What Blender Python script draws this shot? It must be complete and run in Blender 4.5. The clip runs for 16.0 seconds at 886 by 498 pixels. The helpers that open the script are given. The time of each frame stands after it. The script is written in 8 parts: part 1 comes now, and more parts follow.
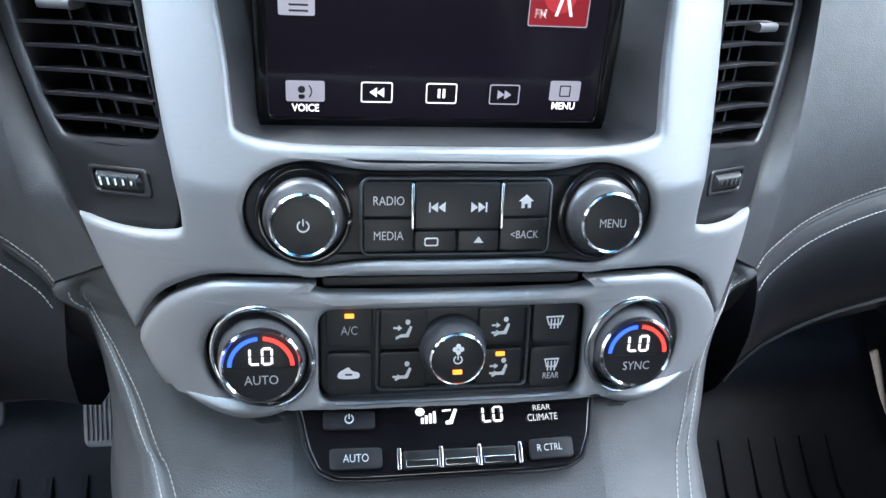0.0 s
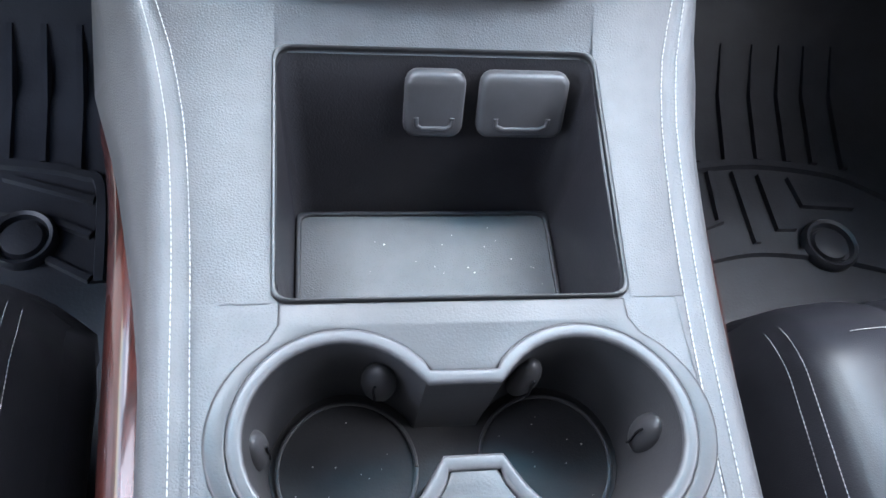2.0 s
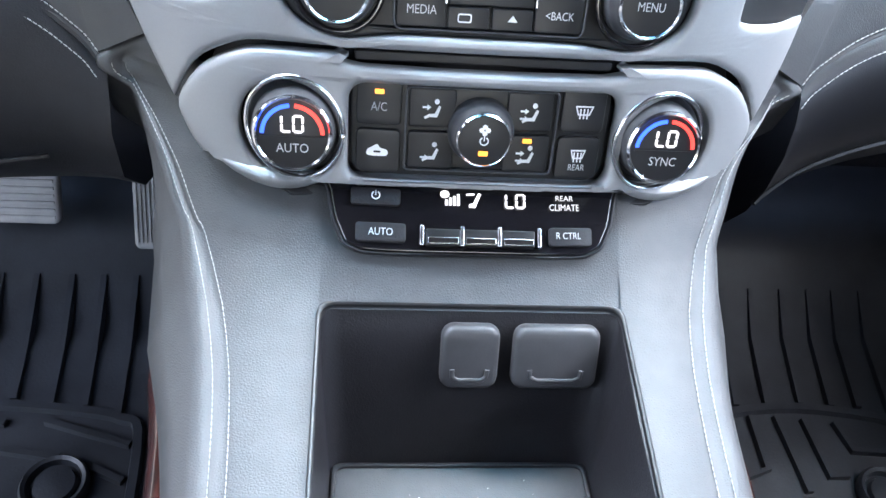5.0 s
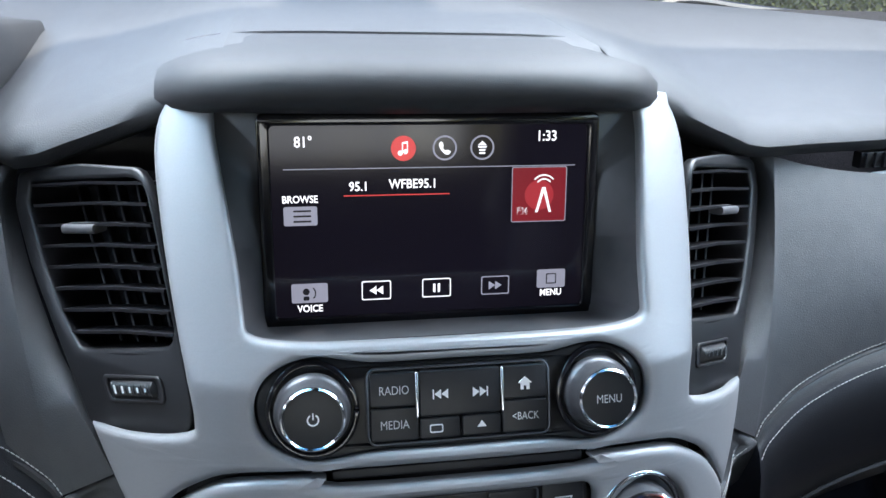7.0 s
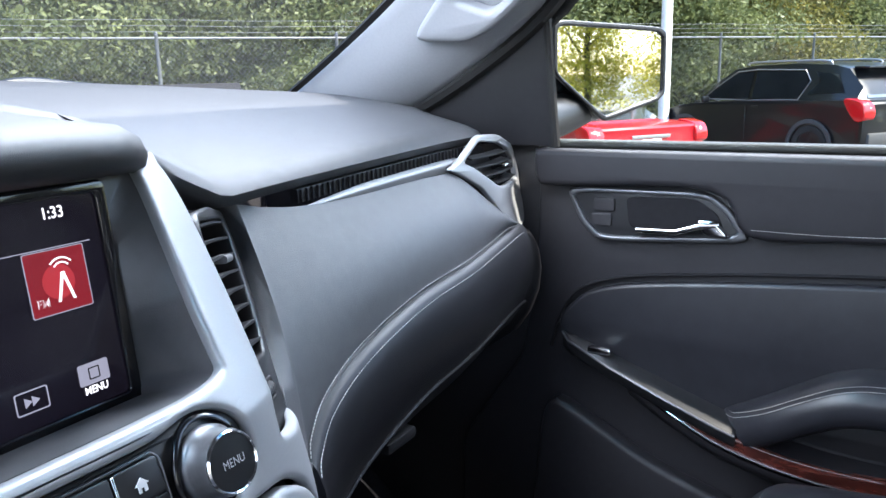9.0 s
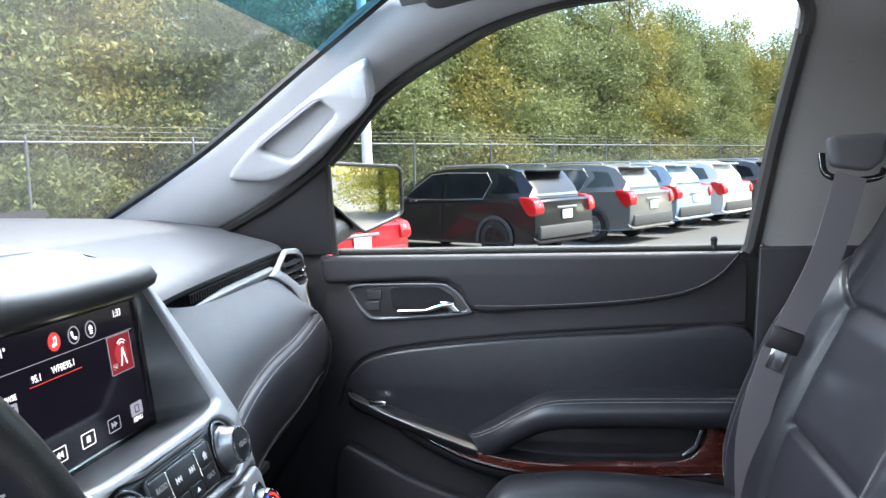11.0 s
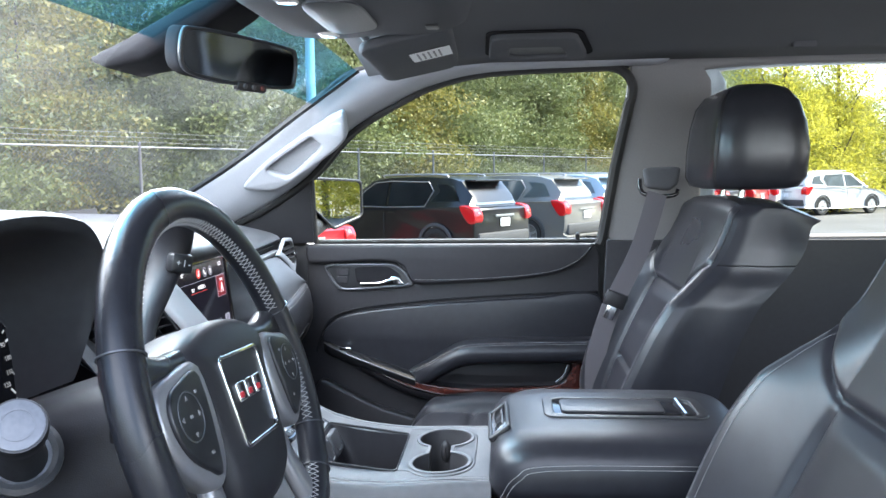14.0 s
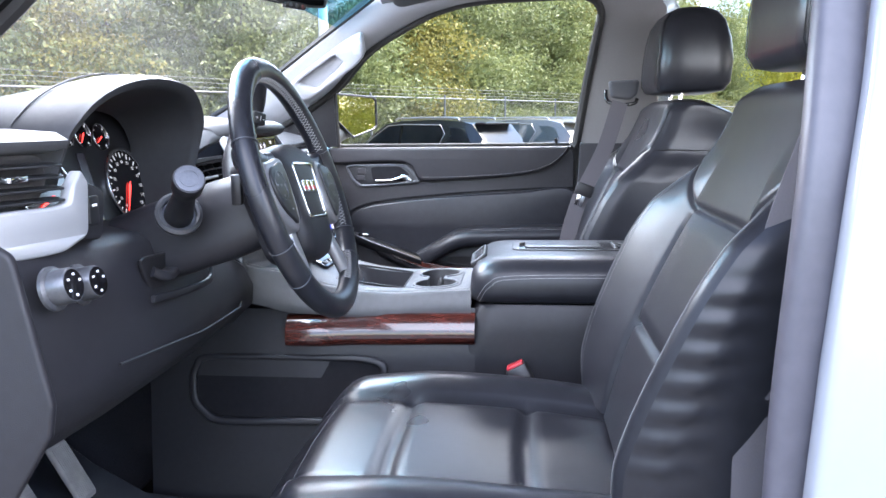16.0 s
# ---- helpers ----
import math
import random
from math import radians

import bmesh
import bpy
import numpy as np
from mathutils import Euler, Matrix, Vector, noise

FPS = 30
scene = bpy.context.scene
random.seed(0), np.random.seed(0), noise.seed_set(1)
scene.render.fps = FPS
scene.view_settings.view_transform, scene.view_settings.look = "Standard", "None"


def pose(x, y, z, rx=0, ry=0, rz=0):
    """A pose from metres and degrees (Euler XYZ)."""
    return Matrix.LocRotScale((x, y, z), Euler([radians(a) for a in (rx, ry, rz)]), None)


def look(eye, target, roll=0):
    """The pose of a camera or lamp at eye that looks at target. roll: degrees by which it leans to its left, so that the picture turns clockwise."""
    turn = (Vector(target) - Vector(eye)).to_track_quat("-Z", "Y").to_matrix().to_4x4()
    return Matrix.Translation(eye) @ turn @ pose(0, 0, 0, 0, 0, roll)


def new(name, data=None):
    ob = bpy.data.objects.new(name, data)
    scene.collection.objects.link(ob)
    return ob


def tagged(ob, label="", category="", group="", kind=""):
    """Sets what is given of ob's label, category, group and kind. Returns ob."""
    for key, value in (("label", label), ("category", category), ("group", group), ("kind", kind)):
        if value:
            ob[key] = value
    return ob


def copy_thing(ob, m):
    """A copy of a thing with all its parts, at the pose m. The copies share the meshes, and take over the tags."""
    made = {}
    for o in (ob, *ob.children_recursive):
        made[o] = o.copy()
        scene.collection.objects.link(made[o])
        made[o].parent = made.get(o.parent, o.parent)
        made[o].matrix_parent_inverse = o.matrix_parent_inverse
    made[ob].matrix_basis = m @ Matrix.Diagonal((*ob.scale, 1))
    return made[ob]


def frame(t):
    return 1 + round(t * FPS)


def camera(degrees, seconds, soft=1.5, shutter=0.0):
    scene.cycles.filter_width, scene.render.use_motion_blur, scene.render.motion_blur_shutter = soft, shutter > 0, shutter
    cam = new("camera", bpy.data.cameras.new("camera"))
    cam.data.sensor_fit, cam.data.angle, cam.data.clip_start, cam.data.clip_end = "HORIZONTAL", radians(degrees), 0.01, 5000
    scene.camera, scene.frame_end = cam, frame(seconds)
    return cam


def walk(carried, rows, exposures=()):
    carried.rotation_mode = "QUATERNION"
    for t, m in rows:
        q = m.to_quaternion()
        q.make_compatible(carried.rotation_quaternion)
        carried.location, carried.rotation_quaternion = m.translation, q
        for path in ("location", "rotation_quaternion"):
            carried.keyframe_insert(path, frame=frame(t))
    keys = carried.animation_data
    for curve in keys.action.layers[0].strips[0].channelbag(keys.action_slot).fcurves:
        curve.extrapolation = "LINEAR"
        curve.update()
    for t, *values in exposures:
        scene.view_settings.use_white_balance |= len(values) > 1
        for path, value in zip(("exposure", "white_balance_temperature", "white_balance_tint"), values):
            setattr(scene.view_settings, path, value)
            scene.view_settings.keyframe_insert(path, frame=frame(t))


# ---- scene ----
EXPOSURE = 2.2
cam = camera(59.17, 16.0)
# seconds, eye x y z, turn rx ry rz
PATH = [
    (0, 0.0081, 0.0064, 1.3594, 56.73, -4.38, -8.04),
    (0.5, 0.0125, 0.0033, 1.3518, 49.45, -5.39, -7.13),
    (1, 0.0168, -0.0083, 1.3373, 43.13, -5.86, -6.15),
    (1.5, 0.0189, -0.0170, 1.3283, 36.12, -6.47, -5.39),
    (2, 0.0203, -0.0262, 1.3177, 29.26, -6.98, -4.57),
    (2.5, 0.0221, -0.0340, 1.3094, 22.98, -7.25, -3.53),
    (3, 0.0218, -0.0391, 1.3054, 18.60, -7.49, -2.75),
    (3.5, 0.0211, -0.0358, 1.3074, 19.59, -7.15, -2.70),
    (4, 0.0202, -0.0301, 1.3160, 27.90, -6.25, -2.90),
    (4.5, 0.0198, -0.0281, 1.3232, 36.95, -5.65, -2.78),
    (5, 0.0182, -0.0265, 1.3309, 46.37, -4.98, -3.09),
    (5.2, 0.0189, -0.0266, 1.3357, 49.85, -4.46, -3.34),
    (7.3, -0.0019, -0.0104, 1.3664, 72.97, -0.27, -13.02),
    (7.5, -0.0031, -0.0068, 1.3664, 73.77, -0.10, -16.02),
    (8, -0.0196, 0.0025, 1.3656, 74.93, 0.18, -28.16),
    (8.5, -0.0521, 0.0381, 1.3485, 75.89, 0.98, -43.85),
    (9, -0.0949, 0.0532, 1.3454, 77.48, 1.38, -59.86),
    (9.5, -0.1866, 0.0633, 1.3595, 78.80, 2.41, -70.37),
    (10, -0.2566, 0.0529, 1.3654, 80.19, 2.48, -76.61),
    (10.2, -0.3001, 0.0474, 1.3718, 81.03, 2.47, -77.98),
    (12.3, -0.6955, 0.0341, 1.4184, 85.96, 0.46, -83.42),
    (12.5, -0.7215, 0.0399, 1.4130, 85.88, 0.18, -83.48),
    (13, -0.7879, 0.0540, 1.4091, 85.62, 0.05, -84.37),
    (13.5, -0.9136, 0.0245, 1.4133, 85.17, 0.34, -85.01),
    (14, -1.0625, -0.0357, 1.4171, 84.64, 0.67, -85.31),
    (14.5, -1.2012, -0.0951, 1.4084, 83.93, 0.64, -85.50),
    (15, -1.3204, -0.1243, 1.4154, 83.25, 0.80, -85.22),
    (15.5, -1.4100, -0.1110, 1.3799, 82.19, 0.73, -84.83),
    (16, -1.4791, -0.1027, 1.3163, 80.90, 0.60, -84.40),
]
walk(cam, [(t, pose(x, y, z, rx, ry, rz)) for t, x, y, z, rx, ry, rz in PATH], exposures=[(0.0, EXPOSURE + 0.40, 6500, 9), (1.0, EXPOSURE + 0.75, 6600, 12), (2.0, EXPOSURE + 0.75, 6650, 13), (3.0, EXPOSURE + 0.65, 6650, 14), (4.0, EXPOSURE + 0.75, 6650, 12), (5.0, EXPOSURE + 0.98, 6600, 12), (7.5, EXPOSURE - 0.22, 6400, 9), (8.5, EXPOSURE + 0.10, 6350, 11), (9.0, EXPOSURE + 0.2, 6350, 12), (10.0, EXPOSURE + 0.25, 6500, 10), (12.5, EXPOSURE + 0.42, 6900, 10), (14.0, EXPOSURE + 0.45, 6550, 10), (14.5, EXPOSURE + 0.55, 6400, 11), (15.5, EXPOSURE + 0.6, 6250, 12), (16.0, EXPOSURE + 0.8, 6550, 17)])

# ---------- daylight ----------
SUN_UP, SUN_ROUND = radians(50), radians(174)
world = bpy.data.worlds.new("sky")
scene.world = world
world.use_nodes = True
wn = world.node_tree.nodes
sky = wn.new("ShaderNodeTexSky")
sky.sky_type = "NISHITA"
sky.sun_disc = False
sky.sun_elevation, sky.sun_rotation = SUN_UP, SUN_ROUND
world.node_tree.links.new(sky.outputs[0], wn["Background"].inputs[0])
wn["Background"].inputs[1].default_value = 0.15
sun = new("sun", bpy.data.lights.new("sun", "SUN"))
sun.data.energy, sun.data.angle, sun.data.color = 3.0, radians(0.6), (1.0, 0.93, 0.8)
sun_dir = Vector((math.sin(SUN_ROUND) * math.cos(SUN_UP), math.cos(SUN_ROUND) * math.cos(SUN_UP), math.sin(SUN_UP)))
sun.matrix_world = look(sun_dir * 50, (0, 0, 0))



def opening_light(name, eye, target, wide, high, watts):
    """Sky light that enters by an opening."""
    d = bpy.data.lights.new(name, "AREA")
    d.shape, d.size, d.size_y, d.energy, d.color = "RECTANGLE", wide, high, watts, (0.89, 0.92, 1.0)
    o = new(name, d)
    o.matrix_world = look(eye, target)
    return o


opening_light("windshield_sky", (0.077, 0.62, 1.72), (0.077, 0.05, 1.0), 1.35, 0.42, 4.9)
for side in (-1, 1):
    opening_light("windshield_side_sky", (0.077 + 0.36 * side, 0.47, 1.63), (0.077 + 0.1 * side, 0.05, 1.0), 0.50, 0.22, 1.5)
opening_light("door_sky", (-3.0, -0.1, 2.75), (0.1, -0.05, 0.95), 3.0, 1.8, 16.5)
opening_light("passenger_window_sky", (1.50, 0.10, 2.30), (0.15, -0.05, 0.95), 1.5, 0.6, 17.0)
opening_light("rear_door_sky", (-0.72, -0.88, 1.48), (0.1, 0.1, 1.1), 0.62, 0.32, 1.6)
opening_light("tailgate_sky", (0.077, -2.38, 1.48), (0.077, 0.3, 1.15), 1.2, 0.36, 1.3)

C = 0.077       # the car's middle plane, x
GROUND = -0.28


# ---------- materials ----------
def material(name, base, rough=0.5, metal=0.0, vary=0.15, scale=40.0, bump=0.0, bump_scale=400.0, coat=0.0, kind="noise", spec=0.5, second=None, second_scale=3.0, stretch=None, rough_vary=0.0):
    m = bpy.data.materials.new(name)
    m.use_nodes = True
    n, l = m.node_tree.nodes, m.node_tree.links
    p = n["Principled BSDF"]
    p.inputs["Roughness"].default_value, p.inputs["Metallic"].default_value = rough, metal
    p.inputs["Coat Weight"].default_value, p.inputs["Coat Roughness"].default_value = coat, 0.06
    p.inputs["Specular IOR Level"].default_value = spec
    co = n.new("ShaderNodeTexCoord")
    vec = co.outputs["Object"]
    if stretch:
        mp = n.new("ShaderNodeMapping")
        mp.inputs["Scale"].default_value = stretch
        l.new(vec, mp.inputs["Vector"])
        vec = mp.outputs["Vector"]
    big = n.new("ShaderNodeTexNoise")
    big.inputs["Scale"].default_value, big.inputs["Detail"].default_value = second_scale, 4
    l.new(vec, big.inputs["Vector"])
    fine = n.new("ShaderNodeTexNoise")
    fine.inputs["Scale"].default_value, fine.inputs["Detail"].default_value = scale, 5
    l.new(vec, fine.inputs["Vector"])
    mix = n.new("ShaderNodeMix")
    mix.data_type = "FLOAT"
    mix.inputs["Factor"].default_value = 0.5
    l.new(big.outputs["Fac"], mix.inputs["A"])
    l.new(fine.outputs["Fac"], mix.inputs["B"])
    ramp = n.new("ShaderNodeValToRGB")
    lo = tuple(c * (1 - vary) for c in base)
    hi = tuple(min(1, c * (1 + vary)) for c in base) if second is None else second
    ramp.color_ramp.elements[0].position, ramp.color_ramp.elements[1].position = 0.35, 0.65
    ramp.color_ramp.elements[0].color, ramp.color_ramp.elements[1].color = (*lo, 1), (*hi, 1)
    l.new(mix.outputs["Result"], ramp.inputs["Fac"])
    l.new(ramp.outputs["Color"], p.inputs["Base Color"])
    if rough_vary:
        rm = n.new("ShaderNodeMapRange")
        rm.inputs["To Min"].default_value, rm.inputs["To Max"].default_value = rough - rough_vary, rough + rough_vary
        rm.inputs["From Min"].default_value, rm.inputs["From Max"].default_value = 0.3, 0.7
        l.new(big.outputs["Fac"], rm.inputs["Value"])
        l.new(rm.outputs["Result"], p.inputs["Roughness"])
    if bump:
        if kind == "leather":
            tx = n.new("ShaderNodeTexVoronoi")
            tx.feature = "DISTANCE_TO_EDGE"
            out = tx.outputs["Distance"]
        else:
            tx = n.new("ShaderNodeTexNoise")
            tx.inputs["Detail"].default_value = 3
            out = tx.outputs["Fac"]
        tx.inputs["Scale"].default_value = bump_scale
        l.new(vec, tx.inputs["Vector"])
        b = n.new("ShaderNodeBump")
        b.inputs["Strength"].default_value, b.inputs["Distance"].default_value = bump, 0.001 if kind != "leather" else 0.0015
        l.new(out, b.inputs["Height"])
        l.new(b.outputs["Normal"], p.inputs["Normal"])
    return m


def glowing(name, colour, strength):
    m = bpy.data.materials.new(name)
    m.use_nodes = True
    p = m.node_tree.nodes["Principled BSDF"]
    p.inputs["Base Color"].default_value = (*[c * 0.5 for c in colour], 1)
    p.inputs["Roughness"].default_value = 0.25
    p.inputs["Emission Color"].default_value, p.inputs["Emission Strength"].default_value = (*colour, 1), strength * 0.34
    return m


def glass_material(name, tint=(1, 1, 1), gloss=0.08, dust=0.0):
    m = bpy.data.materials.new(name)
    m.use_nodes = True
    n, l = m.node_tree.nodes, m.node_tree.links
    n.remove(n["Principled BSDF"])
    tr, gl, mx = n.new("ShaderNodeBsdfTransparent"), n.new("ShaderNodeBsdfGlossy"), n.new("ShaderNodeMixShader")
    tr.inputs["Color"].default_value = (*tint, 1)
    gl.inputs["Roughness"].default_value = 0.01
    lw, pw, ma = n.new("ShaderNodeLayerWeight"), n.new("ShaderNodeMath"), n.new("ShaderNodeMath")
    lw.inputs["Blend"].default_value = 0.5
    pw.operation, ma.operation = "POWER", "MULTIPLY_ADD"
    pw.inputs[1].default_value = 5.0
    ma.inputs[1].default_value, ma.inputs[2].default_value = 0.5, gloss * 0.08
    l.new(lw.outputs["Facing"], pw.inputs[0])
    l.new(pw.outputs[0], ma.inputs[0])
    l.new(ma.outputs[0], mx.inputs[0])
    l.new(tr.outputs[0], mx.inputs[1])
    l.new(gl.outputs[0], mx.inputs[2])
    # A pale translucent layer puts the windshield's haze into the glass itself.
    if dust:
        df, dm, sp = n.new("ShaderNodeBsdfTranslucent"), n.new("ShaderNodeMixShader"), n.new("ShaderNodeTexNoise")
        df.inputs["Color"].default_value = (0.75, 0.80, 0.80, 1)
        sp.inputs["Scale"].default_value, sp.inputs["Detail"].default_value = 3.0, 4
        am = n.new("ShaderNodeMath")
        am.operation = "MULTIPLY"
        am.inputs[1].default_value = dust * 2
        l.new(sp.outputs["Fac"], am.inputs[0])
        l.new(am.outputs[0], dm.inputs[0])
        l.new(mx.outputs[0], dm.inputs[1])
        l.new(df.outputs[0], dm.inputs[2])
        mx = dm
    l.new(mx.outputs[0], n["Material Output"].inputs[0])
    return m


LEATHER = material("black leather", (0.0150, 0.0160, 0.0200), 0.33, spec=0.36, vary=0.2, scale=60, bump=0.10, bump_scale=650, kind="leather", rough_vary=0.07)
TRIM = material("charcoal stitched trim", (0.066, 0.069, 0.074), 0.46, vary=0.12, scale=80, bump=0.2, bump_scale=650, kind="leather", rough_vary=0.05)
HOODPAD = material("black grained hood pad", (0.032, 0.033, 0.036), 0.58, vary=0.12, scale=80, bump=0.16, bump_scale=1100, kind="leather", rough_vary=0.05, spec=0.3)
DOORTRIM = material("black soft door trim", (0.016, 0.016, 0.019), 0.48, spec=0.34, vary=0.12, scale=80, bump=0.14, bump_scale=700, kind="leather", rough_vary=0.05)
BOLSTER = material("black grained bolster", (0.008, 0.0085, 0.011), 0.42, vary=0.15, scale=80, bump=0.14, bump_scale=700, kind="leather", rough_vary=0.05)
CUPWARE = material("dark grey cup holder plastic", (0.036, 0.037, 0.040), 0.42, vary=0.2, scale=60, second_scale=12, bump=0.12, bump_scale=900, rough_vary=0.08)
DASHPAD = material("charcoal soft dash", (0.046, 0.048, 0.052), 0.52, spec=0.34, vary=0.12, scale=80, bump=0.22, bump_scale=700, kind="leather", rough_vary=0.05)
RIMWARE = material("grey satin plastic rim", (0.060, 0.062, 0.067), 0.40, vary=0.15, scale=80, second_scale=12, bump=0.08, bump_scale=900, rough_vary=0.06)
PLASTIC = material("dark moulded plastic", (0.013, 0.0132, 0.0165), 0.48, spec=0.42, vary=0.2, scale=90, bump=0.25, bump_scale=900, rough_vary=0.06)
DARK = material("black plastic", (0.011, 0.011, 0.013), 0.42, vary=0.2, scale=90, bump=0.15, bump_scale=900)
MATTE = material("matte black plastic", (0.010, 0.010, 0.012), 0.85, vary=0.2, scale=90, bump=0.2, bump_scale=900, spec=0.15)
GLOSS = material("gloss black", (0.006, 0.006, 0.008), 0.12, vary=0.1, coat=0.5)
KEY = material("satin black key", (0.012, 0.013, 0.015), 0.38, vary=0.15, scale=120)
SILVER = material("satin silver paint", (0.300, 0.311, 0.323), 0.42, metal=0.3, vary=0.03, scale=900, bump=0.03, bump_scale=2500, rough_vary=0.04)
SPOKE = material("dark satin silver", (0.26, 0.262, 0.275), 0.34, metal=0.6, vary=0.05, scale=600)
CHROME = material("chrome", (0.75, 0.76, 0.78), 0.12, metal=1.0, vary=0.03)
KNURL = material("dark brushed knob", (0.10, 0.105, 0.115), 0.35, metal=0.6, vary=0.15, scale=300)
WOOD = material("dark red burl wood", (0.014, 0.0045, 0.004), 0.2, vary=0.3, second=(0.075, 0.018, 0.013), scale=110, second_scale=26, coat=0.8, stretch=(2.6, 0.55, 2.6))
HEADLINE = material("grey headliner cloth", (0.085, 0.088, 0.096), 0.9, vary=0.08, scale=500, bump=0.3, bump_scale=1500, spec=0.2)
# The pillar grey made darker: weaker light behind the door is put into it.
SIDETRIM = material("pillar grey darkened for weaker light", (0.17, 0.168, 0.168), 0.6, vary=0.06, scale=300, bump=0.2, bump_scale=1200, spec=0.3)
PILLAR = material("light grey pillar plastic", (0.26, 0.27, 0.29), 0.55, vary=0.05, scale=300, bump=0.2, bump_scale=1200)
CARPET = material("dark carpet", (0.030, 0.030, 0.034), 0.95, vary=0.4, scale=400, bump=0.8, bump_scale=900, spec=0.1)
RUBBER = material("black rubber mat", (0.022, 0.024, 0.029), 0.45, vary=0.3, scale=30, second_scale=8, bump=0.2, bump_scale=300, rough_vary=0.1)
SEAL = material("black rubber seal", (0.012, 0.012, 0.012), 0.6, vary=0.2)
GREYSEAL = material("grey rubber seal", (0.085, 0.083, 0.10), 0.42, vary=0.12, scale=60)
WEBBING = material("grey seat belt webbing", (0.085, 0.080, 0.090), 0.7, vary=0.1, scale=700, bump=0.5, bump_scale=1500)
DULLTHREAD = material("grey seat thread", (0.20, 0.20, 0.205), 0.8, vary=0.15, scale=500)
THREAD = material("pale grey thread", (0.33, 0.33, 0.325), 0.8, vary=0.15, scale=500)
WHITE = glowing("white lettering", (0.9, 0.92, 0.95), 0.35)
PRINT = material("white print", (0.85, 0.86, 0.87), 0.6, vary=0.05)
RED_PLASTIC = material("red plastic", (0.45, 0.02, 0.03), 0.4)
SCREEN = material("display glass", (0.004, 0.004, 0.007), 0.08, vary=0.1)
GLASS = glass_material("window glass", (0.93, 0.96, 0.95), 0.10)
# The last value sets how much painted haze is mixed in.
SCREEN_GLASS = glass_material("windshield glass", (0.92, 0.96, 0.95), 0.9, 0.006)
TINTED = glass_material("tinted glass", (0.55, 0.60, 0.58), 0.2)
BLUEBAND = glass_material("blue shade band", (0.17, 0.46, 0.62), 0.1)
MIRROR = material("mirror", (0.9, 0.9, 0.9), 0.015, metal=1.0, vary=0.0)
PAINT = material("pale silver body paint", (0.38, 0.41, 0.46), 0.3, metal=0.3, vary=0.02, coat=0.7)


# ---------- mesh tools ----------
def finish(me, sharp=40):
    me.polygons.foreach_set("use_smooth", [True] * len(me.polygons))
    me.set_sharp_from_angle(angle=radians(sharp))
    return me


def part(name, shape, mat, parent=None, label="", sharp=40, kind=""):
    """Link a bmesh or mesh as one object under a thing or a part."""
    if isinstance(shape, bmesh.types.BMesh):
        me = bpy.data.meshes.new(name)
        shape.to_mesh(me)
        shape.free()
    else:
        me = shape
        me.name = name
    me.materials.clear()
    me.materials.append(mat)
    finish(me, sharp)
    ob = new(name, me)
    if parent is not None:
        ob.parent = parent
        ob.matrix_parent_inverse = Matrix.Identity(4)
        if parent.location.length > 0 or parent.type == "EMPTY":
            ob.matrix_parent_inverse = parent.matrix_basis.inverted()
    if label or kind:
        tagged(ob, label, kind=kind)
    return ob


def thing(name, label, category, at=(0, 0, 0), group="", kind=""):
    e = new(name)
    e.empty_display_size = 0.05
    e.matrix_basis = Matrix.Translation(at)
    return tagged(e, label, category, group, kind)


def single(name, shape, mat, label, category, group="", kind="", sharp=40):
    return tagged(part(name, shape, mat, sharp=sharp), label, category, group, kind)


def strip(rows, close=False, cap=False, wrap=False):
    """Faces between rows of points. close: each row is a ring; wrap: the last row joins the first; cap: fill the first and last rings."""
    bm = bmesh.new()
    vs = [[bm.verts.new(p) for p in r] for r in rows]
    n = len(rows[0])
    pairs = list(zip(vs, vs[1:])) + ([(vs[-1], vs[0])] if wrap else [])
    for a, b in pairs:
        for i in range(n if close else n - 1):
            j = (i + 1) % n
            try:
                bm.faces.new((a[i], a[j], b[j], b[i]))
            except ValueError:
                pass
    if cap:
        bm.faces.new(list(reversed(vs[0])))
        bm.faces.new(vs[-1])
    bmesh.ops.recalc_face_normals(bm, faces=bm.faces[:])
    return bm


def thick(bm, t):
    bmesh.ops.solidify(bm, geom=bm.faces[:], thickness=t)
    return bm


def join(*bms):
    out = bms[0]
    for b in bms[1:]:
        me = bpy.data.meshes.new("tmp")
        b.to_mesh(me)
        b.free()
        out.from_mesh(me)
        bpy.data.meshes.remove(me)
    return out


def turned(bm, m):
    bm.transform(m)
    return bm


def smooth(pts, n=6, close=False):
    """A Catmull-Rom curve through points, n steps between neighbours."""
    p = [Vector(q) for q in pts]
    k = len(p)
    out = []
    for i in range(k if close else k - 1):
        a, b, c, d = (p[(i - 1) % k], p[i], p[(i + 1) % k], p[(i + 2) % k]) if close else (p[max(i - 1, 0)], p[i], p[i + 1], p[min(i + 2, k - 1)])
        for s in range(n):
            t = s / n
            out.append(0.5 * (2 * b + (c - a) * t + (2 * a - 5 * b + 4 * c - d) * t * t + (3 * b - a - 3 * c + d) * t ** 3))
    if not close:
        out.append(p[-1])
    return out


def mix(a, b, t):
    return a + (b - a) * t


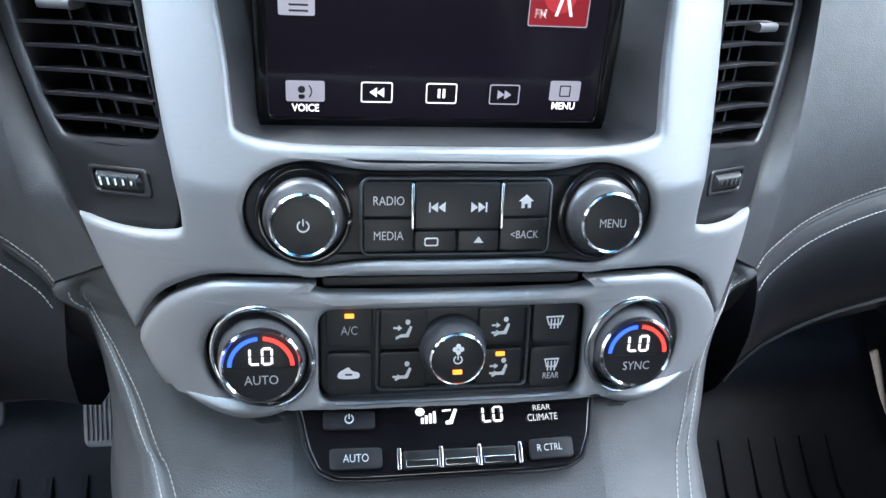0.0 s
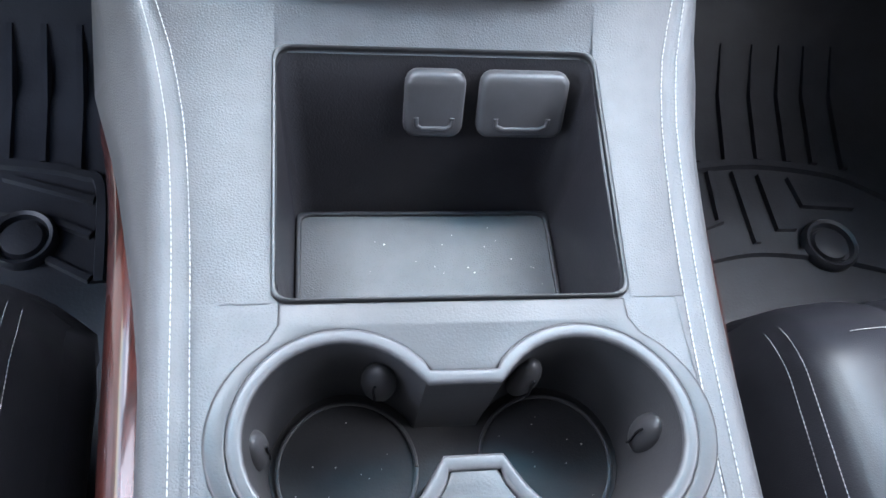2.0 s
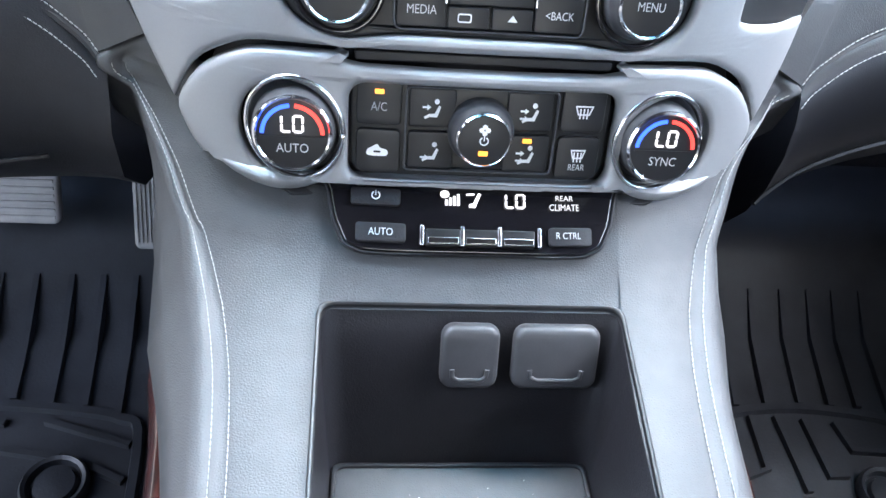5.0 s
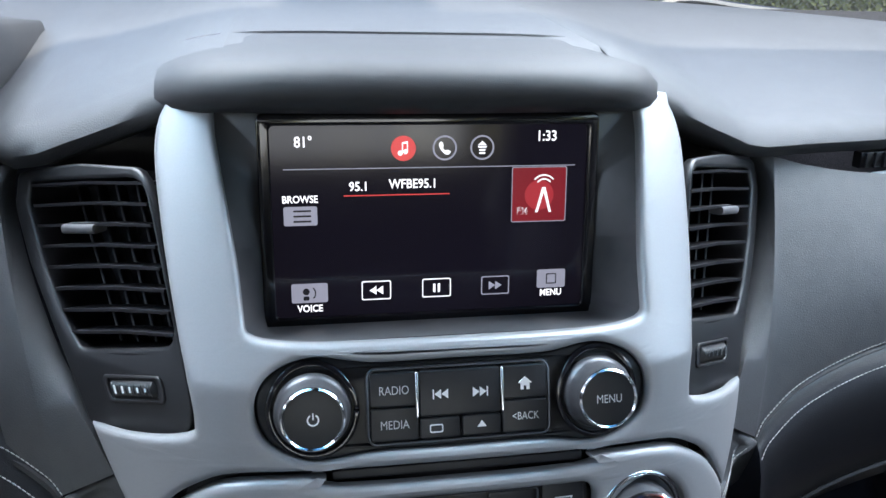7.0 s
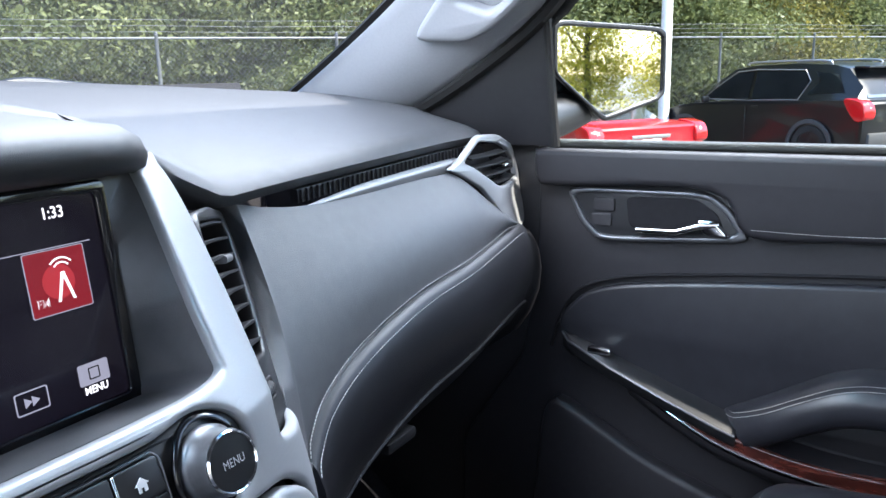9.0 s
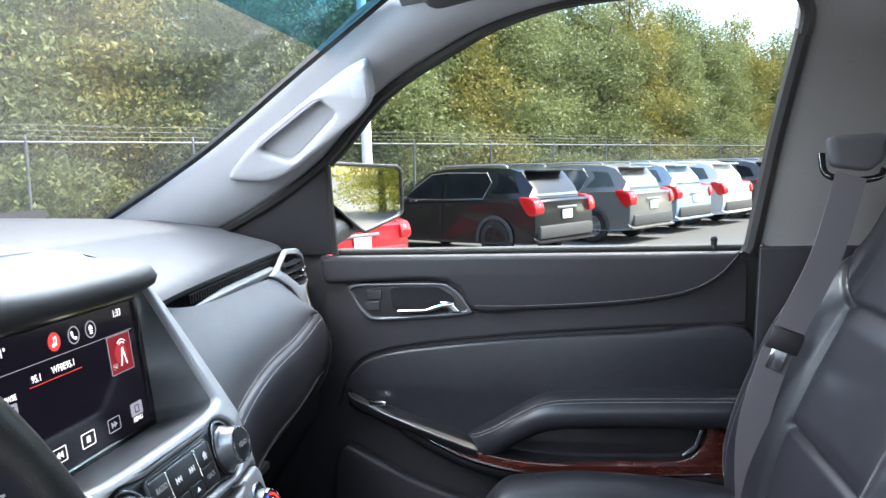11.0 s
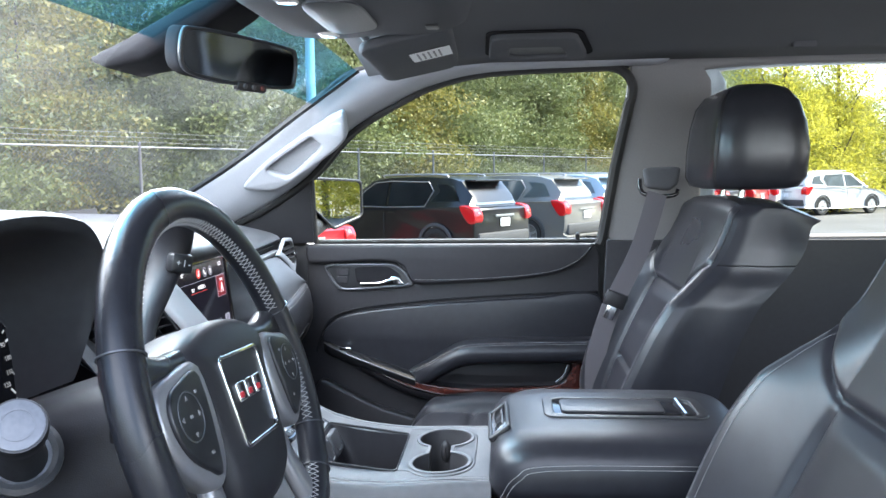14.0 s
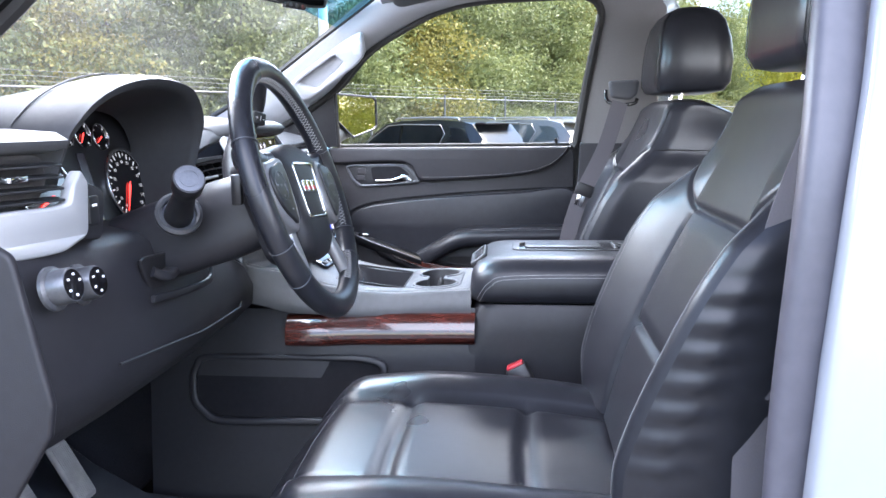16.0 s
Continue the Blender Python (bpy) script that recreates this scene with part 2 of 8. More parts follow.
def at_rows(keys, t):
    """Value at t along keys (t, v...), on a smooth curve that does not overshoot."""
    if t <= keys[0][0]:
        return tuple(keys[0][1:])
    if t >= keys[-1][0]:
        return tuple(keys[-1][1:])
    k = max(i for i in range(len(keys) - 1) if keys[i][0] <= t)
    h = keys[k + 1][0] - keys[k][0]
    f = (t - keys[k][0]) / h
    out = []
    for c in range(1, len(keys[0])):
        def rise(i):
            return (keys[i + 1][c] - keys[i][c]) / (keys[i + 1][0] - keys[i][0])

        def slope(i):
            if i == 0 or i == len(keys) - 1:
                return rise(0) if i == 0 else rise(i - 1)
            a, b = rise(i - 1), rise(i)
            return 0.0 if a * b <= 0 else 2 * a * b / (a + b)
        p, q, m, n = keys[k][c], keys[k + 1][c], slope(k) * h, slope(k + 1) * h
        out.append(p * (2 * f ** 3 - 3 * f * f + 1) + m * (f ** 3 - 2 * f * f + f) + q * (3 * f * f - 2 * f ** 3) + n * (f ** 3 - f * f))
    return tuple(out)


def rr(cx, cy, w, h, r, n=6):
    """A rounded rectangle's outline."""
    out = []
    for sx, sy, a0 in ((1, 1, 0), (-1, 1, 90), (-1, -1, 180), (1, -1, 270)):
        for i in range(n + 1):
            a = radians(a0 + 90 * i / n)
            out.append((cx + sx * (w / 2 - r) + r * math.cos(a), cy + sy * (h / 2 - r) + r * math.sin(a)))
    return out


def circ(cx, cy, r, n=40, a0=0, a1=360):
    full = a1 - a0 == 360
    return [(cx + r * math.cos(radians(a0 + (a1 - a0) * i / (n if full else n - 1))), cy + r * math.sin(radians(a0 + (a1 - a0) * i / (n if full else n - 1)))) for i in range(n)]


def plate(loops, depth, bevel=0.0, fn=None, z0=0.0, cuts=0):
    """A flat plate from outlines (the first the rim, the rest holes), from height z0 to z0 + depth, its edges rounded by bevel, then bent by fn(a, b, h)."""
    cu = bpy.data.curves.new("tmp", "CURVE")
    cu.dimensions, cu.fill_mode = "2D", "BOTH"
    cu.extrude, cu.bevel_depth, cu.bevel_resolution = max(depth / 2 - bevel, 0.00005), bevel, 2
    if bevel:
        cu.offset = -bevel
    for lp in loops:
        sp = cu.splines.new("POLY")
        sp.points.add(len(lp) - 1)
        for q, (a, b) in zip(sp.points, [(v[0], v[1]) for v in lp]):
            q.co = (a, b, 0, 1)
        sp.use_cyclic_u = True
    ob = bpy.data.objects.new("tmp", cu)
    me = bpy.data.meshes.new_from_object(ob)
    bpy.data.objects.remove(ob)
    bpy.data.curves.remove(cu)
    bm = bmesh.new()
    bm.from_mesh(me)
    bpy.data.meshes.remove(me)
    bmesh.ops.remove_doubles(bm, verts=bm.verts[:], dist=1e-6)
    for v in bm.verts:
        v.co.z += z0 + depth / 2
    for _ in range(cuts):
        bmesh.ops.triangulate(bm, faces=bm.faces[:])
        bmesh.ops.subdivide_edges(bm, edges=[e for e in bm.edges if e.calc_length() > 0.010], cuts=2, use_grid_fill=True)
    if fn:
        for v in bm.verts:
            v.co = fn(*v.co)
    return bm


def finer(bm, cuts=1):
    bmesh.ops.triangulate(bm, faces=bm.faces[:])
    bmesh.ops.subdivide_edges(bm, edges=bm.edges[:], cuts=cuts, use_grid_fill=True)
    return bm


def box(cx, cy, cz, sx, sy, sz, r=0.0, seg=2):
    bm = bmesh.new()
    bmesh.ops.create_cube(bm, size=1.0, matrix=Matrix.Translation((cx, cy, cz)) @ Matrix.Diagonal((sx, sy, sz, 1)))
    if r:
        bmesh.ops.bevel(bm, geom=bm.edges[:], offset=r, segments=seg, profile=0.5, affect="EDGES")
    return bm


def lathe(profile, n=48, m=None):
    """Turn (radius, height) points round z."""
    rows = [[(r * math.cos(2 * math.pi * i / n), r * math.sin(2 * math.pi * i / n), h) for i in range(n)] for r, h in profile]
    bm = strip(rows, close=True, cap=True)
    return turned(bm, m) if m is not None else bm


def sweep(path, profile, close=False, up=(0, 0, 1), cap=True, scale=None):
    """Carry a profile of (side, up) points along a path."""
    P = [Vector(p) for p in path]
    rows, n = [], len(P)
    for i in range(n):
        t = (P[(i + 1) % n] - P[i - 1]) if close else (P[min(i + 1, n - 1)] - P[max(i - 1, 0)])
        t.normalize()
        u = Vector(up(P[i], i) if callable(up) else up)
        s = t.cross(u).normalized()
        v = s.cross(t)
        k = scale(i / (n - 1)) if scale else 1
        rows.append([P[i] + s * a * k + v * b * k for a, b in profile])
    return strip(rows, close=True, cap=cap and not close, wrap=close)


def rod(path, r, n=8, close=False, up=(0, 0, 1), scale=None):
    return sweep(path, [(r * math.cos(2 * math.pi * i / n), r * math.sin(2 * math.pi * i / n)) for i in range(n)], close, up, scale=scale)


def stitches(path, step=0.0034, length=0.0030, r=0.00037, lift=None):
    """Thread dashes along a path, each a small bead."""
    P = [Vector(p) for p in path]
    bm = bmesh.new()
    carry = 0.0
    for a, b in zip(P, P[1:]):
        d = b - a
        if d.length < 1e-9:
            continue
        t = d.normalized()
        s = t.orthogonal().normalized()
        v = t.cross(s)
        x = carry
        while x < d.length:
            c = a + t * x
            ring = []
            for k, rad in ((0, 0.35), (0.25, 1), (0.75, 1), (1, 0.35)):
                q = c + t * (k - 0.5) * length
                ring.append([bm.verts.new(q + (s * i + v * j) * r * rad) for i, j in ((1, 0), (0, 1), (-1, 0), (0, -1))])
            for e, f in zip(ring, ring[1:]):
                for i in range(4):
                    bm.faces.new((e[i], e[(i + 1) % 4], f[(i + 1) % 4], f[i]))
            bm.faces.new(ring[0][::-1])
            bm.faces.new(ring[-1])
            x += step
        carry = x - d.length
    return bm


def lettering(text, size, fn=None, depth=0.0003, bold=0.0, squeeze=1.0, align="CENTER"):
    cu = bpy.data.curves.new("tmp", "FONT")
    cu.body, cu.size, cu.extrude, cu.offset = text, size, depth, bold
    cu.align_x, cu.align_y, cu.resolution_u = align, "CENTER", 3
    ob = bpy.data.objects.new("tmp", cu)
    me = bpy.data.meshes.new_from_object(ob)
    bpy.data.objects.remove(ob)
    bm = bmesh.new()
    bm.from_mesh(me)
    bpy.data.meshes.remove(me)
    for v in bm.verts:
        v.co.x *= squeeze
    if fn:
        for v in bm.verts:
            v.co = fn(*v.co)
    return bm


def ring_loop(cx, cy, r0, r1, a0, a1, n=24):
    return circ(cx, cy, r1, n, a0, a1) + circ(cx, cy, r0, n, a0, a1)[::-1]


# ---------- outdoors ----------
ASPHALT = material("worn asphalt", (0.085, 0.083, 0.08), 0.85, vary=0.25, scale=60, second_scale=0.4, bump=0.4, bump_scale=120)
def foliage(name, base, second, through_light=0.45):
    """Leaf material that lets light through."""
    m = material(name, base, 0.55, vary=0.35, scale=2.5, second=second, second_scale=0.5)
    n, l = m.node_tree.nodes, m.node_tree.links
    tr, mx = n.new("ShaderNodeBsdfTranslucent"), n.new("ShaderNodeMixShader")
    mx.inputs[0].default_value = through_light
    l.new(n["Color Ramp"].outputs["Color"], tr.inputs["Color"])
    l.new(n["Principled BSDF"].outputs[0], mx.inputs[1])
    l.new(tr.outputs[0], mx.inputs[2])
    l.new(mx.outputs[0], n["Material Output"].inputs[0])
    return m


LEAF = foliage("leaves", (0.135, 0.175, 0.075), (0.225, 0.255, 0.100))
LEAF_WARM = foliage("autumn leaves", (0.17, 0.19, 0.055), (0.30, 0.26, 0.07))
# Yellow leaves; the sunlight on these far trees is put into the colour.
LEAF_SUNLIT = foliage("yellow leaves with sunlight put in", (0.38, 0.39, 0.055), (0.60, 0.55, 0.085), 0.65)
BARK = material("bark", (0.09, 0.075, 0.06), 0.9, vary=0.3, scale=20, bump=0.5, bump_scale=40)
GALV = material("galvanised steel", (0.17, 0.18, 0.19), 0.6, metal=0.3, vary=0.1, scale=30)
POLE = material("white painted pole", (0.75, 0.76, 0.76), 0.5, vary=0.06)
# Much darker than the leaves: the shade among the trees is in this colour.
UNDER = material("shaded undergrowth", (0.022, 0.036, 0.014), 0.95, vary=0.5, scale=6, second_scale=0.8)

single("ground", box(0, 0, GROUND - 0.1, 900, 900, 0.2), ASPHALT, "grey worn asphalt of the car park", "ground", kind="structure")

FENCE_AT, ALONG = Vector((19.0, 3.8, GROUND)), Vector((0.829, -0.559, 0))
INTO = Vector((0.559, 0.829, 0))


def chain_link():
    bm = bmesh.new()
    w, h, step = 3.05, 2.15, 0.085
    for s in (1, -1):
        k = -h
        while k < w + 0.001 + (h if s < 0 else 0):
            pts = []
            for z in (0.05, h):
                pts.append((k + s * (z if s > 0 else z), z))
            (x0, z0), (x1, z1) = pts
            # clip the slanted wire to the panel
            def at(x, z, dx, dz, lim):
                return z + dz * (lim - x) / dx
            dx, dz = x1 - x0, z1 - z0
            a, b = (x0, z0), (x1, z1)
            if min(x0, x1) < w and max(x0, x1) > 0:
                def cut(p):
                    x, z = p
                    if x < 0:
                        return (0, z0 + dz * (0 - x0) / dx)
                    if x > w:
                        return (w, z0 + dz * (w - x0) / dx)
                    return p
                a, b = cut(a), cut(b)
                for off in (0,):
                    q = [bm.verts.new((p[0] + ox, oy, p[1])) for p in (a, b) for ox, oy in ((-0.0022, 0), (0.0022, 0.0015), (0, -0.0015))]
                    for i in range(3):
                        j = (i + 1) % 3
                        bm.faces.new((q[i], q[j], q[3 + j], q[3 + i]))
            k += step
    return bm


turn = math.atan2(ALONG.y, ALONG.x)
fence = thing("fence", "galvanised chain link fence with barbed wire along the lot", "fence", at=FENCE_AT, kind="structure")
first = None
for i in range(-9, 22):
    base = FENCE_AT + ALONG * 3.05 * i
    m = Matrix.Translation(base) @ Matrix.Rotation(turn, 4, "Z")
    if first is None:
        first = [lathe([(0.03, 0), (0.03, 2.38), (0.034, 2.385), (0.02, 2.43)], 10), rod([(0, 0, 2.33), (3.05, 0, 2.33)], 0.021, 8), chain_link(), join(*[rod([(0, -0.05 - 0.05 * k, 2.43 + 0.09 * k), (1.5, -0.05 - 0.05 * k, 2.415 + 0.09 * k), (3.05, -0.05 - 0.05 * k, 2.43 + 0.09 * k)], 0.004, 5) for k in range(3)])]
        meshes = []
        for nm, b in zip(("post", "top_rail", "chain_link", "barbed_wire"), first):
            me = bpy.data.meshes.new(nm)
            if nm == "chain_link":
                bmesh.ops.translate(b, verts=b.verts[:], vec=(0, 0, 0.12))
            b.to_mesh(me)
            me.materials.append(GALV)
            finish(me)
            meshes.append((nm, me))
    for nm, me in meshes:
        o = new(nm, me)
        o.parent = fence
        o.matrix_parent_inverse = fence.matrix_basis.inverted()
        o.matrix_basis = m
        if nm in ("chain_link", "barbed_wire"):
            tagged(o, kind="stuff")


def leaf_cloud(rng, blobs, count, size):
    """Small folded leaf sprays scattered through ellipsoids, denser outside."""
    v, f = [], []
    tot = sum(b[3] * b[4] * b[5] for b in blobs)
    for cx, cy, cz, rx, ry, rz in blobs:
        k = int(count * rx * ry * rz / tot)
        d = rng.normal(size=(k, 3))
        d /= np.linalg.norm(d, axis=1)[:, None]
        rad = rng.random(k) ** 0.25
        lump = 1 + 0.22 * np.sin(d[:, 0] * 7 + cx * 3) * np.sin(d[:, 2] * 6 + cz)
        c = np.array([cx, cy, cz]) + d * (rad * lump)[:, None] * np.array([rx, ry, rz])
        a = rng.normal(size=(k, 3))
        a /= np.linalg.norm(a, axis=1)[:, None]
        b = np.cross(a, rng.normal(size=(k, 3)))
        b /= np.linalg.norm(b, axis=1)[:, None]
        s = size * (0.5 + rng.random(k))[:, None]
        nrm = np.cross(a, b)
        q = np.stack([c - a * s, c - b * s * 0.45 + nrm * s * 0.15, c + a * s, c + b * s * 0.45 + nrm * s * 0.15], 1)
        i0 = len(v) * 4
        v.append(q.reshape(-1, 3))
        off = sum(len(x) for x in v[:-1])
        ix = off + np.arange(k * 4).reshape(k, 4)
        f.append(ix)
    V, Fc = np.concatenate(v), np.concatenate(f)
    me = bpy.data.meshes.new("leaves")
    me.from_pydata(V.tolist(), [], Fc.tolist())
    return me


def tree(seed, height, warm, leaves=9000, spread=1.0, sunlit_leaf=None):
    rng = np.random.default_rng(seed)
    t = thing("tree", "tall broadleaf tree with yellowing crown behind the fence" if warm else "tall dense green broadleaf tree behind the fence", "tree", group="trees behind the fence")
    trunk = [(0, 0, 0), (0.08, 0.05, height * 0.3), (-0.05, 0.1, height * 0.6), (0.05, 0, height * 0.92)]
    limbs = [rod(smooth(trunk, 4), 0.17, 8, up=(1, 0, 0), scale=lambda s: 1 - 0.8 * s)]
    for k in range(7):
        a, z = rng.random() * 6.28, height * (0.25 + 0.09 * k)
        r = 1.6 - 0.12 * k
        limbs.append(rod(smooth([(0, 0, z), (r * 0.5 * math.cos(a), r * 0.5 * math.sin(a), z + 0.6), (r * math.cos(a), r * math.sin(a), z + 1.5)], 3), 0.06, 6, up=(0.3, 0.2, 1), scale=lambda s: 1 - 0.75 * s))
    part("trunk", join(*limbs), BARK, t)
    blobs = []
    for k in range(17):
        z = height * (0.05 + 0.95 * (k + 0.5) / 17)
        w = 1.75 * spread * (0.75 + 0.5 * math.sin(math.pi * min(1, 0.15 + z / height)) - 0.35 * max(0, z / height - 0.7))
        for _ in range(2):
            a, rr_ = rng.random() * 6.28, rng.random() * 1.2 * spread
            blobs.append((rr_ * math.cos(a), rr_ * math.sin(a), z + rng.normal() * 0.3, w * (0.6 + 0.4 * rng.random()), w * (0.6 + 0.4 * rng.random()), height * 0.085))
    part("crown", leaf_cloud(rng, blobs, leaves, 0.055), sunlit_leaf or (LEAF_WARM if warm else LEAF), t, sharp=180)
    return t


kinds = [tree(1, 8.5, False, 60000), tree(2, 9.5, True, 52000), tree(3, 7.5, False, 56000)]
rng = np.random.default_rng(5)
spots = []
for i in range(-15, 34):
    spots.append(FENCE_AT + ALONG * (2.35 * i + rng.normal() * 0.4) + INTO * (2.3 + rng.random() * 1.2))
for i in range(-12, 30):
    spots.append(FENCE_AT + ALONG * (3.2 * i + rng.normal() * 0.6) + INTO * (5.6 + rng.random() * 1.6))
for n, s in enumerate(spots):
    k = kinds[[0, 2, 1, 0, 2][n % 5]] if n >= 3 else kinds[n]
    m = Matrix.Translation(s) @ Matrix.Rotation(rng.random() * 6.28, 4, "Z") @ Matrix.Diagonal((1, 1, 0.85 + 0.3 * rng.random(), 1))
    if n < 3:
        k.matrix_basis = Matrix.Translation(s)
    else:
        copy_thing(k, Matrix.Translation(s) @ Matrix.Rotation(rng.random() * 6.28, 4, "Z"))
# bank under and behind the trees, their shade put into its colour
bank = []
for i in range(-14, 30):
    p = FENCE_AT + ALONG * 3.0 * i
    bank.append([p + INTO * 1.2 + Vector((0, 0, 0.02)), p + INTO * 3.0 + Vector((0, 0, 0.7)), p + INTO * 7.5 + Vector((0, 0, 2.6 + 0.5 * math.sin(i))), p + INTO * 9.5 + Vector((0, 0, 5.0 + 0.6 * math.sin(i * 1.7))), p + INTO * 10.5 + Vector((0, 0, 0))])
single("bank", strip(bank), UNDER, "undergrowth bank under the trees, their shade put into its dark green", "undergrowth", kind="structure", sharp=180)
# trees across the lot behind the car, seen in the door mirror
rear = tagged(tree(4, 8.0, True, 34000, sunlit_leaf=LEAF_SUNLIT), "yellow broadleaf tree across the car park, sunlight put into its leaf colour", "tree", "trees across the car park")
rear.matrix_basis = Matrix.Translation((38, -19, GROUND))
for x, y in ((35, -14.5), (41, -24), (33, -11.5), (44, -29)):
    copy_thing(rear, Matrix.Translation((x, y, GROUND)) @ Matrix.Rotation(x, 4, "Z"))
for i in range(16):
    copy_thing(rear, Matrix.Translation((-14 + i * 3.0 + rng.normal() * 0.5, -34 - rng.random() * 3 + i * 0.6, GROUND)) @ Matrix.Rotation(i * 1.3, 4, "Z"))

# light pole
lp = thing("lamp_post", "white painted steel lamp post in the car park", "lamp post", at=(15.6, 4.15, GROUND))
part("pole", lathe([(0.11, 0), (0.105, 3.0), (0.085, 9.0)], 16, Matrix.Translation((15.6, 4.15, GROUND))), POLE, lp)
part("base", lathe([(0.25, 0), (0.25, 0.6), (0.23, 0.63)], 20, Matrix.Translation((15.6, 4.15, GROUND))), ASPHALT, lp)


# ---------- parked cars ----------
TYRE = material("tyre rubber", (0.02, 0.02, 0.02), 0.8, vary=0.2)
RIM = material("alloy rim", (0.42, 0.42, 0.43), 0.35, metal=0.8, vary=0.08)
BLACKRIM = material("black rim", (0.02, 0.02, 0.02), 0.35, metal=0.3)
TAIL = material("red tail lamp", (0.55, 0.01, 0.012), 0.15, vary=0.1, coat=0.6)
CLEAR = material("clear lamp glass", (0.7, 0.68, 0.66), 0.15, coat=0.5)
CARGLASS = material("dark car glass", (0.15, 0.18, 0.20), 0.05, metal=0.1, vary=0.3, scale=2.0, second_scale=0.8, coat=1.0)
CLADDING = material("grey bumper cladding", (0.05, 0.05, 0.052), 0.6, vary=0.1)


def suv(colour, label, low=False, blackwheels=False):
    """A parked crossover, nose along +y, its middle at the origin."""
    paint = material("car paint", colour, 0.32, metal=0.2, vary=0.03, scale=200, coat=0.45)
    t = thing("parked_car", label, "car", group="cars parked along the fence")
    H, L = (1.45, 4.7) if low else (1.68, 4.77)
    k = H / 1.68
    lower = [(-2.33, 0.42), (-2.38, 0.62), (-2.36, 0.95), (-2.25, 1.10), (-1.2, 1.09), (0.2, 1.05), (1.1, 1.02), (1.75, 0.93), (2.2, 0.76), (2.36, 0.55), (2.3, 0.32), (1.8, 0.26), (-2.1, 0.28)]
    upper = [(-2.22, 1.06), (-2.12, 1.30), (-1.86, 1.58), (-1.6, 1.645), (-0.9, 1.68), (0.0, 1.665), (0.45, 1.60), (0.9, 1.36), (1.32, 1.03)] if not low else [(-1.9, 1.06), (-1.5, 1.25), (-1.05, 1.55), (-0.6, 1.65), (0.0, 1.66), (0.4, 1.60), (0.9, 1.34), (1.32, 1.03)]

    def slab(prof, ws):
        rows = []
        pts = [Vector((0, a, b * k)) for a, b in prof]
        ring = smooth(pts, 4, close=True)
        for x, s in ws:
            rows.append([(x, p.y * s[0], (p.z - 0.6) * s[1] + 0.6) for p in ring])
        return strip(rows, close=True, cap=True)
    body = slab(lower, [(-0.90, (0.95, 0.9)), (-0.925, (0.985, 0.99)), (-0.86, (1, 1)), (0.86, (1, 1)), (0.925, (0.985, 0.99)), (0.90, (0.95, 0.9))])
    part("body", body, paint, t, sharp=30)
    cab = []
    for x, s in ((-0.83, 0.0), (-0.66, 1.0), (-0.55, 1.03), (0.55, 1.03), (0.66, 1.0), (0.83, 0.0)):
        cab.append([(x, a * (1 if s else 1.0), (b if s >= 1 else mix(1.05, b, 0.05)) * k + (0.0 if s <= 1 else 0.02)) for a, b in upper])
    part("cabin", strip(cab, cap=False), paint, t, sharp=30)
    # side and end panes a little proud of the cabin
    def pane(name, pts, side):
        q = []
        for a, b in pts:
            f = (b - 1.05) / (1.66 - 1.05)
            q.append((a, b, (mix(0.835, 0.675, f) + 0.008) * side))
        bm = bmesh.new()
        bm.faces.new([bm.verts.new((x, a, b * k)) for a, b, x in q])
        bmesh.ops.solidify(bm, geom=bm.faces[:], thickness=0.006)
        part(name, bm, CARGLASS, t)
    for sd in (-1, 1):
        pane("side_window", [(-0.02, 1.10), (-0.02, 1.56), (0.36, 1.54), (0.98, 1.12)], sd)
        pane("side_window", [(-1.05, 1.13), (-1.2, 1.40), (-1.08, 1.55), (-0.10, 1.57), (-0.10, 1.10)], sd)
        if not low:
            pane("side_window", [(-1.9, 1.22), (-1.72, 1.50), (-1.3, 1.54), (-1.42, 1.40), (-1.2, 1.18)], sd)
        tl = smooth([(-2.36, 0.86, 0), (-2.30, 1.08, 0), (-2.02, 1.14, 0), (-2.0, 1.05, 0), (-2.2, 0.80, 0)], 4, close=True)
        part("tail_lamp", plate([[(p.x, p.y * k) for p in tl]], 0.22, 0.02, lambda a, b, h, sd=sd: Vector((sd * (0.74 + h), a - 0.03 + (0.22 - h) * 0.12 * -1, b))), TAIL, t)
        part("lamp_lens", lathe([(0.055, 0), (0.06, 0.02), (0.03, 0.035)], 14, Matrix.Translation((sd * 0.82, -2.36, 0.97 * k)) @ Matrix.Rotation(radians(90), 4, "X")), CLEAR, t)
        line = [(1.02, 1.09), (0.0, 1.075), (-1.07, 1.10), (-1.24, 1.40), (-1.10, 1.575), (-0.10, 1.595), (0.34, 1.565), (0.80, 1.27)]
        part("window_line", rod([(sd * (mix(0.835, 0.675, (b - 1.05) / 0.61) + 0.012), a, b * k) for a, b in line], 0.011, 6, close=True, up=(1, 0, 0)), RIM, t, "bright window surround")
        part("door_handle", box(sd * 0.93, -0.28, 0.98 * k, 0.03, 0.16, 0.03, 0.01), RIM if not blackwheels else paint, t)
        part("door_gap", rod([(sd * 0.926, -0.06, 0.40), (sd * 0.928, -0.06, 0.98 * k)], 0.006, 5, up=(1, 0, 0)), SEAL, t)
        part("wing_mirror", box(sd * 0.98, 0.85, 1.08 * k, 0.16, 0.1, 0.13, 0.04), paint, t)
        if not low:
            part("roof_rail", rod(smooth([(sd * 0.6, 0.2, 1.675), (sd * 0.61, 0.05, 1.72), (sd * 0.61, -1.3, 1.72), (sd * 0.6, -1.5, 1.66)], 5), 0.018, 8), RIM, t)
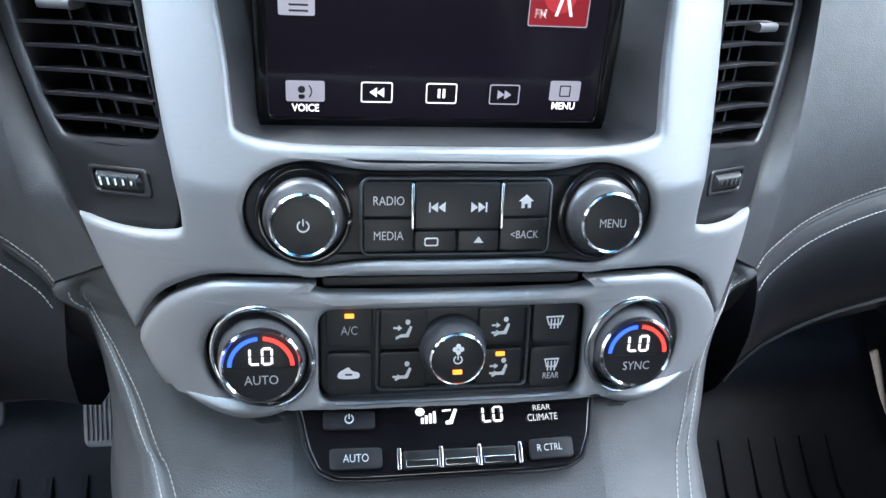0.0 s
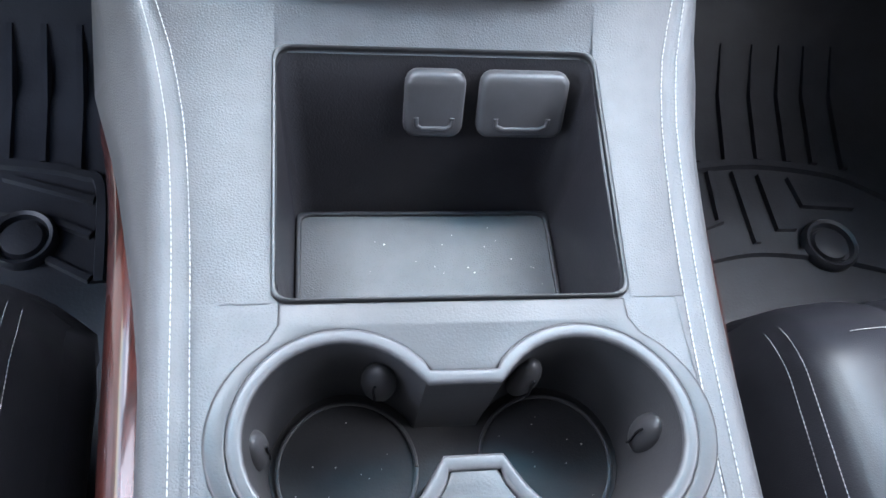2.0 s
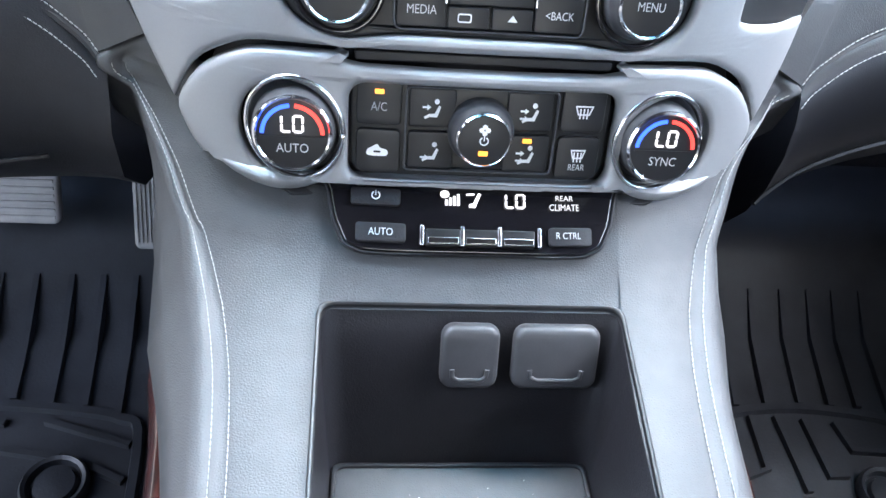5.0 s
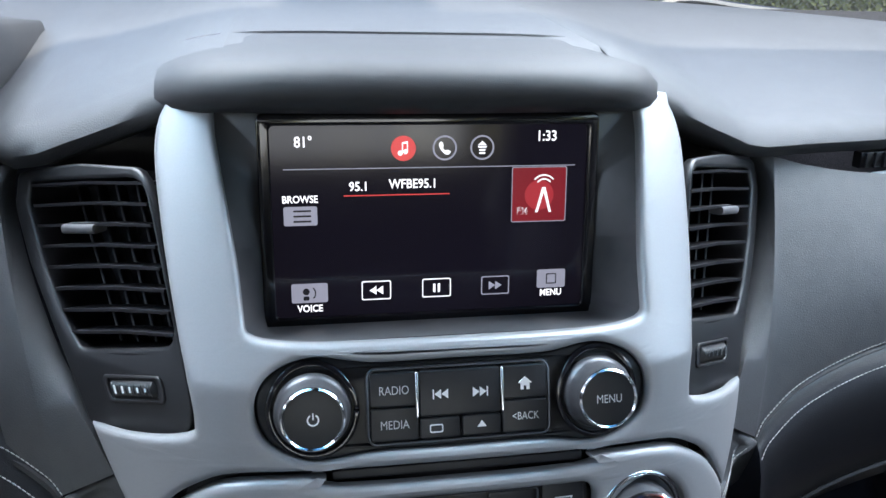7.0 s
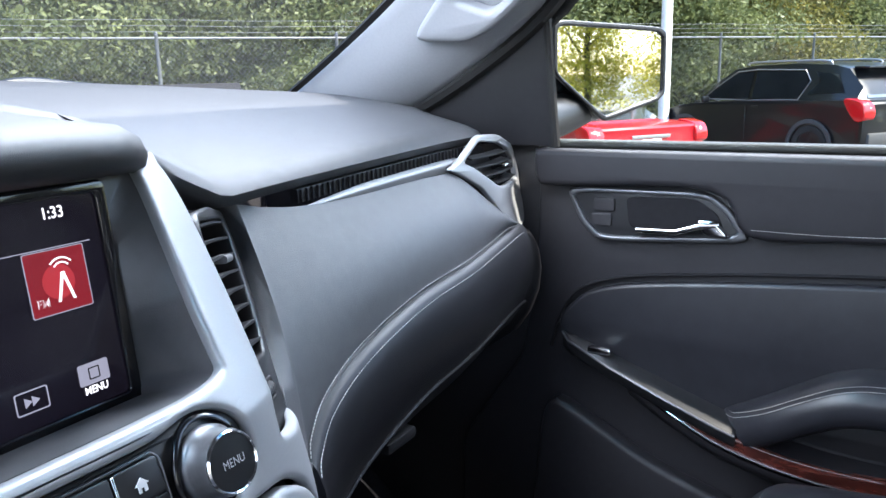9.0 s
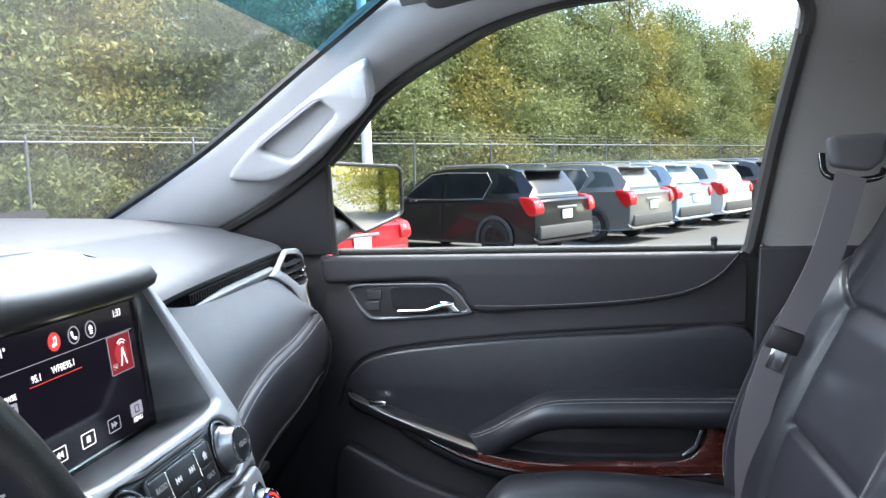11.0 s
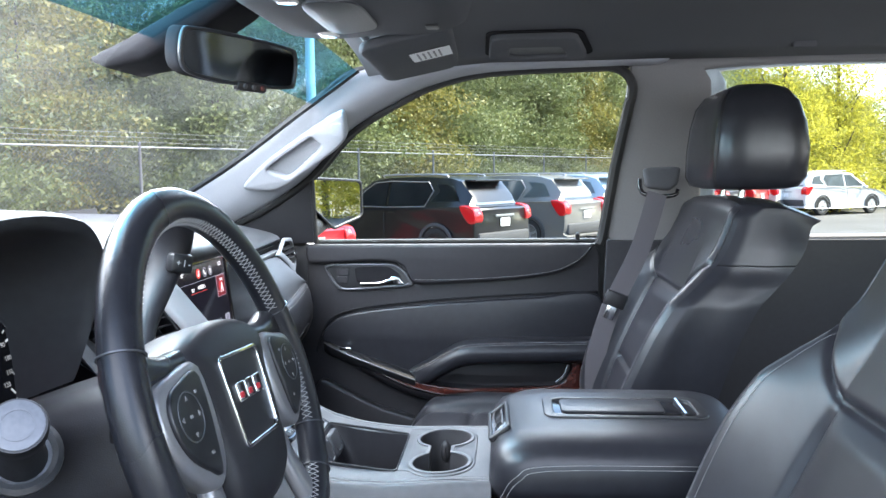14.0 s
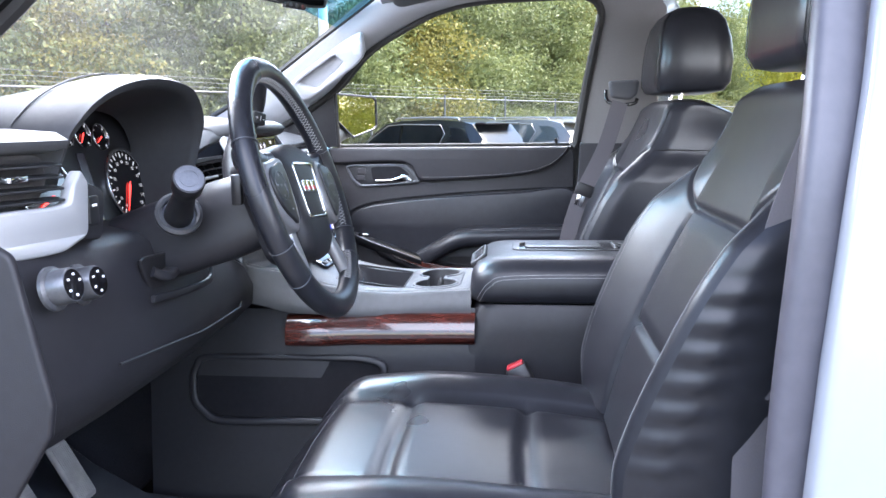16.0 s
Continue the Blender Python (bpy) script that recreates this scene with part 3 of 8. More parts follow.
        for wy in (1.42, -1.40):
            wh = part("wheel", lathe([(0.20, -0.1), (0.33, -0.1), (0.36, -0.06), (0.36, 0.06), (0.33, 0.1), (0.24, 0.095), (0.235, 0.05)], 32, Matrix.Translation((sd * 0.82, wy, 0.36)) @ Matrix.Rotation(radians(90 * sd), 4, "Y")), TYRE, t)
            spokes = [lathe([(0.07, 0.05), (0.07, 0.085), (0.05, 0.09)], 14), lathe([(0.24, 0.05), (0.235, 0.085), (0.215, 0.085), (0.21, 0.05)], 32)]
            for q in range(5):
                spokes.append(turned(box(0.14, 0, 0.07, 0.17, 0.06, 0.025, 0.008), Matrix.Rotation(q * 2 * math.pi / 5, 4, "Z")))
            rim = part("rim", turned(join(*spokes), Matrix.Translation((sd * 0.82, wy, 0.36)) @ Matrix.Rotation(radians(90 * sd), 4, "Y")), BLACKRIM if blackwheels else RIM, wh)
            part("wheel_arch", plate([ring_loop(0, 0, 0.37, 0.44, -8, 188, 24)], 0.03, 0.006, lambda a, b, h, sd=sd, wy=wy: Vector((sd * (0.905 + h), wy + a, 0.36 + b))), CLADDING, t)
    back = [(-0.55, 1.16), (-0.5, 1.52), (0.5, 1.52), (0.55, 1.16)]
    bm = bmesh.new()
    y0, y1, z0, z1 = (-2.21, -1.90, 1.14, 1.55) if not low else (-1.78, -1.08, 1.14, 1.52)
    bm.faces.new([bm.verts.new(p) for p in ((-0.66, y0, z0 * k), (-0.56, y1, z1 * k), (0.56, y1, z1 * k), (0.66, y0, z0 * k))])
    bmesh.ops.solidify(bm, geom=bm.faces[:], thickness=-0.02)
    part("rear_window", bm, CARGLASS, t)
    part("spoiler", box(0, -2.0 if not low else -1.1, 1.60 * k, 1.16, 0.26, 0.035, 0.012), paint, t)
    part("rear_wiper", box(0.1, -2.135 if not low else -1.6, 1.24 * k, 0.42, 0.02, 0.018, 0.005), SEAL, t)
    part("rear_bumper", box(0, -2.36, 0.50, 1.70, 0.12, 0.24, 0.04), CLADDING if not low else paint, t)
    part("number_plate", box(0, -2.405, 0.80 * k, 0.31, 0.012, 0.16, 0.004), PRINT, t, "blank white plate")
    part("chrome_strip", box(0, -2.40, 0.93 * k, 0.62, 0.014, 0.045, 0.006), RIM, t)
    return t


CAR_TURN = math.atan2(-INTO.x, INTO.y)
ROW0 = Vector((15.4, 2.0, GROUND))
row = [
    (-5.0, 0.0, (0.42, 0.012, 0.02), "glossy red saloon parked beside the fence", True, False),
    (0.0, 0.0, (0.006, 0.007, 0.009), "black crossover with black wheels parked nose to the fence", False, True),
    (3.3, 0.0, (0.17, 0.165, 0.155), "dark bronze grey crossover parked nose to the fence", False, False),
    (6.0, 0.3, (0.30, 0.38, 0.44), "pale blue crossover parked nose to the fence", False, False),
    (8.6, 0.3, (0.62, 0.62, 0.61), "white crossover parked nose to the fence", False, False),
    (11.4, 0.2, (0.06, 0.058, 0.058), "dark grey crossover parked nose to the fence", False, False),
    (14.1, 0.2, (0.02, 0.025, 0.04), "dark blue crossover parked nose to the fence", False, False),
    (16.9, 0.2, (0.35, 0.02, 0.02), "red crossover parked nose to the fence", False, False),
]
made = []
for s, d, colour, label, low, bw in row:
    car = suv(colour, label, low, bw)
    car.matrix_basis = Matrix.Translation(ROW0 + ALONG * s + INTO * d) @ Matrix.Rotation(CAR_TURN, 4, "Z")
    made.append(car)
white = suv((0.66, 0.66, 0.65), "white sport utility parked across the far lane")
white.matrix_basis = Matrix.Translation((31.6, -12.9, GROUND)) @ Matrix.Rotation(radians(-150), 4, "Z")
for n, s in enumerate((19.7, 22.5, 25.3, 28.1, 30.9, 33.7, 36.5)):
    copy_thing(made[(4, 7, 5, 1, 3, 4, 6)[n]], Matrix.Translation(ROW0 + ALONG * s + INTO * 0.2) @ Matrix.Rotation(CAR_TURN, 4, "Z"))


# ---------- the car's shell ----------
def side_x(z, s=1, out=0.0):
    """The cabin side's x at a height."""
    return C + s * (0.803 + out - max(0.0, z - 1.25) * 0.235 - max(0.0, 0.9 - z) * 0.08)


single("floor", box(C, -0.3, 0.53, 1.62, 2.9, 0.04), CARPET, "dark carpeted footwell floor", "floor", kind="structure")
for s in (1, -1):
    kp = [(0.46 if s > 0 else 0.64, 0.55), (0.46 if s > 0 else 0.64, 1.0), (0.47 if s > 0 else 0.66, 1.24), (0.66, 1.29), (0.86, 1.30), (1.06, 1.28), (1.06, 0.55)]
    single("wall_kick", plate([kp], 0.03, 0.003, lambda a, b, h: Vector((C + s * (0.835 + h), a, b))), PLASTIC, "dark plastic kick panel beside the footwell", "wall", kind="structure")
fw = [[(C + u, y, z) for y, z in ((0.70, 0.55), (0.98, 0.80), (1.04, 1.2), (1.075, 1.335))] for u in (-0.84, 0.84)]
single("firewall", thick(strip(fw), 0.03), CARPET, "dark carpeted firewall under the dash", "wall", kind="structure")

# headliner, arched across
rows = []
for y in (0.275, 0.15, 0.0, -0.3, -0.8, -1.4, -2.2, -2.45):
    lift = at_rows([(-2.45, 1.64), (-2.2, 1.70), (-0.8, 1.725), (0.0, 1.722), (0.2, 1.70), (0.275, 1.685)], y)[0]
    rows.append([(C + u, y, lift - 0.055 * abs(u / 0.66) ** 4) for u in np.linspace(-0.66, 0.66, 25)])
single("ceiling", thick(strip(rows), -0.03), HEADLINE, "grey cloth headliner, gently arched", "ceiling", kind="structure", sharp=180)
rows = [[(x * 1.12 - C * 0.12, y + 0.02, z + 0.05) for x, y, z in r] for r in rows]
single("roof", thick(strip(rows), -0.02), PAINT, "pale silver painted steel roof", "roof", kind="structure", sharp=180)


def body_side(s, name):
    """Rear body side with its two window openings, from the centre pillar back."""
    b = -0.085 if s < 0 else 0.0
    rear = [(-2.4, 0.55), (-2.45, 1.2), (-2.3, 1.69)]
    rim = [(-0.318 + b, 1.66), (-0.30 + b, 1.45), (-0.278 + b, 1.262), (-0.305 + b, 1.24), (-0.305 + b, 0.9), (-0.31 + b, 0.55)] + rear + [(-0.325 + b, 1.69)]
    skin = [(-0.335 + b, 1.66), (-0.316 + b, 1.55), (-0.30 + b, 1.45), (-0.287 + b, 1.35), (-0.275 + b, 1.25), (-0.271 + b, 1.1), (-0.27 + b, 0.9), (-0.285 + b, 0.7), (-0.30 + b, 0.55)] + rear + [(-0.34 + b, 1.69)]
    win = [(p.x, p.y) for p in smooth([(-0.50, 1.30, 0), (-0.505, 1.60, 0), (-0.55, 1.658, 0), (-1.2, 1.653, 0), (-1.27, 1.61, 0), (-1.25, 1.3, 0), (-1.2, 1.27, 0), (-0.56, 1.265, 0)], 5, close=True)]
    quarter = [(p.x, p.y) for p in smooth([(-1.45, 1.30, 0), (-1.46, 1.6, 0), (-1.5, 1.635, 0), (-2.1, 1.62, 0), (-2.16, 1.58, 0), (-2.1, 1.3, 0), (-2.06, 1.27, 0), (-1.5, 1.27, 0)], 5, close=True)]
    inner = plate([rim, win, quarter], 0.03, 0.006, lambda a, b, h: Vector((side_x(b, s) + s * h, a, b)))
    single(name, inner, SIDETRIM, "grey trimmed cabin side with rear windows", "wall", kind="structure")
    lower = plate([[(-0.276 + b, 1.256), (-0.264 + b, 0.95), (-0.264 + b, 0.6), (-2.3, 0.6), (-2.3, 1.256)]], 0.012, 0.004, lambda a, b, h: Vector((side_x(b, s) - s * h, a, b)), z0=0.003)
    single("trim", lower, PLASTIC, "dark plastic lower cabin side trim", "trim", kind="structure")
    outer = plate([skin, win, quarter], 0.03, 0.008, lambda a, b, h: Vector((side_x(b, s, 0.04) + s * h, a - (0.045 if s > 0 else 0.028 - 0.05 * max(0.0, 1.35 - b)), b)))
    single(name + "_skin", outer, PAINT, "pale silver painted body side", "wall", kind="structure")
    for loop in (win, quarter):
        g = plate([loop], 0.004, 0, lambda a, b, h: Vector((side_x(b, s, 0.02) + s * h, a, b)))
        o = single("window_" + ("1" if loop is win else "2"), g, GLASS, "clear rear side window glass", "window", kind="structure")
        o.visible_shadow = False


body_side(1, "wall_east")
body_side(-1, "wall_west")
rows = [[(C + u, y, z) for u in np.linspace(-0.78, 0.78, 5)] for y, z in ((-2.42, 0.55), (-2.45, 1.22), (-2.42, 1.28))]
single("wall_south", thick(strip(rows), 0.03), PLASTIC, "dark tailgate trim", "wall", kind="structure")

# rubber seal and dark edge of the driver's door opening
seal = smooth([(side_x(1.68, -1) + 0.0, -0.345, 1.685), (side_x(1.6, -1), -0.335, 1.6), (side_x(1.45, -1), -0.310, 1.45), (side_x(1.25, -1), -0.288, 1.25), (side_x(1.0, -1), -0.275, 1.0), (side_x(0.7, -1), -0.28, 0.62)], 6)
o = single("trim", sweep([p + Vector((-0.022, -0.088, 0)) for p in seal], rr(0, 0, 0.05, 0.030, 0.012, 4), up=(1, 0, 0)), GREYSEAL, "grey rubber door seal along the centre pillar", "seal", kind="structure")

# windshield between the front pillars
A_RIGHT = [(0.766, 0.875, 1.318), (0.738, 0.76, 1.375), (0.70, 0.62, 1.45), (0.655, 0.45, 1.558), (0.615, 0.298, 1.652)]
rows = []
for i, (u, y, z) in enumerate(smooth(A_RIGHT, 4)):
    f = i / 16
    bow, crown = mix(0.155, 0.03, f), mix(0.03, 0.032, f)
    rows.append([(C + u * q, y + bow * (1 - q * q), z + crown * (1 - q * q)) for q in np.linspace(-1, 1, 25)])
ws = single("windshield", strip(rows), SCREEN_GLASS, "clear laminated windshield", "windshield", kind="structure", sharp=180)
ws.visible_shadow = False
band = [[Vector(p) + Vector((0, -0.003, -0.003)) for p in r] for r in rows[13:]]
o = single("shade_band", strip(band), BLUEBAND, "blue shade band along the windshield top", "windshield", kind="structure", sharp=180)
o.visible_shadow = False
for s in (1, -1):
    fr = [Vector((C + s * u * 0.985, y - 0.004, z + 0.0)) for u, y, z in smooth(A_RIGHT, 4)]
    single("trim", sweep(fr, [(-0.005, -0.002), (0.005, -0.002), (0.005, 0.002), (-0.005, 0.002)], up=(0, -0.6, 0.8)), SEAL, "black ceramic edge of the windshield", "trim", kind="structure")

# front pillars: trim between the windshield's edge and the door seal
DOORLINE = [(0.815, 0.74, 1.27), (0.793, 0.65, 1.303), (0.775, 0.55, 1.352), (0.763, 0.446, 1.421), (0.739, 0.344, 1.522), (0.723, 0.223, 1.590), (0.714, 0.129, 1.630), (0.708, 0.0, 1.655), (0.706, -0.25, 1.662), (0.704, -0.36, 1.662)]
ROOFLINE = [(0.766, 0.875, 1.318), (0.745, 0.79, 1.36), (0.72, 0.69, 1.41), (0.685, 0.56, 1.487), (0.640, 0.40, 1.59), (0.618, 0.298, 1.652), (0.64, 0.15, 1.672), (0.655, 0.0, 1.678), (0.66, -0.25, 1.682), (0.66, -0.40, 1.682)]
dl, rl = smooth(DOORLINE, 4), smooth(ROOFLINE, 4)
for s, nm in ((1, "pillar_east"), (-1, "pillar_west")):
    rows = []
    for a, b in zip(rl, dl):
        r = []
        for q in np.linspace(0, 1, 9):
            p = a.lerp(b, q)
            bulge = 0.022 * math.sin(math.pi * q) ** 0.8
            r.append((C + s * (p.x - bulge), p.y - 0.4 * bulge, p.z - 0.35 * bulge))
        rows.append(r)
    single(nm, thick(strip(rows), 0.012), PILLAR, "light grey plastic front pillar trim and roof rail", "pillar", kind="structure", sharp=180)
    # body skin outside the pillar
    rows = [[(C + s * (a.x + 0.012), a.y + 0.008, a.z + 0.010), (C + s * (b.x + 0.10), b.y, b.z + 0.04), (C + s * (b.x + 0.05), b.y - 0.01, b.z + 0.0)] for a, b in zip(rl, dl)]
    single(nm + "_skin", thick(strip(rows), 0.01), PAINT if s < 0 else SEAL, "painted outer pillar skin" if s < 0 else "black outer pillar skin", "pillar", kind="structure", sharp=180)
    sl = [Vector((C + s * p.x, p.y, p.z)) for p in dl]
    if s > 0:
        sl = [p for p in sl if p.y > -0.25] + smooth([(C + 0.706, -0.262, 1.662), (C + 0.706, -0.290, 1.657), (C + 0.709, -0.313, 1.640), (C + 0.714, -0.324, 1.615), (C + 0.722, -0.322, 1.585)], 4)
    single("trim", rod(sl, 0.011, 8, up=(1, 0, 0)), SEAL, "black rubber door seal along the roof rail", "seal", kind="structure")


# ---------- centre stack ----------
def face(u, w, h=0.0):
    """The stack's front: u across, w up it, h out of it. Below w = 1.06 it leans back into the console."""
    if w >= 1.06:
        y, z, ny, nz = 0.313 + 0.29 * (w - 1.06) + 0.38 * max(0.0, w - 1.17), w, -0.96, 0.28
    else:
        y, z, ny, nz = 0.313 - 0.82 * (1.06 - w), 1.06 - 0.583 * (1.06 - w), -0.583, 0.82
        f = max(0.0, 1 - (1.06 - w) / 0.012)
        ny, nz = mix(ny, -0.96, f * 0.5), mix(nz, 0.28, f * 0.5)
    return Vector((C + u, y + 47 * min(abs(u), 0.20) ** 4 + ny * h, z + nz * h))


def mirrored(half):
    """A closed outline from its right half, bottom to top."""
    return [(a, b) for a, b in half] + [(-a, b) for a, b in reversed(half)]


def rounded(pts, n=5, r=0.35):
    """Round a closed outline's corners."""
    out, k = [], len(pts)
    for i in range(k):
        p, q, s = Vector((*pts[i - 1], 0)), Vector((*pts[i], 0)), Vector((*pts[(i + 1) % k], 0))
        a, b = q.lerp(p, r), q.lerp(s, r)
        for j in range(n + 1):
            t = j / n
            out.append(((1 - t) ** 2 * a + 2 * t * (1 - t) * q + t * t * b).to_tuple()[:2])
    return out


stack = thing("centre_stack", "satin silver centre stack with display, radio and climate controls", "car dashboard", at=(C, 0.36, 1.1))
up_half = [(0.0, 1.1295), (0.066, 1.1295), (0.112, 1.128), (0.133, 1.121), (0.151, 1.107), (0.164, 1.0835), (0.1965, 1.1271), (0.165, 1.1360), (0.1385, 1.1435), (0.1345, 1.150), (0.1375, 1.170), (0.1425, 1.19), (0.150, 1.225), (0.1555, 1.258), (0.1565, 1.278), (0.151, 1.295), (0.136, 1.304), (0.0, 1.307)]
up_half = [p.to_tuple()[:2] for p in smooth([(a, b, 0) for a, b in up_half[:6]], 3)] + [up_half[6]] + [p.to_tuple()[:2] for p in smooth([(a, b, 0) for a, b in up_half[7:]], 3)]
opening = rounded(mirrored([(0.0, 1.1865), (0.1075, 1.1885), (0.111, 1.22), (0.123, 1.282), (0.124, 1.2995), (0.0, 1.3015)])[1:-1], 6, 0.18)
lobe = [(p.x, p.y) for p in smooth([(0.0, 1.1365, 0), (0.045, 1.1365, 0), (0.075, 1.1335, 0), (0.097, 1.142, 0), (0.1045, 1.158, 0), (0.098, 1.174, 0), (0.076, 1.1825, 0), (0.045, 1.1795, 0), (0.0, 1.1795, 0), (-0.045, 1.1795, 0), (-0.076, 1.1825, 0), (-0.098, 1.174, 0), (-0.1045, 1.158, 0), (-0.097, 1.142, 0), (-0.075, 1.1335, 0), (-0.045, 1.1365, 0)], 6, close=True)]
bezel = part("upper_bezel", plate([mirrored(up_half)[:-1], opening, lobe], 0.012, 0.0035, lambda a, b, h: face(a, b, h), cuts=2), SILVER, stack, "satin silver bezel round the display")
low_half = [(0.0, 1.1215), (0.064, 1.1215), (0.070, 1.1265), (0.113, 1.1245), (0.132, 1.1175), (0.149, 1.1045), (0.1615, 1.0845), (0.1585, 1.073), (0.149, 1.0615), (0.132, 1.0515), (0.113, 1.0470), (0.096, 1.049), (0.083, 1.055), (0.073, 1.0585), (0.0, 1.0585)]
hvac_hole = rr(0.0015, 1.0875, 0.142, 0.0515, 0.009)
low_loop = [p.to_tuple()[:2] for p in smooth([(a, b, 0) for a, b in mirrored(low_half)[1:-1] if a], 3, close=True)]
part("lower_bezel", plate([low_loop, hvac_hole, circ(-0.1005, 1.0845, 0.0262, 40), circ(0.1035, 1.0845, 0.0262, 40)], 0.014, 0.004, lambda a, b, h: face(a, b, h), cuts=2), SILVER, stack, "satin silver bezel round the climate controls")
part("disc_slot", plate([rr(0.0, 1.1255, 0.134, 0.005, 0.002)], 0.006, 0.001, lambda a, b, h: face(a, b, h)), DARK, stack, "black disc slot")
part("backing", plate([mirrored([(0.0, 1.05), (0.10, 1.046), (0.14, 1.058), (0.152, 1.085), (0.13, 1.14), (0.12, 1.185), (0.0, 1.186)])[1:-1]], 0.006, 0.001, lambda a, b, h: face(a, b, h - 0.006)), DARK, stack)

# display: recess walls, frame, glass and what it shows
inner = rr(-0.001, 1.234, 0.197, 0.124, 0.006, 6)


def scr(a, b, h=0.0):
    return Vector((C + a, 0.428 + 0.11 * (b - 1.289) - h, b))


ring0 = [face(a, b, 0.004) for a, b in opening]
n = len(ring0)
cx = [math.atan2(b - 1.245, a) for a, b in opening]


def on_frame(ang, w, h, cxy):
    c, s = math.cos(ang), math.sin(ang)
    k = min(w / 2 / max(abs(c), 1e-6), h / 2 / max(abs(s), 1e-6))
    return cxy[0] + k * c, cxy[1] + k * s


ring1 = [scr(*on_frame(a, 0.199, 0.122, (-0.001, 1.2335))) for a in cx]
part("recess", strip([ring0, [p.lerp(q, 0.5) + Vector((0, 0, 0.0)) for p, q in zip(ring0, ring1)], ring1], close=True), RIMWARE, stack, "smoky black display recess", sharp=60)
part("display_frame", plate([rr(-0.001, 1.2335, 0.2, 0.124, 0.004), rr(-0.001, 1.2335, 0.186, 0.111, 0.003)], 0.004, 0.001, scr), GLOSS, stack)
UI_BLACK = glowing("display black", (0.012, 0.010, 0.018), 0.3)
UI_BLACK.node_tree.nodes["Principled BSDF"].inputs["Roughness"].default_value = 0.10
UI_BLACK.node_tree.nodes["Principled BSDF"].inputs["Specular IOR Level"].default_value = 0.38
disp = part("display", plate([rr(-0.001, 1.2335, 0.188, 0.113, 0.002)], 0.002, 0.0, scr), UI_BLACK, stack, "dark lit touch display showing the radio page")


def on_screen(px, py):
    """Place on the display by fractions of its width and height."""
    return -0.094 + 0.186 * px, 1.289 - 0.111 * py


def sfn(px, py):
    a0, b0 = on_screen(px, py)
    return lambda a, b, h: scr(a0 + a, b0 + b, 0.0023 + abs(h))


UI_WHITE, UI_RED, UI_GREY = glowing("display white", (0.9, 0.9, 0.95), 0.9), glowing("display red", (0.75, 0.06, 0.06), 0.6), glowing("display grey", (0.32, 0.32, 0.40), 0.6)
UI_DARK, UI_GLOW = glowing("display shade", (0.02, 0.02, 0.028), 0.3), glowing("display bloom", (0.045, 0.04, 0.07), 0.8)
for txt, px, py, size, mt in (("81°", 0.10, 0.085, 0.0085, UI_WHITE), ("1:33", 0.865, 0.065, 0.0085, UI_WHITE), ("95.1", 0.265, 0.315, 0.0075, UI_WHITE), ("WFBE95.1", 0.435, 0.305, 0.0075, UI_WHITE), ("BROWSE", 0.085, 0.375, 0.0058, UI_WHITE), ("FM", 0.790, 0.465, 0.0065, UI_WHITE), ("VOICE", 0.105, 0.955, 0.0058, UI_WHITE), ("MENU", 0.895, 0.925, 0.0058, UI_WHITE)):
    part("lettering", lettering(txt, size, sfn(px, py), bold=0.00012, squeeze=0.88), mt, disp)
for px, mt, dk in ((0.405, UI_RED, True), (0.535, UI_GREY, False), (0.655, UI_GREY, False)):
    part("icon", plate([circ(0, 0, 0.0072, 28)] + ([] if dk else [circ(0, 0, 0.0062, 28)]), 0.0003, 0, sfn(px, 0.12)), mt, disp)
    glyph = {0.405: [circ(-0.0018, -0.0026, 0.0015, 12), [(-0.0009, -0.0026), (-0.0003, -0.0026), (-0.0003, 0.0030), (-0.0009, 0.0034)], [(-0.0009, 0.0034), (0.0026, 0.0042), (0.0026, 0.0030), (-0.0009, 0.0022)], [(0.0020, 0.0036), (0.0026, 0.0036), (0.0026, -0.0016), (0.0020, -0.0016)], circ(0.0012, -0.0018, 0.0014, 12)],
             0.535: [[(p.x, p.y) for p in smooth([(-0.0034, 0.0024, 0), (-0.0018, 0.0036, 0), (-0.0008, 0.0016, 0), (-0.0010, 0.0, 0), (0.0002, -0.0014, 0), (0.0018, -0.0012, 0), (0.0034, -0.0022, 0), (0.0022, -0.0038, 0), (0.0, -0.0034, 0), (-0.0026, -0.0006, 0)], 3, close=True)]],
             0.655: [[(-0.0026, 0.0014), (0.0, 0.0038), (0.0026, 0.0014)], rr(0, 0.0004, 0.0050, 0.0010, 0.0003), rr(0, -0.0014, 0.0036, 0.0010, 0.0003), rr(0, -0.0032, 0.0036, 0.0010, 0.0003)]}[px]
    part("icon", join(*[plate([g], 0.0005, 0, sfn(px, 0.12)) for g in glyph]), UI_WHITE, disp)
part("rule", plate([rr(0, 0, 0.172, 0.0005, 0.0002)], 0.0003, 0, sfn(0.5, 0.22)), UI_GREY, disp)
part("rule", plate([rr(0, 0, 0.062, 0.0006, 0.0002)], 0.0003, 0, sfn(0.385, 0.36)), UI_RED, disp)
part("tile", plate([rr(0, 0, 0.033, 0.032, 0.001)], 0.0003, 0, sfn(0.845, 0.375)), glowing("tile red", (0.22, 0.012, 0.02), 0.55), disp, "red radio tile")
part("icon", plate([[(-0.005, -0.009), (-0.0035, -0.009), (0, 0.003), (0.0035, -0.009), (0.005, -0.009), (0.001, 0.006), (-0.001, 0.006)]], 0.0006, 0, sfn(0.86, 0.39)), UI_WHITE, disp)
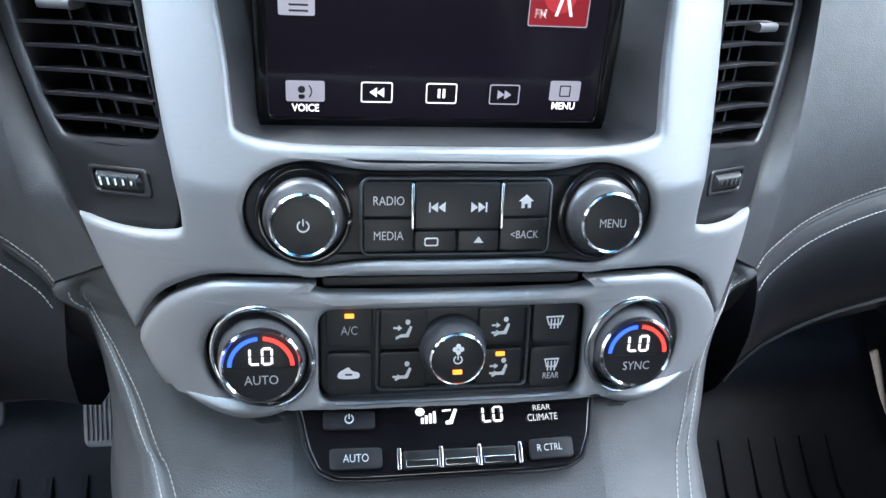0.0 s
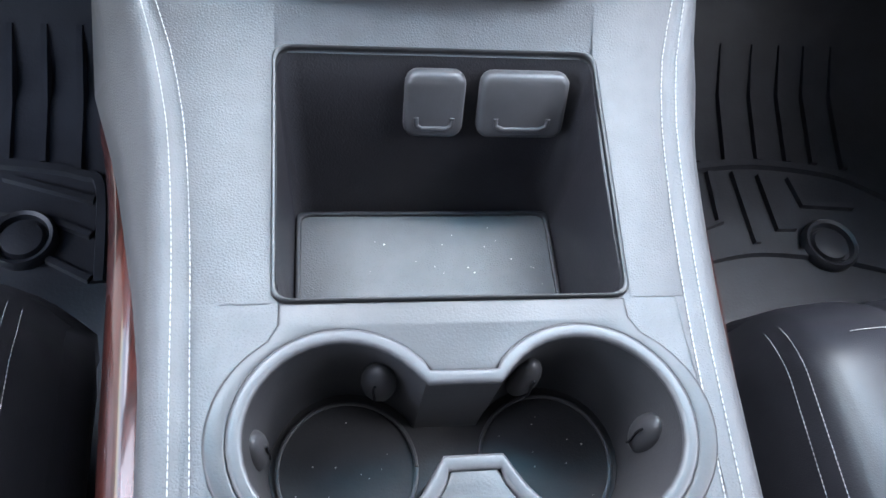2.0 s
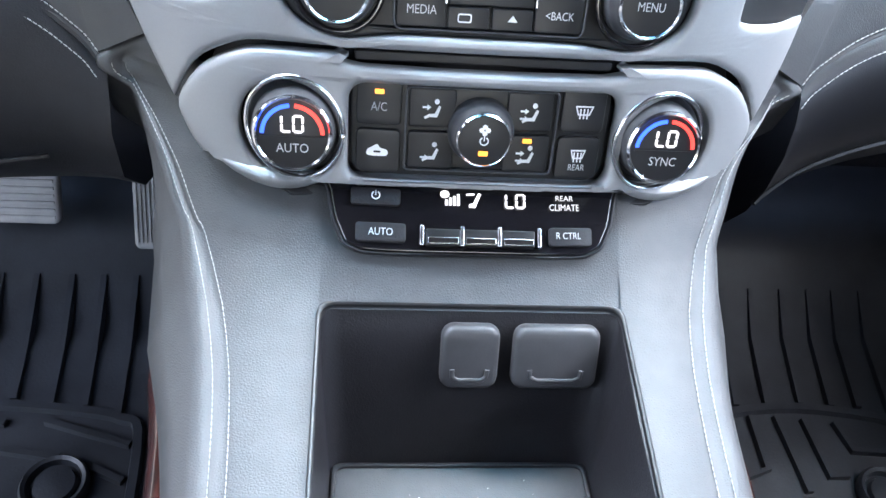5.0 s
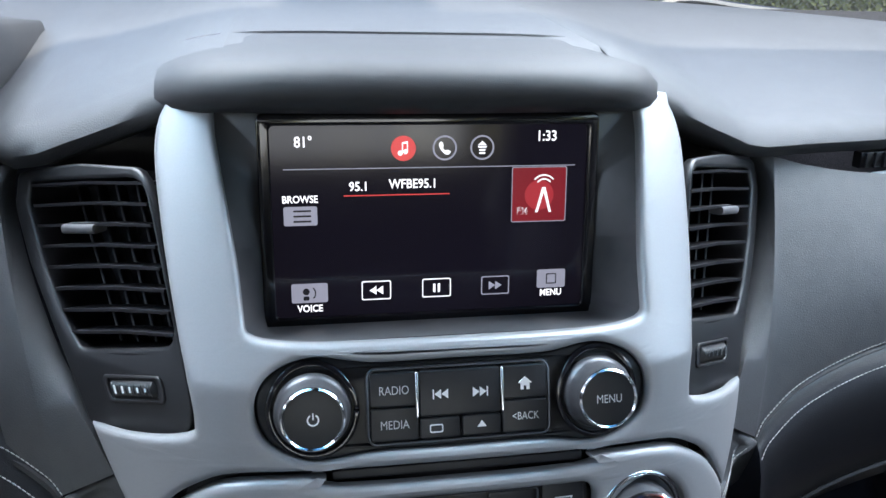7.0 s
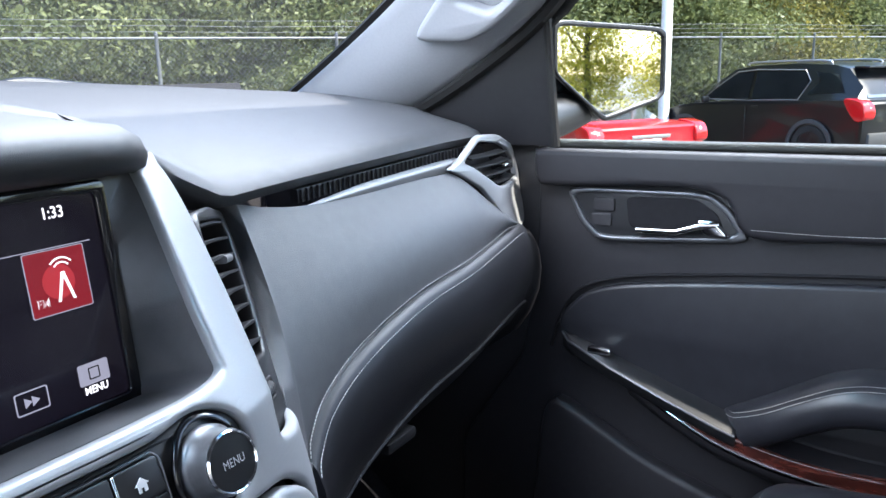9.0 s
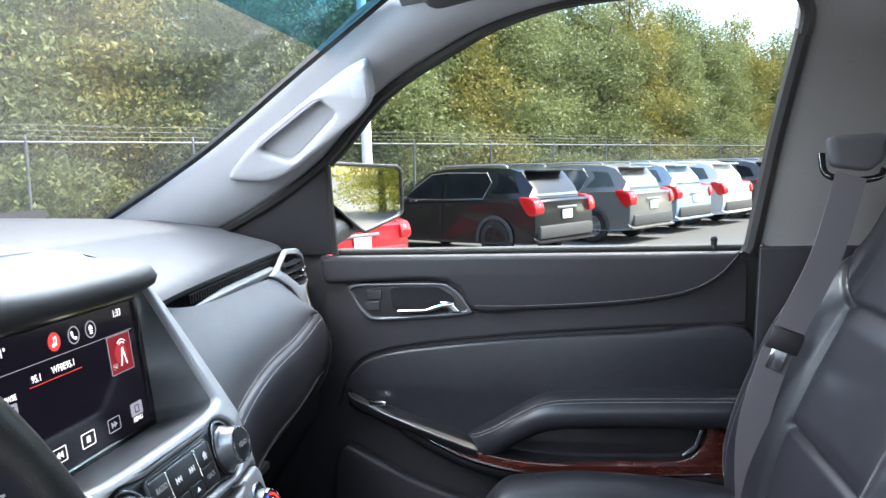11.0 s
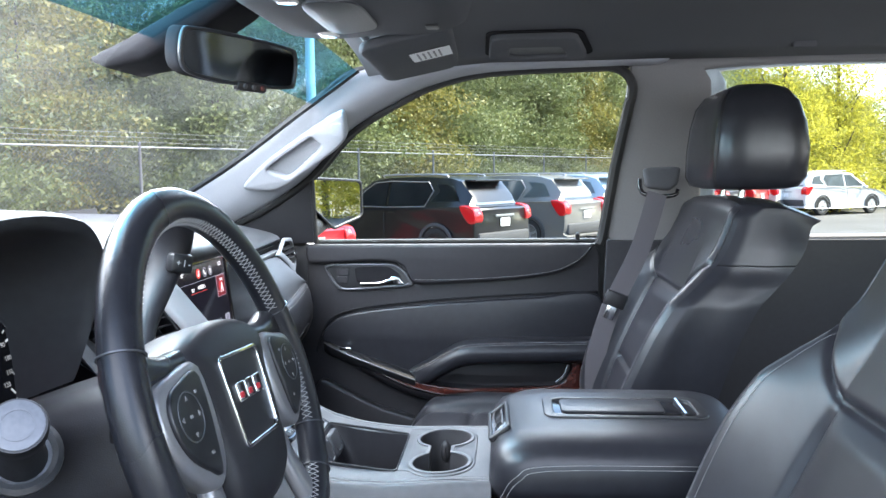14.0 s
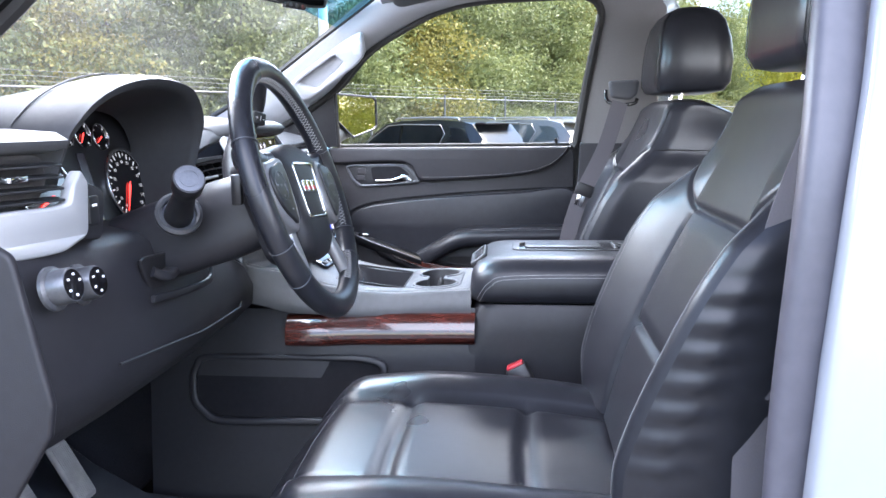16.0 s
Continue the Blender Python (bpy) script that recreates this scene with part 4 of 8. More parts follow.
part("icon", plate([ring_loop(0, 0.004, 0.0048, 0.0056, 40, 140, 12)], 0.0006, 0, sfn(0.86, 0.375)), UI_WHITE, disp)
part("icon", plate([ring_loop(0, 0.004, 0.0072, 0.008, 40, 140, 12)], 0.0006, 0, sfn(0.86, 0.375)), UI_WHITE, disp)
part("tile_frame", plate([rr(0, 0, 0.034, 0.033, 0.001), rr(0, 0, 0.0332, 0.0322, 0.001)], 0.0004, 0, sfn(0.845, 0.375)), UI_GREY, disp)
part("tile_glow", plate([circ(0, -0.002, 0.009, 24)], 0.0002, 0, lambda a, b, h: sfn(0.845, 0.36)(a, b, h + 0.0003)), glowing("tile light", (0.40, 0.03, 0.04), 0.6), disp)
part("button", plate([rr(0, 0, 0.019, 0.011, 0.0012)], 0.0003, 0, sfn(0.085, 0.46)), UI_GREY, disp)
part("icon", join(*[plate([rr(0.001, q, 0.010, 0.0010, 0.0002)], 0.0006, 0, sfn(0.085, 0.46)) for q in (-0.003, 0, 0.003)]), UI_DARK, disp)
part("icon", plate([rr(0, 0, 0.0065, 0.0065, 0.0006), rr(0, 0, 0.0053, 0.0053, 0.0004)], 0.0006, 0, sfn(0.895, 0.845)), UI_DARK, disp)
part("icon", join(plate([circ(-0.002, 0.001, 0.0020, 14)], 0.0006, 0, sfn(0.105, 0.87)), plate([ring_loop(-0.001, 0, 0.0040, 0.0047, -45, 45, 10)], 0.0006, 0, sfn(0.105, 0.87)), plate([rr(-0.002, -0.003, 0.0034, 0.0024, 0.0008)], 0.0006, 0, sfn(0.105, 0.87))), UI_DARK, disp)
for px, py, w in ((0.105, 0.87, 0.021), (0.895, 0.845, 0.018)):
    part("button", plate([rr(0, 0, w, 0.0115, 0.0012)], 0.0003, 0, sfn(px, py)), UI_GREY, disp)
for px, dim in ((0.315, False), (0.51, False), (0.705, True)):
    mt = UI_GREY if dim else UI_WHITE
    part("button", plate([rr(0, 0, 0.0175, 0.0115, 0.0012), rr(0, 0, 0.0163, 0.0103, 0.001)], 0.0003, 0, sfn(px, 0.87)), mt, disp)
    if px == 0.51:
        shapes = [rr(-0.0014, 0, 0.0014, 0.005, 0.0001), rr(0.0014, 0, 0.0014, 0.005, 0.0001)]
    else:
        d = -1 if px < 0.5 else 1
        shapes = [[(-0.004 * d, -0.0026), (0.0, 0.0), (-0.004 * d, 0.0026)], [(0.0, -0.0026), (0.004 * d, 0.0), (0.0, 0.0026)]]
    part("icon", join(*[plate([s], 0.0004, 0, sfn(px, 0.87)) for s in shapes]), mt, disp)

# radio panel
radio = part("radio_panel", plate([lobe], 0.008, 0.002, lambda a, b, h: face(a, b, h - 0.001)), KEY, stack, "satin black radio panel")


place = face


def label_at(txt, a, b, size, h, mat=PRINT, par=None, squeeze=0.82):
    part("lettering", lettering(txt, size, lambda x, y, d: place(a + x, b + y, h + abs(d)), squeeze=squeeze), mat, par or stack)


def key(a, b, w, hh, h0, name="button", mat=None, r=0.0015, par=None, depth=0.003):
    return part(name, plate([rr(a, b, w, hh, r)], depth, 0.0007, lambda x, y, d: place(x, y, h0 + d)), mat or KEY, par or stack)


part("button_frame", plate([rr(0.0, 1.158, 0.097, 0.0375, 0.005), rr(0.0, 1.158, 0.0945, 0.035, 0.004)], 0.003, 0.0006, lambda a, b, h: face(a, b, 0.006 + h)), KNURL, radio)
for a, b, w, hh in ((-0.0345, 1.1665, 0.0245, 0.0165), (-0.0345, 1.1495, 0.0245, 0.0165), (0.0345, 1.1665, 0.0245, 0.0165), (0.0345, 1.1495, 0.0245, 0.0165), (0.0, 1.1635, 0.0425, 0.0225), (-0.011, 1.1465, 0.0205, 0.0105), (0.011, 1.1465, 0.0205, 0.0105)):
    key(a, b, w, hh, 0.006, par=radio)
for txt, a, b, s in (("RADIO", -0.0345, 1.1665, 0.0062), ("MEDIA", -0.0345, 1.1495, 0.0062), ("◃BACK", 0.0345, 1.1495, 0.0056)):
    label_at(txt.replace("◃", "<"), a, b, s, 0.0095, par=radio)
for s in (-1, 1):
    part("chrome_bar", plate([rr(s * 0.0225, 1.1635, 0.0016, 0.022, 0.0007)], 0.004, 0.0006, lambda a, b, h: face(a, b, 0.006 + h)), CHROME, radio)
    d = s
    shp = [[(s * 0.0105 + d * x, 1.1635 + y) for x, y in tri] for tri in (((-0.0040, -0.0024), (-0.0005, 0), (-0.0040, 0.0024)), ((-0.0003, -0.0024), (0.0032, 0), (-0.0003, 0.0024)))]
    shp.append(rr(s * 0.0142, 1.1635, 0.0007, 0.0048, 0.0002))
    part("icon", join(*[plate([q], 0.0004, 0, lambda a, b, h: face(a, b, 0.0095 + h)) for q in shp]), PRINT, radio)
part("icon", plate([[(0.0345 + x, 1.166 + y) for x, y in ((-0.0024, -0.003), (-0.0008, -0.003), (-0.0008, -0.001), (0.0008, -0.001), (0.0008, -0.003), (0.0024, -0.003), (0.0024, 0.0003), (0.0038, 0.0003), (0, 0.0036), (-0.0038, 0.0003), (-0.0024, 0.0003))]], 0.0004, 0, lambda a, b, h: face(a, b, 0.0095 + h)), PRINT, radio)
part("icon", plate([rr(-0.013, 1.1465, 0.007, 0.0042, 0.001), rr(-0.013, 1.1465, 0.0058, 0.003, 0.0007)], 0.0004, 0, lambda a, b, h: face(a, b, 0.0095 + h)), PRINT, radio)
part("icon", plate([[(0.011 - 0.0025, 1.1458), (0.011 + 0.0025, 1.1458), (0.011, 1.149)]], 0.0004, 0, lambda a, b, h: face(a, b, 0.0095 + h)), PRINT, radio)


def knob(name, a, b, r, h0, tall, label, tilt=16):
    """A dial: skirt ring, knurled barrel, chrome rim and flat cap."""
    m = Matrix.Translation(place(a, b, h0)) @ Matrix.Rotation(radians(90 - tilt), 4, "X")
    k = part(name, lathe([(r * 1.13, 0), (r * 1.13, 0.003), (r * 1.05, 0.005), (r, 0.006), (r * 0.96, tall * 0.85), (r * 0.92, tall)], 56, m), KNURL, stack, label)
    part("rim", lathe([(r * 0.90, tall - 0.001), (r * 0.91, tall + 0.001), (r * 0.86, tall + 0.002), (r * 0.82, tall + 0.0012), (r * 0.82, tall - 0.001)], 56, m), CHROME, k, "chrome rim")
    part("cap", lathe([(r * 0.825, tall - 0.002), (r * 0.825, tall + 0.0006), (r * 0.3, tall + 0.0014)], 48, m), KEY, k, "satin black cap")
    return k, m


def on_cap(m, h):
    return lambda x, y, d: m @ Vector((x, y, h + abs(d)))


def power_icon(m, h, s, par, mat=PRINT):
    part("icon", join(plate([ring_loop(0, 0, 0.75 * s, s, 120, 420, 20)], 0.0004, 0, on_cap(m, h)), plate([rr(0, 0.6 * s, 0.22 * s, 1.1 * s, 0.05 * s)], 0.0004, 0, on_cap(m, h))), mat, par)


for sd, nm in ((-1, "volume_knob"), (1, "menu_knob")):
    part("knob_well", plate([ring_loop(sd * 0.0755, 1.158, 0.0205, 0.0235, 0, 359.9, 48)], 0.003, 0.001, lambda a, b, h: face(a, b, 0.006 + h)), GLOSS, radio)
    k, m = knob(nm, sd * 0.0755, 1.158, 0.0172, 0.006, 0.017, "round dark radio knob with a chrome rim")
    if sd < 0:
        power_icon(m, 0.0185, 0.0030, k)
    else:
        part("lettering", lettering("MENU", 0.0062, on_cap(m, 0.0186), squeeze=0.82), PRINT, k)

# climate panel
def cface(u, w, h=0.0):
    """The climate panel sits a little higher and narrower on the stack's front."""
    return face(u * 0.957 - 0.001, 1.0875 + (w - 1.0875) * 0.98 + 0.003, h)


def segments(size, fn):
    """The letters L and O as a segment display draws them."""
    w, t = size * 0.52, size * 0.13
    bars = []
    for x0, marks in ((-size * 0.34, "lmb"), (size * 0.34, "lmrsbt")):
        for c in marks:
            x, y, a, b = {"l": (x0 - w / 2, size * 0.24, t, size * 0.40), "m": (x0 - w / 2, -size * 0.24, t, size * 0.40), "r": (x0 + w / 2, size * 0.24, t, size * 0.40), "s": (x0 + w / 2, -size * 0.24, t, size * 0.40), "b": (x0, -size * 0.47, w * 0.85, t), "t": (x0, size * 0.47, w * 0.85, t)}[c]
            bars.append(plate([rr(x, y, a, b, t * 0.3)], 0.0004, 0, fn))
    return join(*bars)


place = cface
clim = part("climate_panel", plate([rr(0.0015, 1.0875, 0.1435, 0.053, 0.009)], 0.008, 0.001, lambda a, b, h: place(a, b, h - 0.001)), KEY, stack, "satin black climate panel")
part("button_frame", plate([rr(0.0015, 1.0875, 0.0845, 0.0455, 0.003), rr(0.0015, 1.0875, 0.0825, 0.0435, 0.0025)], 0.003, 0.0006, lambda a, b, h: place(a, b, 0.007 + h)), KNURL, clim)
for a, b in ((-0.055, 1.1005), (-0.055, 1.0745), (0.058, 1.1005), (0.058, 1.0745)):
    key(a, b, 0.0245, 0.0235, 0.006, r=0.003, par=clim)
for a, b in ((-0.026, 1.099), (-0.026, 1.076), (0.028, 1.099), (0.028, 1.076)):
    key(a, b, 0.0255, 0.0205, 0.006, r=0.002, par=clim)
ORANGE = glowing("orange lamp", (1.0, 0.30, 0.04), 1.2)
label_at("A/C", -0.055, 1.0985, 0.0066, 0.0095, par=clim)
label_at("REAR", 0.058, 1.0695, 0.0050, 0.0095, par=clim)
for a, b in ((-0.055, 1.1065), (0.028, 1.0835)):
    part("indicator", plate([rr(a, b, 0.0050, 0.0022, 0.0004)], 0.0008, 0, lambda x, y, h: place(x, y, 0.0092 + h)), ORANGE, clim)
for a, b in ((-0.026, 1.0985), (-0.026, 1.0755), (0.028, 1.0985), (0.028, 1.0755)):
    onp = lambda x, y, h: place(x, y, 0.0095 + h)
    bits = [plate([circ(a + 0.0022, b + 0.0042, 0.0014, 12)], 0.0004, 0, onp),
            plate([[(a + 0.0034, b + 0.0022), (a + 0.0046, b + 0.0014), (a + 0.0026, b - 0.0040), (a - 0.0016, b - 0.0040), (a - 0.0040, b - 0.0052), (a - 0.0046, b - 0.0040), (a - 0.0018, b - 0.0024), (a + 0.0012, b - 0.0022)]], 0.0004, 0, onp)]
    for dy in ((0.0010,) if b > 1.09 and a < 0 else (-0.0030,) if a < 0 else (0.0010, -0.0030)):
        bits.append(plate([[(a - 0.0056, b + dy - 0.0004), (a - 0.0030, b + dy - 0.0004), (a - 0.0030, b + dy - 0.0014), (a - 0.0008, b + dy + 0.0001), (a - 0.0030, b + dy + 0.0016), (a - 0.0030, b + dy + 0.0006), (a - 0.0056, b + dy + 0.0006)]], 0.0004, 0, onp))
    part("icon", join(*bits), PRINT, clim)
for a, b, w in ((0.058, 1.1005, 0.0052), (0.058, 1.0765, 0.0044)):
    part("icon", join(plate([[(a - w, b + 0.003), (a + w, b + 0.003), (a + w * 0.65, b - 0.002), (a - w * 0.65, b - 0.002)], [(a - w * 0.82, b + 0.0023), (a + w * 0.82, b + 0.0023), (a + w * 0.55, b - 0.0013), (a - w * 0.55, b - 0.0013)]], 0.0004, 0, lambda x, y, h: place(x, y, 0.0095 + h)), *[plate([rr(a + q, b - 0.0012, 0.0007, 0.0055, 0.0002)], 0.0004, 0, lambda x, y, h: place(x, y, 0.0095 + h)) for q in (-0.002, 0, 0.002)]), PRINT, clim)
part("icon", plate([[(p.x, p.y) for p in smooth([(-0.0605, 1.0725, 0), (-0.0505, 1.0725, 0), (-0.0500, 1.0755, 0), (-0.0535, 1.0765, 0), (-0.0555, 1.0785, 0), (-0.0585, 1.0770, 0), (-0.0608, 1.0755, 0)], 3, close=True)], rr(-0.0555, 1.0745, 0.004, 0.0012, 0.0005)], 0.0004, 0, lambda x, y, h: place(x, y, 0.0095 + h)), PRINT, clim)
k, m = knob("fan_knob", 0.0015, 1.0875, 0.0158, 0.006, 0.016, "round dark fan knob with a chrome rim")
power_icon(m, 0.0175, 0.0024, k)
part("icon", turned(join(*[turned(plate([circ(0.0017, 0, 0.0013, 12)], 0.0004, 0), Matrix.Translation((0, 0.0058, 0)) @ Matrix.Rotation(radians(90 * i), 4, "Z")) for i in range(4)]), m @ Matrix.Translation((0, 0, 0.0175))), PRINT, k)
part("indicator", plate([rr(0, -0.0068, 0.0048, 0.0024, 0.0004)], 0.0006, 0, on_cap(m, 0.0174)), ORANGE, k)
BLUE_LED, RED_LED = glowing("blue arc", (0.03, 0.10, 1.0), 1.3), glowing("red arc", (1.0, 0.05, 0.04), 1.1)
for a, word in ((-0.1005, "AUTO"), (0.1035, "SYNC")):
    part("knob_well", plate([ring_loop(a, 1.0845, 0.0253, 0.0278, 0, 359.9, 48)], 0.003, 0.001, lambda x, y, h: place(x, y, 0.012 + h)), CHROME, stack)
    part("knob_cup", plate([circ(a, 1.0845, 0.0265, 40)], 0.004, 0.0, lambda x, y, h: place(x, y, h)), DARK, stack)
    k, m = knob("temperature_knob", a, 1.0845, 0.0222, 0.002, 0.020, "dark temperature knob with a lit dial")
    part("arc", plate([ring_loop(0, 0, 0.0142, 0.0162, 95, 178, 20)], 0.0005, 0, on_cap(m, 0.0215)), BLUE_LED, k, "lit blue arc")
    part("arc", plate([ring_loop(0, 0, 0.0142, 0.0162, 2, 85, 20)], 0.0005, 0, on_cap(m, 0.0215)), RED_LED, k, "lit red arc")
    part("divider", plate([rr(0, -0.0012, 0.033, 0.0006, 0.0002)], 0.0004, 0, on_cap(m, 0.0217)), DARK, k)
    part("lettering", segments(0.0088, lambda x, y, d: m @ Vector((x, y + 0.0058, 0.0219 + abs(d)))), UI_WHITE, k)
    part("lettering", lettering(word, 0.0070, lambda x, y, d: m @ Vector((x, y - 0.0072, 0.0219 + abs(d))), squeeze=0.85), PRINT, k)

place = face
# rear climate panel
rc_half = [(0.0, 1.0165), (0.060, 1.0175), (0.070, 1.022), (0.0755, 1.034), (0.079, 1.052), (0.0825, 1.0565), (0.0, 1.0575)]
rc = part("rear_climate_panel", plate([rounded(mirrored(rc_half)[1:-1], 4, 0.2)], 0.006, 0.0015, lambda a, b, h: face(a, b, h)), GLOSS, stack, "gloss black rear climate panel")
part("panel_rim", plate([rounded([(a * 1.03, 1.0375 + (b - 1.0375) * 1.07) for a, b in mirrored(rc_half)[1:-1]], 4, 0.2), rounded(mirrored(rc_half)[1:-1], 4, 0.2)], 0.005, 0.001, lambda a, b, h: face(a, b, h)), PLASTIC, rc)
for a, b, w in ((-0.054, 1.0475, 0.027), (-0.051, 1.0275, 0.027), (0.053, 1.0275, 0.024)):
    key(a, b, w, 0.0105, 0.005, r=0.002, par=rc, mat=PLASTIC)
label_at("AUTO", -0.051, 1.0275, 0.0058, 0.0085, par=rc)
label_at("R CTRL", 0.0515, 1.0278, 0.0052, 0.0085, par=rc)
label_at("REAR", 0.050, 1.0495, 0.0052, 0.0065, par=rc, mat=WHITE)
label_at("CLIMATE", 0.050, 1.0440, 0.0052, 0.0065, par=rc, mat=WHITE)
part("lettering", segments(0.0085, lambda x, y, d: face(0.0225 + x, 1.0475 + y, 0.0065 + abs(d))), UI_WHITE, rc)
m = Matrix.Translation(face(-0.054, 1.0475, 0.0085)) @ Matrix.Rotation(radians(35), 4, "X")
power_icon(m, 0.0, 0.0024, rc)
part("icon", join(*[plate([rr(-0.0155 + 0.0022 * i, 1.0448 + 0.0006 * i + 0.0006, 0.0014, 0.003 + 0.0012 * i, 0.0002)], 0.0004, 0, lambda a, b, h: face(a, b, 0.0062 + h)) for i in range(4)], plate([circ(-0.0165, 1.0505, 0.0026, 8)], 0.0004, 0, lambda a, b, h: face(a, b, 0.0062 + h))), UI_WHITE, rc)
part("icon", join(plate([[(0.0 + x, 1.0475 + y) for x, y in ((-0.003, -0.0045), (0.0005, -0.0045), (0.0035, 0.0035), (0.002, 0.0042), (-0.0008, -0.0022), (-0.003, -0.0028))]], 0.0004, 0, lambda a, b, h: face(a, b, 0.0062 + h)), plate([[(-0.0045, 1.0500), (0.0, 1.0505), (0.0, 1.0515), (-0.0045, 1.0512)]], 0.0004, 0, lambda a, b, h: face(a, b, 0.0062 + h))), UI_WHITE, rc)
for i, a in enumerate((-0.0175, 0.003, 0.0235)):
    key(a, 1.0255, 0.0185, 0.0090, 0.005, r=0.001, par=rc, mat=KEY, depth=0.005)
    part("chrome_bar", plate([rr(a, 1.0235, 0.0165, 0.0035, 0.0008)], 0.0015, 0.0004, lambda x, y, h: face(x, y, 0.0098 + h)), CHROME, rc)
for a in (-0.029, -0.0072, 0.0132, 0.035):
    part("chrome_bar", plate([rr(a, 1.0262, 0.0024, 0.011, 0.0008)], 0.007, 0.0008, lambda x, y, h: face(x, y, 0.004 + h)), CHROME, rc)


# ---------- console ----------
def ztop(y):
    return at_rows([(-0.02, 1.007), (0.06, 1.005), (0.125, 1.002), (0.19, 1.006), (0.256, 1.0185)], y)[0]


console = thing("centre_console", "charcoal centre console with cup holders, open bin and burl wood sides", "car console", at=(C, 0.12, 0.56))
CUP = []
for i in range(33):
    a = radians(147 - (147 + 159) * i / 32)
    CUP.append((0.052 + 0.0455 * math.cos(a), 0.062 + 0.0455 * math.sin(a)))
CUP = CUP + [(-a, b) for a, b in reversed(CUP)]
CUPIN = []
for i in range(33):
    a = radians(150 - (150 + 162) * i / 32)
    CUPIN.append((0.0515 + 0.0402 * math.cos(a), 0.0622 + 0.0402 * math.sin(a)))
CUPIN = CUPIN + [(-a, b) for a, b in reversed(CUPIN)]
LIP = []
for i in range(41):
    a = radians(128 - (128 + 94) * i / 40)
    LIP.append((0.053 + 0.0540 * math.cos(a), 0.062 + 0.0505 * math.sin(a)))
LIP = [(0.079, 0.1215), (0.079, 0.1115)] + [p for p in LIP if p[0] > 0.0815 or p[1] < 0.062]
LIP = LIP + [(-a, b) for a, b in reversed(LIP)]
BIN = rounded([(0.080, 0.1235), (0.0815, 0.2545), (-0.0815, 0.2545), (-0.080, 0.1235)], 5, 0.06)
edge = [(0.1125, -0.012 + 0.0268 * i) for i in range(11)]
rimline = edge + [(-a, b) for a, b in reversed(edge)]
part("top", plate([rimline, LIP, BIN], 0.006, 0.0, lambda a, b, h: Vector((C + a, b, ztop(b) - 0.006 + h)), cuts=2), TRIM, console, "charcoal grained console top")
ins = part("cup_holder", plate([LIP, CUP], 0.007, 0.0018, lambda a, b, h: Vector((C + a, b, ztop(b) - 0.0055 + h))), CUPWARE, console, "dark plastic double cup holder insert")
rimp = [Vector((C + mix(a, c, 0.5), mix(b, d, 0.5), ztop(b) + 0.0010)) for (a, b), (c, d) in zip(CUP, CUPIN)]
part("rim", sweep(rimp, rr(0, 0, 0.0066, 0.0044, 0.0020, 4), close=True), RIMWARE, ins, "rounded grey rim round the cup wells", sharp=80)
well = [[(C + a * (1 - 0.02 * k), 0.062 + (b - 0.062) * (1 - 0.025 * k) + 0.001 * k, ztop(b) + 0.001 - 0.0243 * k) for a, b in CUPIN] for k in (0, 0.1, 1, 2, 2.75, 2.95)]
part("well", strip(well, close=True), CUPWARE, ins, "dark cup holder wells")
part("well_floor", plate([[(a * 0.965, 0.065 + (b - 0.062) * 0.95) for a, b in CUPIN]], 0.003, 0.0005, lambda a, b, h: Vector((C + a, b, 0.931 + h))), CUPWARE, ins, "ridged rubber cup holder floor")
for sd in (-1, 1):
    part("floor_ring", plate([ring_loop(sd * 0.049, 0.064, 0.0325, 0.0345, 0, 359.9, 40)], 0.0020, 0.0006, lambda a, b, h: Vector((C + a, b, 0.9338 + h))), RIMWARE, ins)
    for ax, ay, ang in ((sd * 0.0345, 0.0955, 112 if sd > 0 else 68), (sd * 0.0900, 0.066, 8 if sd > 0 else 172)):
        gm = Matrix.Translation((C + ax, ay, 0.970)) @ Matrix.Rotation(radians(ang), 4, "Z")
        bm = bmesh.new()
        bmesh.ops.create_uvsphere(bm, u_segments=18, v_segments=12, radius=1.0, matrix=gm @ Matrix.Diagonal((0.0065, 0.0085, 0.019, 1)))
        flap = part("grip", bm, CUPWARE, ins, "soft rubber cup flap", sharp=180)
        part("slit", rod([gm @ Vector((-0.0058 - 0.0010 * math.cos(q), 0.0006 * math.sin(3 * q), 0.013 * math.sin(q))) for q in np.linspace(-1.0, 1.0, 9)], 0.0006, 5, up=(1, 0, 0)), MATTE, flap)
# bin: walls, floor mat and two socket covers
floor_ring = [(0.074, 0.127), (0.0735, 0.2135), (-0.0755, 0.2135), (-0.076, 0.127)]


def around(loop, count=64):
    """Even points along a closed outline."""
    pts = [Vector((*p, 0)) for p in loop]
    ln = [0]
    for p, q in zip(pts, pts[1:] + pts[:1]):
        ln.append(ln[-1] + (q - p).length)
    out = []
    for i in range(count):
        d = ln[-1] * i / count
        k = max(j for j in range(len(pts)) if ln[j] <= d)
        f = (d - ln[k]) / max(ln[k + 1] - ln[k], 1e-9)
        out.append(pts[k].lerp(pts[(k + 1) % len(pts)], f).to_tuple()[:2])
    return out


